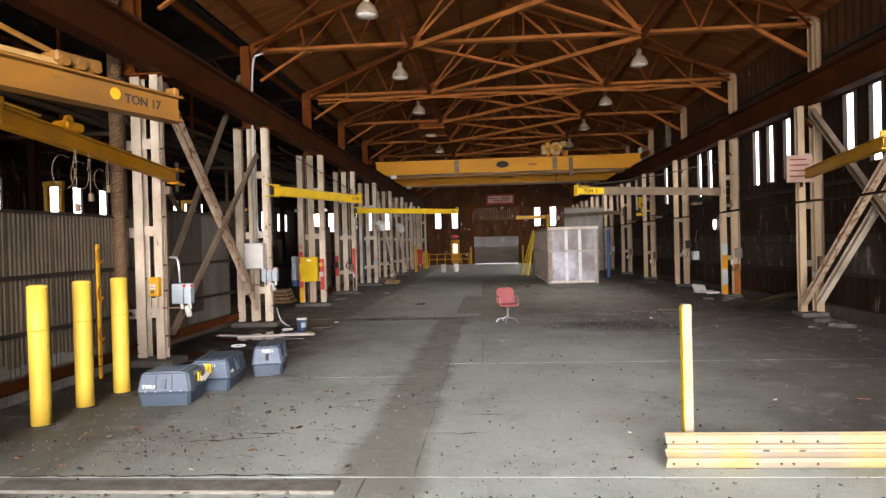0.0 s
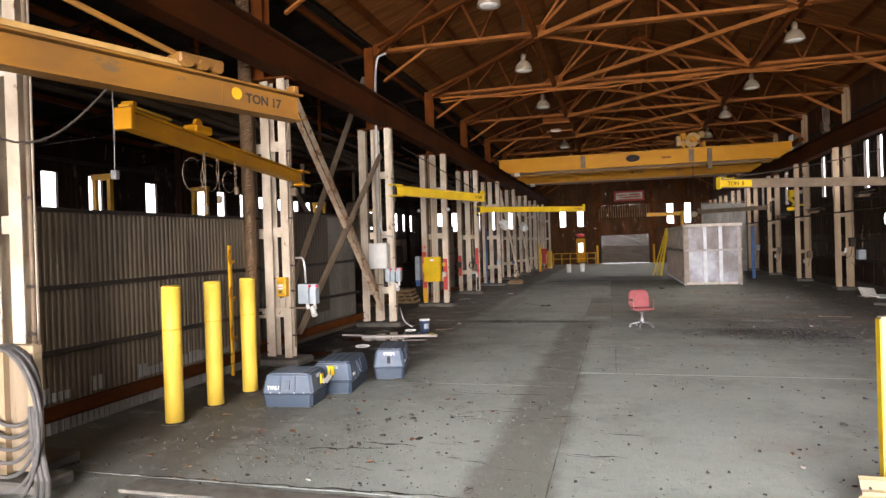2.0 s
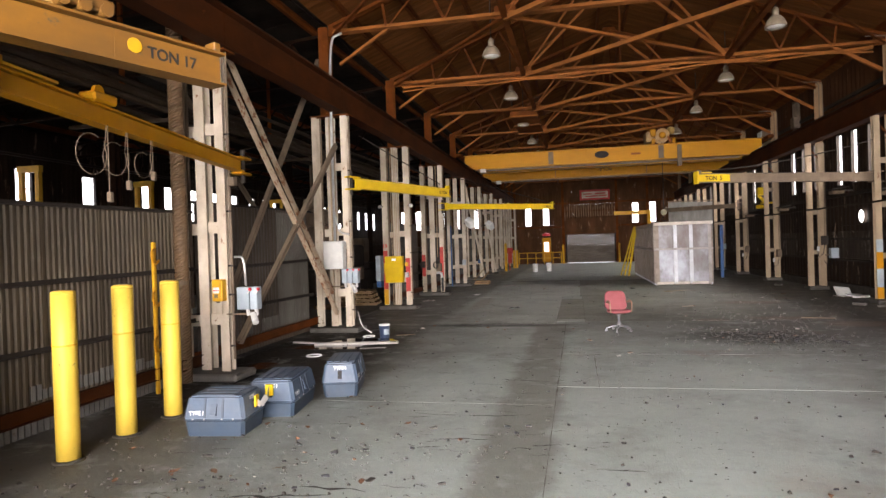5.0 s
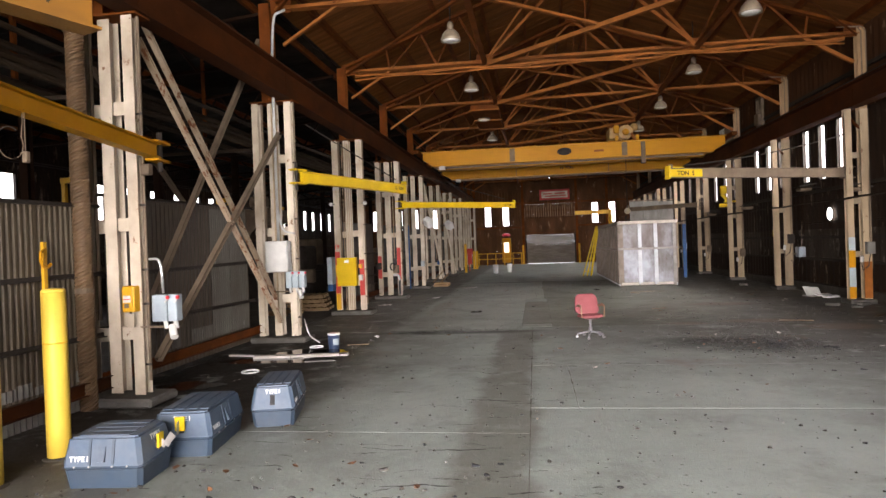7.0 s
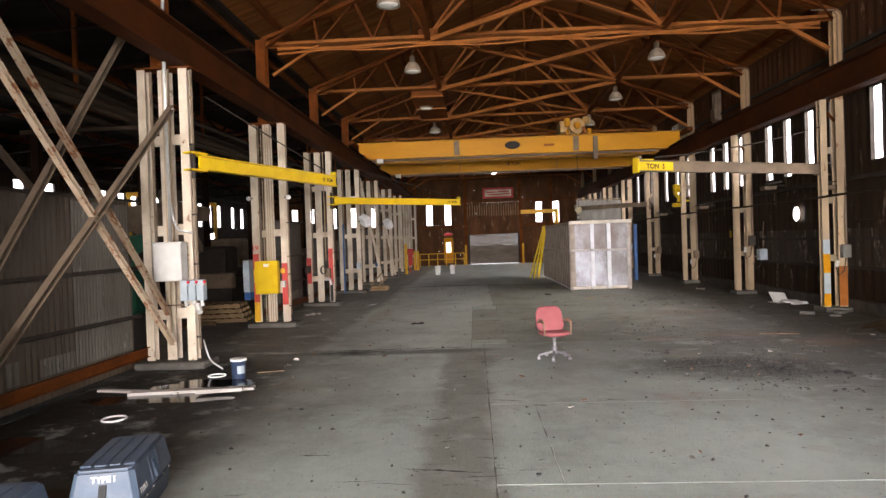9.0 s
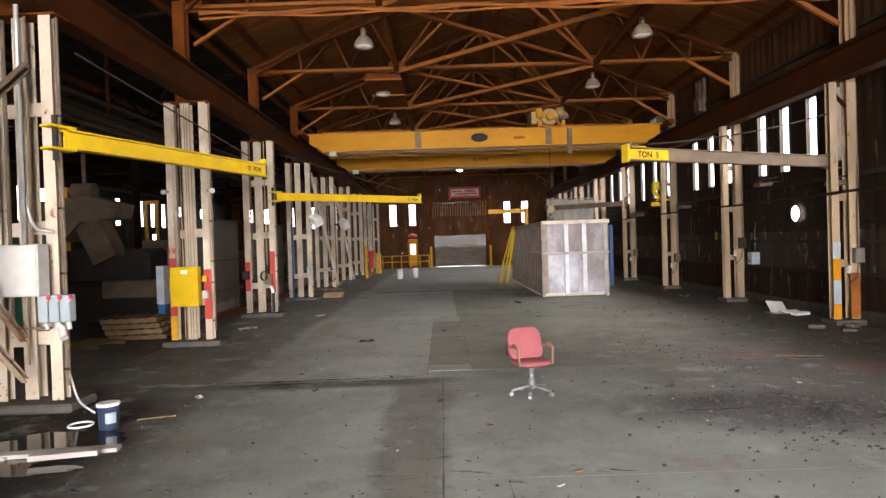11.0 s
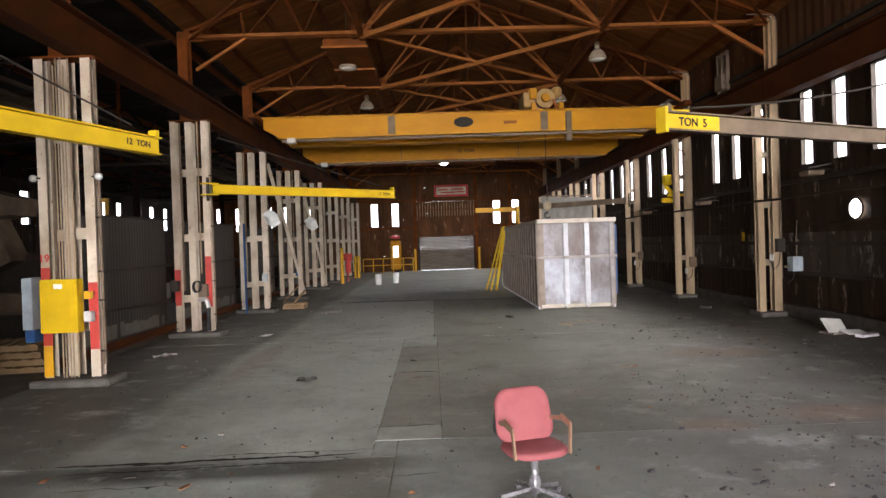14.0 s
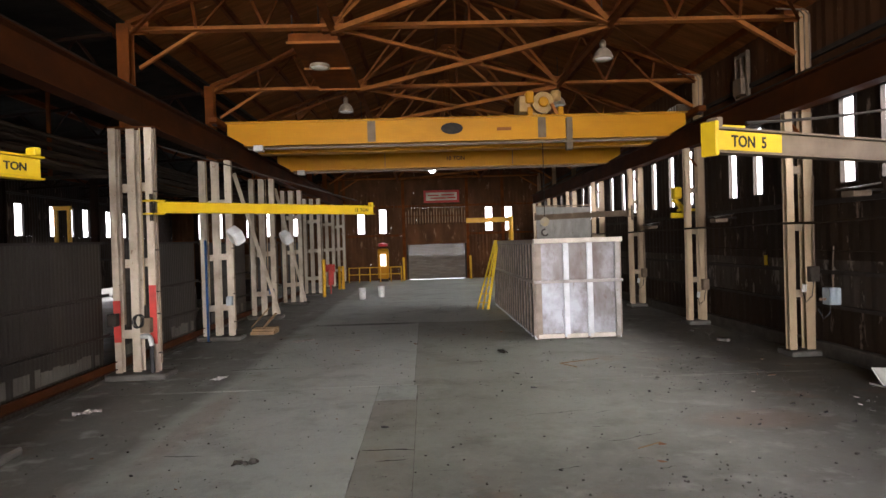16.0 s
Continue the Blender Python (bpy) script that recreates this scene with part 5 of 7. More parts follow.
for i, (yy, rr) in enumerate(((6.6, 0.2), (6.95, 0.17), (7.45, 0.14))):
    xx = -4.32 - 0.76 * (yy - 5.0) / 5.08
    lp = thing("cable_loop", xx, yy, 3.1, "grey cable loop hanging under a jib boom", "cable", "hanging cable loops")
    part("loop", mesh(tube, [(0, 0.0, 0.2), (0, 0, 0.1)] + arc((0, -rr, -0.12), rr, 30, -300, 22, "yz"), 0.0045, 6), M["grey_brown"], lp)
    part("drop", mesh(tube, [(0.02, 0, 0.2), (0.02, 0, -0.5 + 0.15 * i)], 0.0045, 6), M["grey_brown"], lp)
    part("plug", mesh(box, 0.0, 0.05, -0.025, 0.025, -0.58 + 0.15 * i, -0.48 + 0.15 * i, 0.008), M["grey_brown"], lp)

# ---- high-bay lamps ----


def bell_lamp():
    b = thing("bell_lamp", 0, 0, 0, "unlit aluminium bell lamp hanging from the roof steel", "lamp", "bell lamps in two rows")
    sh = part("shade", mesh(lathe, [(0.06, 0.27), (0.12, 0.25), (0.19, 0.17), (0.232, 0.06), (0.24, 0.0), (0.23, 0.0), (0.222, 0.06), (0.18, 0.16), (0.11, 0.23)], 24), M["lamp_shell"], b, smooth=True)
    part("lens", mesh(lathe, [(0.02, -0.02), (0.14, -0.012), (0.2, 0.012), (0.2, 0.02)], 20), M["lamp_glass"], sh, "pale glass lens", True)
    part("ballast", mesh(lathe, [(0.05, 0.26), (0.075, 0.28), (0.075, 0.42), (0.04, 0.47)], 14), M["lamp_shell"], b, smooth=True)
    part("stem", mesh(tube, [(0, 0, 0.45), (0, 0, 1.55)], 0.015, 8), M["dark_steel"], b)
    return b


bl = bell_lamp()
bl.location = (-2.0, 12.4, 6.82)
for x in (-2.0, 4.73):
    for k in range(8):
        if (x, k) != (-2.0, 0):
            copy_thing(bl, pose(x, 12.4 + 5.03 * k - (0.2 if x > 0 else 0), 6.82))
lit = thing("lit_lamp", 0.8, 40.8, 5.85, "bright lit lamp high in the far bays", "lamp")
part("housing", mesh(lathe, [(0.05, 0.3), (0.2, 0.2), (0.28, 0.0), (0.26, 0.0)], 18), M["lamp_shell"], lit)
part("bulb", mesh(lathe, [(0.02, -0.1), (0.1, -0.06), (0.16, 0.0), (0.12, 0.05)], 14), M["lamp_lit"], lit, "glowing bulb")
part("stem", mesh(tube, [(0, 0, 0.28), (0, 0, 1.24)], 0.015, 8), M["dark_steel"], lit)

# unit heater under the trusses
uh = thing("ceiling_panel", -1.85, 25.75, 6.88, "brown flat duct panel slung under the truss chords", "panel")
part("underside", mesh(box, -0.52, 0.52, 0, 4.1, 0.02, 0.2, 0.01), M["rust"], uh)
for yy in (0.0, 2.0, 4.05):
    part("edge_rail", mesh(box, -0.56, 0.56, yy - 0.03, yy + 0.03, -0.03, 0.018), M["rust_pale"], uh)
for sx in (-0.45, 0.45):
    for yy in (0.1, 4.0):
        part("hanger", mesh(tube, [(sx, yy, 0.19), (sx, yy, 0.6 if yy < 1 else 0.6)], 0.015, 6), M["dark_steel"], uh)
vent = thing("wall_vent", 8.5, 32.0, 6.2, "grey louvred fan unit fixed high on the wall", "vent")
part("frame", mesh(box, -0.25, 0.2, -0.35, 0.35, -0.45, 0.45, 0.02), M["grey_brown"], vent)
for i in range(4):
    part("guard_bar", mesh(box, -0.28, -0.25, -0.3 + i * 0.19, -0.27 + i * 0.19, -0.4, 0.4), M["grey_paint"], vent)

# ---- bollards ----
for i, (x, y) in enumerate(((-4.88, 6.33), (-4.9, 7.17), (-4.87, 7.95))):
    b = thing("bollard", x, y, 0, "tall chipped yellow steel bollard set in the floor", "bollard", "row of yellow bollards", rz=40 * i)
    part("post", mesh(lathe, [(0.108, -0.01), (0.108, 0.3), (0.11, 1.1), (0.11, 1.625)], 28), M["bollard"], b, smooth=True)
    part("cap", mesh(lathe, [(0.11, 1.626), (0.109, 1.64), (0.1, 1.652), (0.07, 1.66)], 28), M["bollard"], b, "flat welded cap", True)
    part("weld_seam", mesh(lathe, [(0.109, 1.12), (0.1125, 1.126), (0.1125, 1.134), (0.109, 1.14)], 28), M["yellow"], b, smooth=True)
    part("mortar_collar", mesh(lathe, [(0.15, 0.0), (0.14, 0.012), (0.112, 0.02)], 24), M["kerb_dark"], b, "chipped mortar collar")

# ---- guardrail ----
gr = thing("guardrail", 1.9, 4.9, 0, "cream and yellow corrugated steel guardrail lying on the floor", "guardrail")
W = [(0.0, 0.0), (0.015, 0.012), (0.028, 0.02), (0.055, 0.075), (0.083, 0.083), (0.083, 0.112), (0.055, 0.12), (0.012, 0.145), (0.012, 0.167), (0.055, 0.192), (0.083, 0.2), (0.083, 0.229), (0.055, 0.237), (0.028, 0.292), (0.015, 0.3), (0.0, 0.312)]
bm = bmesh.new()
prof = [(-p[0], p[1]) for p in W] + [(-p[0] + 0.004, p[1]) for p in W[::-1]]
prof = [(p[0], p[1]) for p in prof]
rings = []
for i in range(41):
    x = 6.6 * i / 40
    rings.append([bm.verts.new((x, p[0], p[1] + 0.01)) for p in prof])
for a, b_ in zip(rings, rings[1:]):
    for k in range(len(prof)):
        bm.faces.new((a[k], a[(k + 1) % len(prof)], b_[(k + 1) % len(prof)], b_[k]))
bm.faces.new(rings[0][::-1])
bm.faces.new(rings[-1])
grail = part("rail", bm, M["guard"], gr)
for x in (0.06, 0.26, 0.76, 0.96, 1.06, 1.26, 2.3, 2.5, 3.6, 3.8):
    for z in (0.065, 0.255):
        part("bolt_hole", mesh(lambda b: tube(b, [(x, -0.04, z), (x, -0.0555, z)], 0.011, 8)), M["black"], grail)
for x in (0.85, 1.15, 2.4, 3.7):
    part("slot", mesh(box, x - 0.028, x + 0.028, -0.016, -0.01, 0.157, 0.173), M["black"], grail)
gp = thing("guard_post", 2.17, 5.12, 0, "cream box-section post edged in yellow behind the rail", "post")
part("post", mesh(box, -0.038, 0.042, -0.04, 0.04, 0, 1.42, 0.008), M["guard"], gp)
part("edge_stripe", mesh(box, -0.044, -0.0385, -0.041, 0.041, 0, 1.4), M["yellow_bright"], gp)
for x in (0.6, 2.6, 4.6):
    part("rail_foot", mesh(box, x, x + 0.15, 0.01, 0.14, 0, 0.22), M["dark_steel"], gr)

# ---- moulded equipment cases ----


def case(x, y, rz, l, w, hgt, label, flap=None):
    """Two-part moulded case: dark tub, paler lid with ribs, tapered above the parting line."""
    c = thing("equipment_case", x, y, 0, label, "case", "moulded plastic cases", rz=rz)
    hb = hgt * 0.42

    def shell(bm, z0, z1, e0, e1, chamf=0.035):
        lo, hi = [], []
        for e, z, out in ((e0, z0, lo), (e1, z1, hi)):
            a, b_ = l / 2 - e, w / 2 - e
            c_ = chamf
            for p in ((-a + c_, -b_), (a - c_, -b_), (a, -b_ + c_), (a, b_ - c_), (a - c_, b_), (-a + c_, b_), (-a, b_ - c_), (-a, -b_ + c_)):
                out.append(bm.verts.new((p[0], p[1], z)))
        for i in range(8):
            bm.faces.new((lo[i], lo[(i + 1) % 8], hi[(i + 1) % 8], hi[i]))
        bm.faces.new(lo[::-1])
        bm.faces.new(hi)
        bmesh.ops.bevel(bm, geom=[e for e in bm.edges if abs(e.verts[0].co.z - e.verts[1].co.z) < 1e-4 and e.verts[0].co.z > z1 - 0.01], offset=0.02, segments=3, affect="EDGES")

    part("tub", mesh(shell, 0.0, hb, 0.035, 0.012), M["box_base"], c, "dark blue-grey tub", False)
    part("lip", mesh(shell, hb + 0.001, hb + 0.022, -0.004, -0.004), M["box_plastic"], c)
    lid = part("lid", mesh(shell, hb + 0.023, hgt, 0.008, 0.05), M["box_plastic"], c, "paler ribbed lid", False)
    for i in range(4):
        yy = -w * 0.3 + i * w * 0.2
        part("lid_rib", mesh(box, -l / 2 + 0.14, l / 2 - 0.14, yy - w * 0.08, yy + w * 0.08, hgt, hgt + 0.012, 0.005), M["box_plastic"], lid)
    tilt = math.degrees(math.atan2(0.042, hgt - hb))
    for s in (-1, 1):
        for xx in (-0.1, 0.1):
            part("lid_channel", mesh(extrude, (xx, s * (w / 2 - 0.005), hb + 0.03), (xx, s * (w / 2 - 0.046), hgt - 0.02), rect(0.022, 0.014)), M["box_base"], lid)
        part("grip", mesh(extrude, (0, s * (w / 2 - 0.0), hb + 0.05), (0, s * (w / 2 - 0.045), hgt - 0.08), rect(0.07, 0.03)), M["box_plastic"], lid)
        part("latch", mesh(extrude, (s * (l / 2 + 0.004), 0, hb + 0.06), (s * (l / 2 - 0.035), 0, hgt - 0.1), rect(0.05, 0.02)), M["black"], lid)
        for xx in (-0.32, -0.14, 0.14, 0.32):
            part("rivet", mesh(lambda b: tube(b, [(xx * l, s * (w / 2 - 0.0), hb + 0.012), (xx * l, s * (w / 2 + 0.009), hb + 0.012)], 0.008, 8)), M["chrome"], c)
    k = 0.055
    wl_ = l / 2 - 0.16
    sl = (hgt - hb - 0.023) / 0.042
    z = hb + 0.075
    off = lambda zz: 0.008 + (zz - hb - 0.023) / sl
    letters("TYPE I", 0.06, M["white_plain"], lid, pose(-wl_, -(w / 2 - off(z)) - 0.004, z, 90 - tilt, 0, 0), 0.001)
    letters("TYPE I", 0.06, M["white_plain"], lid, pose(wl_, (w / 2 - off(z)) + 0.004, z, 90 - tilt, 0, 180), 0.001)
    ze = hgt - 0.06
    letters("TYPE I", 0.06, M["white_plain"], lid, pose(l / 2 - off(ze) + 0.004, 0, ze, 90 - tilt, 0, 90), 0.001)
    letters("TYPE I", 0.06, M["white_plain"], lid, pose(-(l / 2 - off(ze)) - 0.004, 0, ze, 90 - tilt, 0, -90), 0.001)
    if flap:
        s, = flap
        bm = bmesh.new()
        pts = [(l / 2 * s - 0.02 * s, 0.02, hb + 0.14), (l / 2 * s + 0.06 * s, 0.0, hb + 0.09), (l / 2 * s + 0.1 * s, -0.02, hb + 0.14), (l / 2 * s + 0.15 * s, -0.04, hb + 0.2)]
        for a, b_ in zip(pts, pts[1:]):
            extrude(bm, a, b_, rect(0.06, 0.006), (0, 1, 0))
        part("strap", bm, M["chrome"], c, "loose bright metal strap")
        part("tag", mesh(box, s * l / 2 - 0.0, s * l / 2 + 0.02 * s, -0.04, 0.05, hb + 0.08, hb + 0.2) if s > 0 else mesh(box, s * l / 2 - 0.03, s * l / 2 - 0.012, -0.05, 0.04, hgt - 0.16, hgt - 0.03), M["yellow_bright"], c, "yellow tag")
    return c


case(-3.88, 7.48, 6, 0.71, 0.6, 0.43, "blue-grey moulded plastic case with ribbed lid lettered TYPE I", (1,))
case(-3.66, 8.45, 98, 0.98, 0.6, 0.43, "blue-grey moulded case with a yellow tag on its lid", (-1,))
case(-3.22, 9.46, 103, 0.98, 0.5, 0.45, "blue-grey moulded plastic case beside a column foot")

# ---- bucket, rings, planks, puddle ----
bk = thing("bucket", -4.13, 14.25, 0, "navy plastic pail with a white lid and label", "bucket")
bb = part("body", mesh(lathe, [(0.1, 0.0), (0.103, 0.01), (0.115, 0.24), (0.119, 0.245), (0.117, 0.285)], 28), M["navy"], bk, smooth=True)
part("lid", mesh(lathe, [(0.121, 0.27), (0.126, 0.277), (0.124, 0.3), (0.113, 0.303)], 28), M["white_plain"], bk, "white lid", True)
bm = bmesh.new()
vs = [[bm.verts.new((0.1145 * math.cos(radians(a)), 0.1145 * math.sin(radians(a)), z)) for a in range(-80, -10, 10)] for z in (0.08, 0.2)]
for i in range(6):
    bm.faces.new((vs[0][i], vs[0][i + 1], vs[1][i + 1], vs[1][i]))
part("paper_label", bm, M["blue_grey"], bb)
for x, y, r in ((-4.54, 14.4, 0.13), (-4.8, 12.0, 0.135)):
    rg = thing("lid_ring", x, y, 0.0, "white plastic lid rim lying on the floor", "ring", "white rims on the floor")
    part("rim", mesh(tube, arc((0, 0, 0.012), r, 0, 360, 28, "xy"), 0.012, 8, False), M["white_plain"], rg)
for i, (x0, y0, x1, y1, w, hh) in enumerate(((-5.3, 13.22, -3.6, 13.45, 0.14, 0.04), (-5.9, 13.5, -4.6, 13.25, 0.1, 0.03), (-4.3, 13.12, -3.7, 13.25, 0.12, 0.05))):
    pl = thing("plank", x0, y0, 0.005, "splintered weathered grey plank lying on the floor", "plank", "broken planks")
    part("board", mesh(extrude, (0, 0, hh / 2 + 0.03 * (i == 2)), (x1 - x0, y1 - y0, hh / 2 + 0.03 * (i == 2)), rect(w, hh)), M["plank"], pl)


def blob(bm, cx, cy, rx, ry, z, seed, n=48):
    top = []
    for i in range(n):
        a = math.tau * i / n
        k = 1 + 0.35 * noise.noise(Vector((math.cos(a) * 1.4, math.sin(a) * 1.4, seed))) + 0.12 * noise.noise(Vector((math.cos(a) * 5, math.sin(a) * 5, seed)))
        top.append(bm.verts.new((cx + rx * k * math.cos(a), cy + ry * k * math.sin(a), z)))
    bm.faces.new(top)


for x, y, rx, ry, sd in ((-4.4, 13.75, 0.75, 0.42, 1.0), (-4.9, 12.95, 1.0, 0.26, 4.0), (-5.3, 11.0, 0.5, 0.3, 2.0)):
    tagged(part("puddle", mesh(blob, x, y, rx, ry, 0.005, sd), M["puddle"]), "black oily puddle on the concrete floor", "puddle", "puddles", kind="stuff")

# ---- swivel chair ----
ch = thing("office_chair", 0.86, 15.2, 0, "faded red vinyl swivel chair with bronzed metal arms", "chair", rz=196)


def cushion(bm, w, d, t, r, seg=6, bow=0.0):
    """Rounded slab with softened edges, w across, d deep, t thick."""
    outline = []
    for cx, cy, a0 in ((w / 2 - r, d / 2 - r, 0), (-w / 2 + r, d / 2 - r, 90), (-w / 2 + r, -d / 2 + r, 180), (w / 2 - r, -d / 2 + r, 270)):
        for i in range(seg + 1):
            a = radians(a0 + 90 * i / seg)
            outline.append((cx + r * math.cos(a), cy + r * math.sin(a)))
    layers = [(0.86, 0.0), (0.97, t * 0.18), (1.0, t * 0.5), (0.97, t * 0.82), (0.86, t), (0.4, t * 1.1)]
    rings = [[bm.verts.new((x * s, y * s, z + bow * (x / w) ** 2)) for x, y in outline] for s, z in layers]
    n = len(outline)
    for a, b_ in zip(rings, rings[1:]):
        for k in range(n):
            bm.faces.new((a[k], a[(k + 1) % n], b_[(k + 1) % n], b_[k]))
    bm.faces.new(rings[0][::-1])
    bm.faces.new(rings[-1])


seat = part("seat", mesh(cushion, 0.48, 0.46, 0.06, 0.17), M["chair_red"], ch, smooth=True)
seat.location = (0, 0.0, 0.4)
back = part("backrest", mesh(cushion, 0.48, 0.43, 0.06, 0.12, 6, 0.07), M["chair_red"], ch, smooth=True)
for v in back.data.vertices:
    v.co.x *= 1.0 + 0.24 * v.co.y
back.matrix_basis = pose(0, -0.19, 0.645, 74, 180, 0) @ pose(0, 0, -0.05)
part("back_shell", mesh(lambda b: cushion(b, 0.44, 0.42, 0.02, 0.1)), M["black"], ch).matrix_basis = pose(0, -0.262, 0.645, 76, 0, 0)
for s in (-1, 1):
    ar = part("armrest", mesh(lambda b: [extrude(b, p, q, rect(0.032, 0.016), (1, 0, 0)) for p, q in (((s * 0.225, 0.16, 0.41), (s * 0.24, 0.15, 0.62)), ((s * 0.24, 0.15, 0.62), (s * 0.24, 0.02, 0.64)), ((s * 0.24, 0.02, 0.64), (s * 0.215, -0.2, 0.6)))]), M["bronze"], ch, "bronzed metal arm loop")
    part("arm_pad", mesh(extrude, (s * 0.24, 0.16, 0.632), (s * 0.24, 0.0, 0.664), rect(0.03, 0.014), (1, 0, 0)), M["bronze"], ar)
part("seat_plate", mesh(box, -0.12, 0.12, -0.12, 0.12, 0.37, 0.4, 0.008), M["dark_steel"], ch)
part("gas_column", mesh(lathe, [(0.045, 0.09), (0.045, 0.2), (0.028, 0.21), (0.028, 0.34), (0.05, 0.345), (0.05, 0.375)], 16), M["chair_base"], ch, smooth=True)
for k in range(5):
    a = radians(72 * k + 62)
    d = Vector((math.cos(a), math.sin(a), 0))
    ba = part("base_arm", mesh(extrude, d * 0.03 + Vector((0, 0, 0.12)), d * 0.27 + Vector((0, 0, 0.075)), rect(0.035, 0.03)), M["chair_base"], ch)
    q = d * 0.27
    part("caster", mesh(lambda b: tube(b, [(q.x - d.y * 0.02, q.y + d.x * 0.02, 0.028), (q.x + d.y * 0.02, q.y - d.x * 0.02, 0.028)], 0.028, 12)), M["chair_base"], ba)

# ---- steel crate ----
CX0, CX1, CY0, CY1, CZ = 3.2, 5.4, 28.62, 37.9, 2.6
cr = thing("steel_crate", CX0, CY0, 0, "large rust-streaked steel crate framed with pale ribs", "crate")
CW, CL = CX1 - CX0, CY1 - CY0
RIBS = (0.07, CW * 0.365, CW * 0.645, CW - 0.06)
for x0, x1 in zip(RIBS, RIBS[1:]):
    for z0, z1 in ((0.14, 1.47), (1.53, CZ - 0.1)):
        part("panel", mesh(box, x0 + 0.03, x1 - 0.03, 0.07, 0.085, z0, z1), M["crate_wash" if z0 < 1 else "crate_panel"], cr)
    part("panel", mesh(box, x0 + 0.03, x1 - 0.03, CL - 0.075, CL - 0.05, 0.12, CZ - 0.1), M["crate_panel"], cr)
    part("bottom_rail", mesh(box, x0 - 0.03, x1 - 0.09, -0.05, 0.05, 0.035, 0.14, 0.01), M["crate_cream"], cr)
for i, x in enumerate(RIBS):
    w = 0.16 if i == 0 else 0.11 if i == 3 else 0.13
    part("front_rib", mesh(extrude, (x, 0.005, 0.06), (x, 0.005, CZ - 0.1), channel(w, 0.1, 0.018) if i in (0, 3) else ibeam(w, 0.11, 0.018, 0.05), (0, 1, 0)), M["crate_side"] if i == 0 else M["crate_dull"] if i == 3 else M["crate_rib"], cr)
    part("skid", mesh(box, x - 0.05, x + 0.05, 0.02, CL - 0.02, 0.0, 0.055), M["crate_side"], cr)
part("middle_rail", mesh(box, -0.05, CW + 0.07, -0.09, -0.045, 1.46, 1.54, 0.008), M["crate_dull"], cr)
part("top_rail", mesh(box, -0.05, CW + 0.06, -0.1, 0.06, CZ - 0.11, CZ + 0.015, 0.012), M["crate_cream"], cr, "pale cream top rail")
n = 19
for s, x in ((-1, 0.0), (1, CW)):
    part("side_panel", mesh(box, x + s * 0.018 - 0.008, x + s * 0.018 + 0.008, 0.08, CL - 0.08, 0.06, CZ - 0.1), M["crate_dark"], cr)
    for i in range(n):
        y = 0.1 + (CL - 0.2) * i / (n - 1)
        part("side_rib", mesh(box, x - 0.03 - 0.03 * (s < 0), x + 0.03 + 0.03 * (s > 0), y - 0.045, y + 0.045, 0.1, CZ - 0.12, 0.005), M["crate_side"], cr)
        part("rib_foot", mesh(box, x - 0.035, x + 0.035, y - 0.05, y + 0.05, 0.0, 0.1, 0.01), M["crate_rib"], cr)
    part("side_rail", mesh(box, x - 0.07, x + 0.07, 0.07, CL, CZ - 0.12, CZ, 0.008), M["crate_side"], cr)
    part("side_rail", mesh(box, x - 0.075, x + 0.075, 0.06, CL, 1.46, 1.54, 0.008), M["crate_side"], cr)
part("base", mesh(box, 0.03, CW - 0.03, 0.1, CL, 0.056, 0.1), M["crate_side"], cr)

# yellow ladder leaning on the crate
ld = thing("ladder", 2.5, 36.4, 0, "folded yellow ladder leaning against the steel crate", "ladder")
for dx, dy in ((-0.2, 0.1), (0.0, 0.0), (0.2, -0.1)):
    part("stile", mesh(extrude, (dx, dy, 0), (0.62 + dx * 0.25, 0.1 + dy * 0.5, 2.62), rect(0.1, 0.05)), M["yellow_bright"], ld)
for i in range(7):
    f = 0.1 + i * 0.125
    part("rung", mesh(tube, [(-0.2 * (1 - f * 0.75) + 0.62 * f, 0.1, 2.62 * f), (0.2 * (1 - f * 0.75) + 0.62 * f, 0.0, 2.62 * f)], 0.015, 8), M["yellow_bright"], ld)

# ---- switchgear on the columns ----


def elbow(p0, p1, p2, n=6):
    p0, p1, p2 = Vector(p0), Vector(p1), Vector(p2)
    return [p0 + (p1 - p0) * 0.0] + [((1 - t) ** 2) * (p0 + (p1 - p0) * 0.6) + 2 * t * (1 - t) * p1 + t * t * (p1 + (p2 - p1) * 0.4) for t in [i / n for i in range(n + 1)]] + [p2]


yb = thing("phone_box", XC + 0.08, COLS[2] - 0.22, 1.22, "scuffed yellow box with a label on the column", "box")
part("case", mesh(box, -0.095, 0.085, -0.1, 0.06, 0, 0.34, 0.02, 2), M["yellow"], yb)
part("cover", mesh(box, -0.075, 0.065, -0.118, -0.102, 0.05, 0.31, 0.012, 2), M["yellow"], yb)
part("paper_label", mesh(box, -0.06, 0.045, -0.1235, -0.1195, 0.13, 0.22), M["white_plain"], yb)
part("red_stripe", mesh(box, -0.055, 0.04, -0.1275, -0.1245, 0.165, 0.177), M["red_bright"], yb)
part("dial", mesh(box, -0.04, 0.02, -0.125, -0.1195, 0.06, 0.115), M["grey_brown"], yb)
part("note", mesh(box, -0.05, 0.06, -0.08, -0.07, -0.2, -0.02), M["white"], yb)


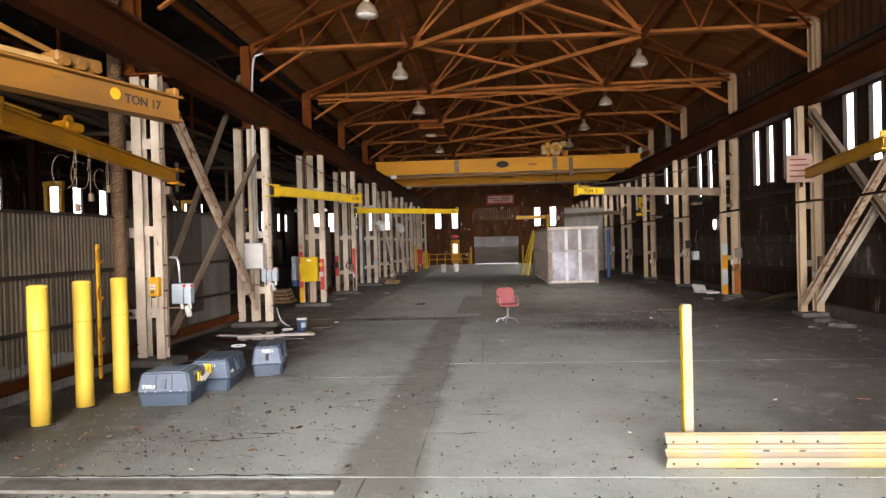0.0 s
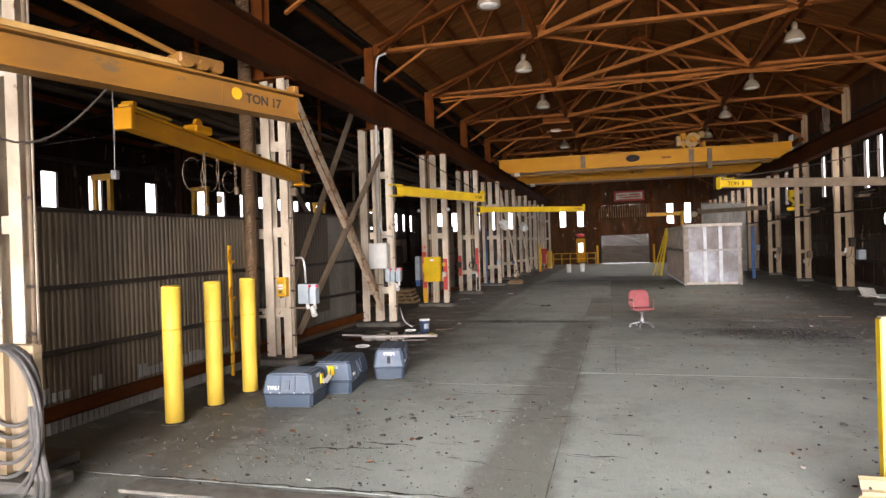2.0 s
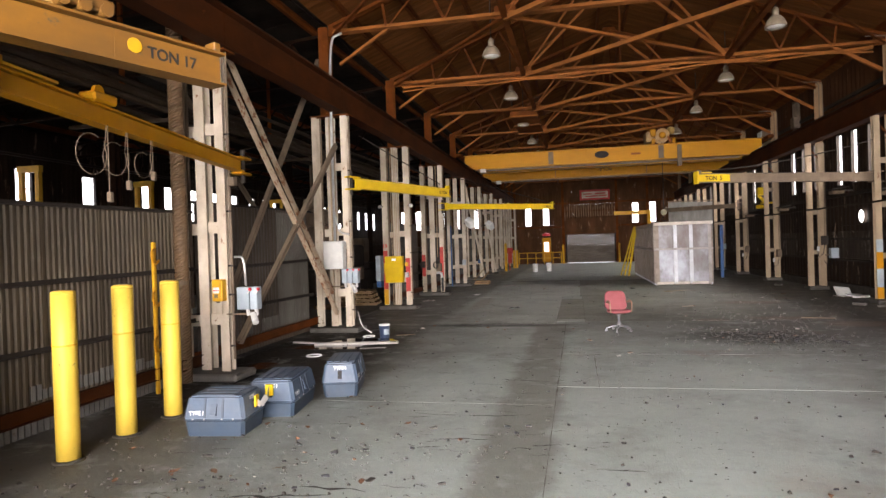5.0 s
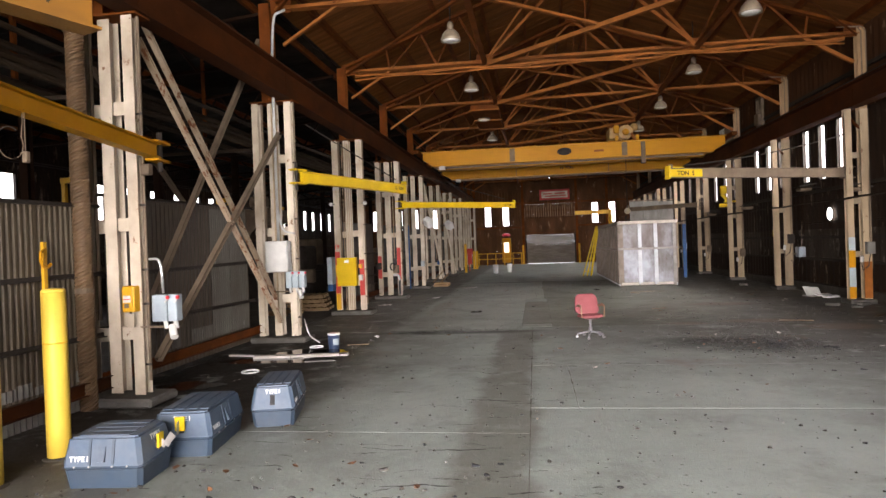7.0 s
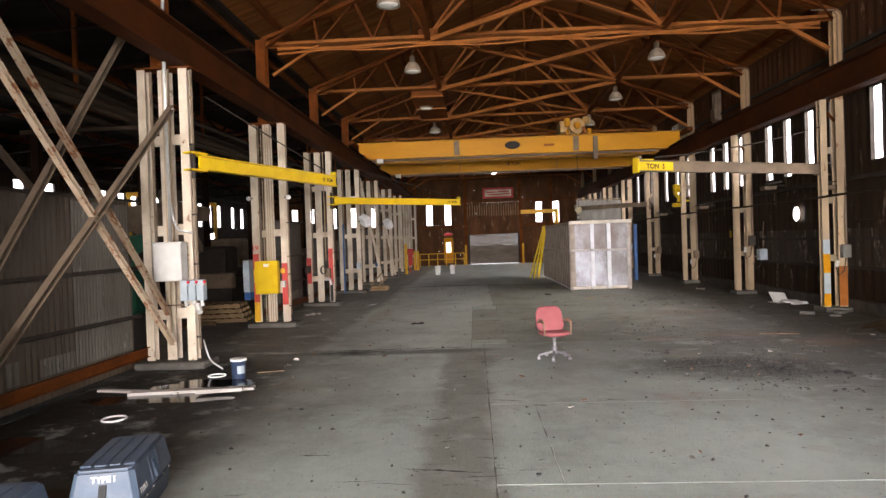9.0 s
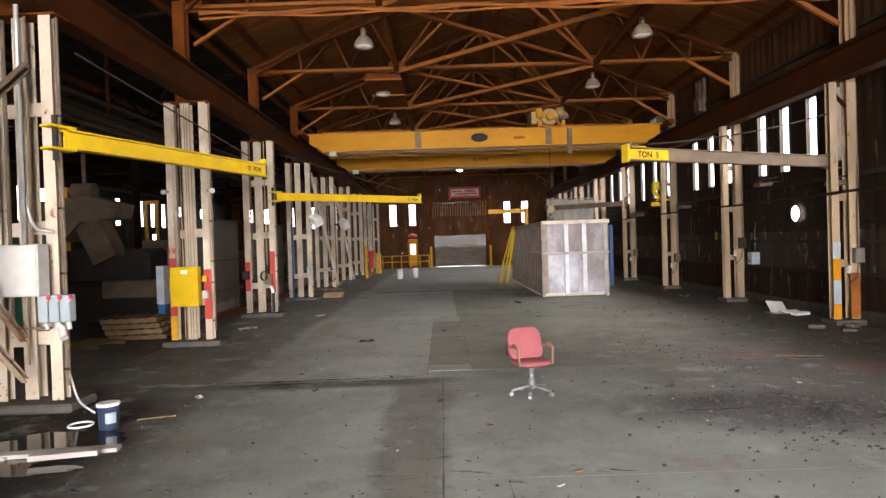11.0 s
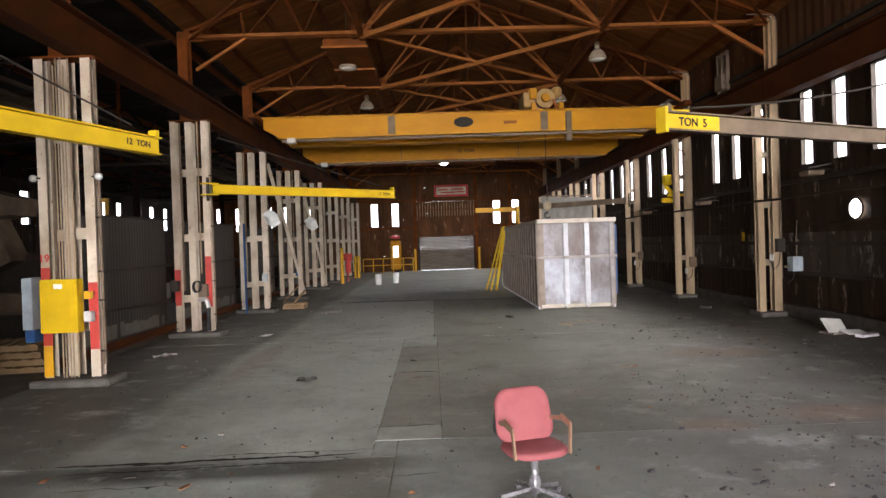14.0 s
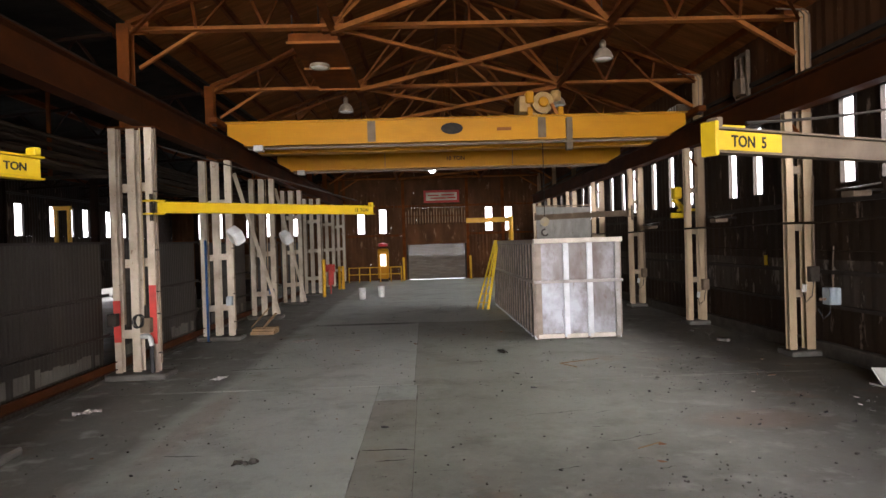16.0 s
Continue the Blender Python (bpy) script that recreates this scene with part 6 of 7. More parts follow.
def switch_bank(x, y, z, n, label):
    s = thing("switch_box", x, y, z, label, "switch box", "switch boxes on columns")
    for i in range(n):
        xx = i * 0.17
        box_ = part("case", mesh(box, xx - 0.075 - (0.1 if i == 0 and n == 2 else 0), xx + 0.075, -0.09, 0.09, -0.22, 0.2, 0.012), M["blue_grey"], s)
        part("handle", mesh(lambda b: [tube(b, [(xx + 0.06, -0.1, 0.08), (xx + 0.12, -0.13, 0.14)], 0.012, 8)]), M["grey_paint"], box_)
        part("knob", mesh(lambda b: lathe(b, [(0.01, -0.03), (0.03, -0.015), (0.032, 0.01), (0.015, 0.03)], 12, (xx + 0.125, -0.13, 0.16))), M["red_bright"], box_, "red knob", True)
        part("conduit_stub", mesh(tube, [(xx, 0, -0.22), (xx + 0.02, 0, -0.34)], 0.035, 10), M["grey_paint"], box_)
    part("socket", mesh(lambda b: tube(b, [(0.12 * n - 0.1, -0.05, -0.3), (0.12 * n, -0.16, -0.46)], 0.06, 12)), M["grey_paint"], s)
    part("bracket", mesh(box, -0.45, 0.05, 0.02, 0.05, -0.33, -0.3), M["grey_brown"], s)
    s.scale = (0.82, 0.82, 0.82)
    return s


switch_bank(XC + 0.53, COLS[2] - 0.22, 1.27, 2, "grey switch boxes with red knobs fixed to a column")
switch_bank(XC + 0.2, COLS[3] - 0.26, 1.34, 3, "three grey switch boxes with red knobs on a column")
gb = thing("electrical_cabinet", XC + 0.0, COLS[3] - 0.3, 1.5, "dirty pale grey steel cabinet fixed to a column", "cabinet")
part("body", mesh(box, -0.25, 0.23, -0.14, 0.1, 0, 0.65, 0.012), M["grey_paint"], gb)
part("door", mesh(box, -0.235, 0.215, -0.155, -0.142, 0.015, 0.635, 0.005), M["grey_paint"], gb)
yp = thing("panel_box", XC - 0.08, COLS[4] - 0.28, 0.85, "bright yellow steel panel box fixed to a column", "panel box")
part("body", mesh(box, -0.3, 0.27, -0.08, 0.1, 0, 0.82, 0.01), M["yellow_bright"], yp)
yd = part("door", mesh(box, -0.26, 0.23, -0.095, -0.082, 0.03, 0.78, 0.004), M["yellow_bright"], yp)
part("inner_door", mesh(box, -0.16, 0.16, -0.104, -0.097, 0.1, 0.62, 0.003), M["yellow_bright"], yd)
part("label_plate", mesh(box, -0.07, 0.06, -0.1, -0.0965, 0.68, 0.75), M["white_plain"], yd)
sb = thing("notice_box", XC - 0.62, COLS[4] - 0.05, 0.9, "grey-blue steel box on the aisle side of a column", "box")
part("body", mesh(box, -0.1, 0.06, -0.2, 0.2, 0.0, 0.8, 0.01), M["blue_grey"], sb)
part("blue_base", mesh(box, -0.1, 0.05, -0.15, 0.15, -0.2, -0.01, 0.01), M["blue"], sb)
letters("19", 0.17, M["red"], lcols[4], pose(-0.44, -0.078, 2.0, 90, 0, 0))
bb = thing("switch_box", 8.62, 25.0, 1.1, "pale blue-grey fuse box standing off a wall column", "switch box", "switch boxes on columns")
bb.scale = (0.75, 0.75, 0.85)
part("case", mesh(box, -0.16, 0.16, -0.16, 0.16, 0, 0.4, 0.015), M["blue_grey"], bb)
for i in range(4):
    part("fin", mesh(box, -0.14 + i * 0.085, -0.11 + i * 0.085, -0.18, -0.16, 0.03, 0.37), M["blue_grey"], bb)
part("arm", mesh(box, -0.35, -0.16, -0.02, 0.02, 0.1, 0.16), M["grey_brown"], bb)
part("conduit", mesh(tube, [(0.05, 0, 0.4), (0.05, 0, 0.9), (0.12, 0.05, 1.4)], 0.018, 8), M["grey_brown"], bb)
part("cable", mesh(tube, [(-0.05, -0.02, 0.0), (-0.1, -0.06, -0.2), (-0.3, -0.1, -0.32), (-0.42, -0.06, -0.1)], 0.014, 8), M["black"], bb)
for k, z, m in ((3, 1.15, "grey_brown"), (4, 1.3, "galv_pale"), (5, 1.55, "dark_steel"), (6, 1.0, "grey_brown"), (7, 1.1, "grey_brown"), (8, 1.2, "blue_grey")):
    fb = thing("switch_box", 8.45, COLS[k] - 0.17, z, "small dusty switch box with conduits on a wall column", "switch box", "switch boxes on columns")
    part("case", mesh(box, -0.09, 0.11, -0.07, 0.07, 0, 0.32, 0.012), M[m], fb)
    part("cover", mesh(box, -0.075, 0.095, -0.08, -0.071, 0.02, 0.3, 0.004), M[m], fb)
    part("conduit", mesh(tube, [(0.02, 0, 0.32), (0.02, 0, 1.1), (0.06, 0.02, 2.2)], 0.016, 8), M["grey_brown"], fb)
    part("cable", mesh(tube, [(0.0, -0.02, 0.0), (-0.06, -0.05, -0.3), (-0.2, -0.06, -0.42), (-0.24, -0.03, -0.2)], 0.012, 6), M["black"], fb)
    part("socket", mesh(lambda b: tube(b, [(-0.22, -0.03, -0.2), (-0.22, -0.06, -0.05)], 0.045, 10)), M["grey_paint"], fb)
# red-bottomed column's gauge and small fittings
for k, dx, z, nm, m, size in ((5, 0.2, 0.95, "relay_box", "grey_brown", (0.1, 0.08, 0.3)), (5, -0.46, 1.1, "relay_box", "dark_steel", (0.09, 0.08, 0.25)), (4, 0.28, 1.0, "relay_box", "grey_paint", (0.06, 0.06, 0.16)), (4, 0.28, 1.35, "relay_box", "yellow", (0.05, 0.05, 0.12)), (6, 0.3, 1.0, "relay_box", "blue_grey", (0.08, 0.08, 0.25)), (7, 0.25, 0.9, "relay_box", "blue", (0.08, 0.08, 0.2)), (2, 0.33, 3.0, "relay_box", "grey_brown", (0.06, 0.05, 0.14))):
    rb = thing(nm, XC + dx, COLS[k] - 0.2, z, "small steel relay box fixed to a column", "box", "small boxes on columns")
    part("case", mesh(box, -size[0], size[0], -size[1], size[1], 0, size[2], 0.01), M[m], rb)
    part("cover", mesh(box, -size[0] * 0.8, size[0] * 0.8, -size[1] - 0.008, -size[1] - 0.001, 0.02, size[2] - 0.02), M[m], rb)
cl = thing("hose_coil", XC + 0.1, COLS[5] - 0.22, 1.2, "small dark cable coil hung on a column", "coil")
part("coil", mesh(tube, [(0.09 * math.cos(a * 0.4), -0.02 - 0.004 * a, 0.13 * math.sin(a * 0.4)) for a in range(48)], 0.012, 6), M["black"], cl)
ws = thing("pipe_elbow", XC + 0.28, COLS[5] - 0.28, 0.78, "galvanised pipe elbow at the foot of a column", "pipe")
part("elbow", mesh(tube, elbow((-0.16, 0, 0.1), (0.02, -0.02, 0.12), (0.06, -0.02, -0.08)), 0.05, 12), M["conduit"], ws)
part("hose", mesh(tube, [(0.06, -0.02, -0.08), (0.05, -0.02, -0.3), (0.06, -0.02, -0.62)], 0.045, 10), M["black"], ws)

# conduits
for label, pts, r, m in (
    ("bright conduit rising past the runway girder", elbow((XC + 0.02, COLS[3] - 0.35, 2.15), (XC + 0.02, COLS[3] - 0.35, 6.85), (XC + 0.35, COLS[3] - 0.35, 6.95)), 0.028, "conduit"),
    ("bright bent conduit above the switch boxes", elbow((XC + 0.32, COLS[2] - 0.2, 1.9), (XC + 0.48, COLS[2] - 0.2, 1.9), (XC + 0.5, COLS[2] - 0.2, 1.45)), 0.018, "conduit"),
    ("bent grey conduit on a column", elbow((XC + 0.0, COLS[3] - 0.3, 2.9), (XC + 0.1, COLS[3] - 0.32, 2.35), (XC + 0.36, COLS[3] - 0.3, 2.3)), 0.02, "conduit"),
    ("grey conduit along a column foot", elbow((XC + 0.5, COLS[3] - 0.3, 0.5), (XC + 0.6, COLS[3] - 0.33, 0.15), (XC + 0.85, COLS[3] - 0.4, 0.02)), 0.014, "conduit"),
):
    tagged(part("conduit", mesh(tube, pts, r, 10), M[m], smooth=True), label, "conduit", "conduits on columns")
bm = bmesh.new()
for i in range(5):
    tube(bm, [(XC - 0.2 + i * 0.058, COLS[4] - 0.1 - 0.02 * (i % 2), 0.12), (XC - 0.2 + i * 0.058, COLS[4] - 0.1 - 0.02 * (i % 2), 5.0 + 0.1 * (i % 3))], 0.011, 8)
tagged(part("conduit", bm, M["white_darker"]), "bundle of thin painted conduits running up a column", "conduit", "conduits on columns")
for k, x, z0 in ((2, 0.1, 1.3), (3, -0.14, 0.6), (3, -0.04, 1.9), (5, 0.14, 1.5), (6, -0.28, 1.0), (7, 0.12, 1.2), (8, 0.1, 0.8)):
    tagged(part("conduit", mesh(tube, [(XC + x, COLS[k] - 0.11, z0), (XC + x, COLS[k] - 0.1, 5.1)], 0.018, 8), M["white_darker"]), "thin painted conduit running up a column", "conduit", "conduits on columns")

bq = thing("blue_pipe", XC - 0.26, COLS[6] - 0.4, 0, "tall thin blue painted pipe beside a column", "pipe")
part("pipe", mesh(tube, [(0, 0, 0), (0, 0, 2.85)], 0.035, 10), M["blue"], bq, smooth=True)
part("foot_plate", mesh(box, -0.08, 0.08, -0.08, 0.08, 0.0, 0.015), M["dark_steel"], bq)

# duct beside the first column
dc = thing("spiral_duct", XC - 0.4, COLS[2] - 0.5, 0, "brown spiral-wrapped hose duct rising beside a column", "duct")
part("duct", mesh(tube, [(0, 0, 0.0), (0.01, 0, 2.0), (0, 0.0, 4.0), (0, 0, 6.9)], 0.1, 14), M["duct"], dc, smooth=True)
for k in range(7):
    part("spiral_strand", mesh(tube, [(0.1 * math.cos(a + k * math.tau / 7), 0.1 * math.sin(a + k * math.tau / 7), a * 0.052) for a in [i * 0.42 for i in range(312)]], 0.015, 6), M["duct"], dc)
for z in (1.5, 3.5):
    part("clamp", mesh(lathe, [(0.118, 0), (0.118, 0.06)], 18, (0, 0, z)), M["grey_brown"], dc)

# hoses on the near column
hs = thing("hose_rack", -4.8, 4.35, 0, "coiled grey hoses hung on a white steel rack", "hose")
part("rack", mesh(lambda b: [box(b, -0.32, 0.14, -0.1, 0.0, 1.2, 1.27, 0.008), box(b, -0.3, -0.22, -0.08, 0.0, 0.08, 1.2), box(b, 0.05, 0.13, -0.08, 0.0, 0.08, 1.2)]), M["white_darker"], hs)
part("back_plate", mesh(box, -0.22, 0.05, -0.02, -0.005, 0.12, 1.18), M["white_dirty"], hs)
part("base", mesh(box, -0.42, 0.3, -0.24, 0.15, 0, 0.1, 0.02), M["concrete"], hs)
for i in range(7):
    r_ = 0.34 + 0.022 * i
    part("hose", mesh(tube, [(-0.1 + r_ * math.cos(radians(a)) * (0.95 + 0.03 * (i % 3)), -0.12 - 0.022 * i, 1.27 - r_ * (1.05 + 0.07 * i) + r_ * (1.05 + 0.07 * i) * math.sin(radians(a))) for a in range(0, 361, 12)], 0.017, 8, False), M["hose"], hs)
for i in range(3):
    part("hose_end", mesh(tube, [(0.16 + 0.04 * i, -0.16, 0.75), (0.2 + 0.045 * i, -0.18, 0.4), (0.3 + 0.06 * i, -0.24, 0.14), (0.4 + 0.06 * i, -0.34, 0.03)], 0.022, 8), M["hose"], hs)

# lamps on columns
for x, y, z, m in ((XC + 0.46, COLS[4] - 0.12, 3.25, "white_plain"), (XC - 0.56, COLS[4] - 0.1, 3.25, "grey_paint")):
    gl = thing("globe_lamp", x, y, z, "round white lamp fixed to a column", "lamp", "round lamps on columns")
    part("globe", mesh(lathe, [(0.02, -0.08), (0.06, -0.065), (0.085, -0.02), (0.085, 0.02), (0.06, 0.06), (0.02, 0.075)], 16), M[m], gl, smooth=True)
    gl.scale = (0.72, 0.72, 0.72)
    part("bracket", mesh(box, -0.14 if x > XC else 0.04, -0.04 if x > XC else 0.14, -0.02, 0.02, -0.02, 0.02), M["dark_steel"], gl)


def flood(x, y, z, rz, label="tilted white square floodlight on a bracket"):
    f = thing("floodlight", x, y, z, label, "floodlight", "square floodlights", rz=rz)
    f.matrix_world = pose(x, y, z, 35, 25, rz)
    part("housing", mesh(box, -0.2, 0.2, -0.14, 0.14, -0.2, 0.2, 0.03), M["white_plain"], f)
    part("face", mesh(box, -0.18, 0.18, -0.16, -0.142, -0.18, 0.18, 0.01), M["lamp_glass"], f)
    part("arm", mesh(extrude, (0, 0.1, 0), f.matrix_world.inverted() @ Vector((XC + 0.35, y + 0.75, z)), rect(0.05, 0.05)), M["dark_steel"], f)
    return f


flood(XC + 0.75, COLS[6] - 0.9, 2.95, -40)
flood(XC + 0.95, COLS[7] - 0.7, 2.95, -40)
for y, z in ((20.8, 3.1), (23.9, 3.35), (29.3, 3.05), (34.4, 3.0)):
    ff = thing("wall_floodlight", 8.35, y, z, "dark hooded floodlight bracketed to the east wall", "floodlight", "hooded floodlights on the wall")
    part("hood", mesh(extrude, (-0.3, -0.2, 0), (0.2, -0.2, 0.08), rect(0.5, 0.03)), M["dark_steel"], ff)
    part("lamp_body", mesh(box, -0.25, 0.1, -0.38, -0.02, -0.14, -0.03, 0.02), M["grey_brown"], ff)
    part("arm", mesh(box, 0.1, 0.4, -0.23, -0.17, -0.05, 0.0), M["dark_steel"], ff)

# round window in the east wall and small wall fittings
rw = thing("round_opening", XR - 0.05, 22.93, 2.455, "round wall vent glowing with daylight", "vent")
part("disc", mesh(lambda b: tube(b, [(-0.02, 0, 0), (-0.012, 0, 0)], 0.2, 28)), glow_mat("daylight_through_vent", (1.0, 0.97, 0.88), 4.0), rw)
part("rim", mesh(lambda b: tube(b, arc((-0.02, 0, 0), 0.21, 0, 360, 28, "yz"), 0.02, 6, False)), M["dark_steel"], rw)
for x, z, r in ((7.95, 2.78, 0.028), (8.64, 2.2, 0.014)):
    tagged(part("wall_pipe", mesh(tube, [(x, 10.5 + i, z + 0.015 * math.sin(i * 1.7)) for i in range(46)], r, 6), M["pipe_brown"]), "dark pipe along the east columns", "pipe", "pipes along the east wall")
hc = thing("chain_hoist", 8.0, 31.2, 3.2, "yellow chain hoist hanging beside a column", "hoist")
part("body", mesh(box, -0.14, 0.12, -0.12, 0.12, 0.5, 0.85, 0.04), M["yellow_bright"], hc)
part("arm", mesh(extrude, (-0.1, 0, 0.5), (0.25, 0, 0.1), rect(0.12, 0.12)), M["yellow_bright"], hc)
part("hook_block", mesh(box, -0.2, 0.25, -0.08, 0.08, -0.08, 0.08, 0.03), M["yellow_bright"], hc)
part("chain", mesh(tube, [(0, 0, 0.85), (0.12, 0, 1.97)], 0.012, 6), M["dark_steel"], hc)
part("wall_bracket", mesh(box, 0.0, 0.75, -0.04, 0.04, 0.12, 0.2, 0.01), M["yellow_bright"], hc)
tg = thing("warning_tag", 8.7, 27.6, 1.95, "yellow tag hung on the wall", "tag")
part("tag", mesh(box, -0.01, 0.01, -0.06, 0.06, -0.14, 0.1), M["yellow_bright"], tg)
nb = thing("notice_board", 8.0, 15.0, 3.55, "pale pinkish notice board fixed to a wall column", "board")
part("board", mesh(box, -0.55, 0.05, -0.35, -0.32, -0.32, 0.32), M["pink_board"], nb)
for i in range(4):
    part("text_bar", mesh(box, -0.48, -0.1 + 0.05 * (i % 2), -0.354, -0.351, 0.2 - i * 0.13, 0.23 - i * 0.13), M["rust"], nb)

wr = thing("switch_rack", 8.62, 28.35, 6.0, "pale open steel switch rack high on the wall", "rack", kind="")
for dy in (-0.28, 0.0, 0.28):
    part("upright", mesh(box, -0.05, 0.05, dy - 0.03, dy + 0.03, 0.0, 1.2), M["grey_brown"], wr)
for z in (0.04, 1.14):
    part("crossbar", mesh(box, -0.045, 0.045, -0.31, 0.31, z - 0.04, z + 0.04), M["grey_brown"], wr)
part("switch_case", mesh(box, -0.16, 0.04, -0.22, 0.2, 0.12, 0.55, 0.02), M["grey_brown"], wr)

# ---- loose things by the east wall ----
wb = thing("cardboard_box", 8.1, 22.45, 0, "crushed white carton lying open on the floor", "carton")
wb.scale = (0.66, 0.66, 0.66)
part("carton", mesh(box, -0.4, 0.4, -0.02, 0.02, 0.0, 0.5, 0.008), M["grey_paint"], wb, "grey upright side of a crushed carton").matrix_basis = pose(-0.15, 0.1, 0.03, -38, 6, 18)
part("carton", mesh(box, -0.38, 0.38, -0.25, 0.25, 0.0, 0.06, 0.01), M["crate_dull"], wb).matrix_basis = pose(-0.1, 0.32, 0.0, 0, 0, 18)
part("flap", mesh(box, -0.42, 0.42, -0.16, 0.16, 0.0, 0.03, 0.006), M["white_plain"], wb, "white folded flap").matrix_basis = pose(0.12, -0.18, 0.08, 14, 3, 20)
part("flap", mesh(box, -0.36, 0.36, -0.12, 0.12, 0.0, 0.09, 0.008), M["white_plain"], wb, "white folded flap").matrix_basis = pose(0.3, -0.48, 0.0, 4, 0, 22)
cs = thing("sheet_pile", 8.0, 17.3, 0, "crumpled ribbed grey sheets dumped against the wall", "sheet pile")
for i, (rx, ry, rz, dx, dy) in enumerate(((-14, -8, 20, 0, 0), (-9, -18, 5, -0.1, -0.6))):
    o = part("ribbed_sheet", mesh(corrugated, (-0.7, 0), (0.7, 0), -0.9, 0.9, 0.09, 0.014, 0.003, 0.05), M["galv"], cs)
    o.matrix_basis = pose(dx, dy, 0.22 + 0.05 * i, 90 + rx, ry, rz)
for i in range(14):
    x, y = rnd.uniform(7.3, 8.3), rnd.choice((rnd.uniform(19.3, 20.0), rnd.uniform(27.5, 30), rnd.uniform(12.5, 15)))
    bm = mesh(box, -0.12, 0.12, -0.06, 0.06, 0, 0.06, 0.015)
    o = tagged(part("rubble_block", bm, M["concrete"]), "broken concrete block on the floor", "rubble", "broken blocks")
    o.matrix_world = pose(x, y, 0.0, 0, 0, rnd.uniform(0, 180))
    o.scale = (rnd.uniform(0.5, 1.6),) * 3

# ---- far bays ----
rp = thing("steel_screen", 5.4, 40.5, 0, "tall pale grey-green steel panels standing upright", "panel")
for i in range(3):
    part("panel", mesh(box, i * 0.82, i * 0.82 + 0.81, 0, 0.06, 0, 4.05 - 0.02 * i), M["galv_pale"], rp)
part("top_rail", mesh(box, -0.02, 2.48, -0.02, 0.08, 4.06, 4.12), M["grey_brown"], rp)
bp = thing("blue_post", 6.75, 33.2, 0, "tall blue painted steel post", "post")
part("post", mesh(box, -0.07, 0.07, -0.07, 0.07, 0, 2.5, 0.01), M["blue"], bp)

door = thing("door_1", 1.2, YF - 0.12, 0, "closed ribbed steel roller door under a dark hood", "door", kind="structure")
for i in range(23):
    z = 0.1 + i * 0.11
    part("slat", mesh(extrude, (-2.02, 0, z), (2.02, 0, z), [(-0.02, -0.054), (0.0, -0.054), (0.03, -0.02), (0.03, 0.02), (0.0, 0.054), (-0.02, 0.054)]), M["door_sheet"], door)
part("hood", mesh(box, -2.15, 2.15, -0.45, 0.1, 2.5, 3.98, 0.03), M["wall_rust"], door)
for s in (-1, 1):
    part("guide", mesh(box, s * 2.08 - 0.06, s * 2.08 + 0.06, -0.06, 0.1, 0, 2.5), M["dark_steel"], door)
gap = tagged(part("door_gap", mesh(box, -0.75, 3.15, YF - 0.1, YF - 0.08, 0.012, 0.032), glow_mat("daylight_under_door", (0.9, 0.95, 1.0), 1.6)), "bright daylight strip under the roller door", "gap", kind="structure")
sg = thing("wall_sign", 1.65, YF - 0.2, 5.9, "red framed wall sign with white faded lettering bars", "sign")
part("board", mesh(box, -1.27, 1.27, -0.02, 0.02, -0.44, 0.44), M["red"], sg)
part("face", mesh(box, -1.1, 1.1, -0.026, -0.021, -0.28, 0.28), M["white"], sg)
for x in (-0.9, 0.9):
    part("bracket", mesh(box, x - 0.04, x + 0.04, 0.021, 0.2, -0.04, 0.04), M["dark_steel"], sg)
for i, (x0, x1, z) in enumerate(((-0.95, -0.2, 0.08), (0.0, 0.9, 0.1), (-0.8, 0.3, -0.12), (0.4, 1.0, -0.1))):
    part("text_bar", mesh(box, x0, x1, -0.032, -0.027, z - 0.05, z + 0.05), M["red"], sg)
for x in (-1.15, 3.55):
    p = thing("door_post", x, YF - 0.9, 0, "yellow steel guard post beside the roller door", "post", "posts at the roller door")
    part("post", mesh(lathe, [(0.08, 0), (0.08, 1.6), (0.05, 1.64)], 16), M["yellow"], p)
rl = thing("pipe_railing", -4.9, 55.9, 0, "yellow painted pipe railing before the end wall", "railing")
for i in range(6):
    part("post", mesh(tube, [(0.72 * i, 0, 0), (0.72 * i, 0, 1.05)], 0.035, 10), M["yellow"], rl)
for z in (0.55, 1.02):
    part("rail", mesh(tube, [(0, 0, z), (3.6, 0, z)], 0.03, 10), M["yellow"], rl)
ym = thing("yellow_machine", -2.55, 56.4, 0, "yellow machine cabinet with a white panel and red beacon", "machine")
part("body", mesh(box, -0.38, 0.38, -0.3, 0.3, 0.2, 2.3, 0.12, 3), M["orange"], ym)
# emission stands in for sunlight striking the white panel
part("white_panel", mesh(box, -0.18, 0.2, -0.32, -0.305, 1.1, 1.9), glow_mat("sunlit_panel_glow", (1.0, 0.9, 0.7), 1.6), ym, "white panel, sunlight on it put in as glow")
part("base", mesh(box, -0.34, 0.34, -0.26, 0.26, 0.0, 0.2), M["dark_steel"], ym)
part("beacon", mesh(lathe, [(0.3, 2.45), (0.34, 2.5), (0.34, 2.62), (0.1, 2.72)], 16), M["red_bright"], ym, "red domed beacon")
for x, y in ((-2.68, 42.6), (-1.84, 43.5)):
    b = thing("white_pail", x, y, 0, "white plastic pail standing on the floor", "pail", "two white pails")
    part("body", mesh(lathe, [(0.13, 0), (0.145, 0.02), (0.165, 0.52), (0.175, 0.54), (0.14, 0.55)], 20), M["white_plain"], b, smooth=True)
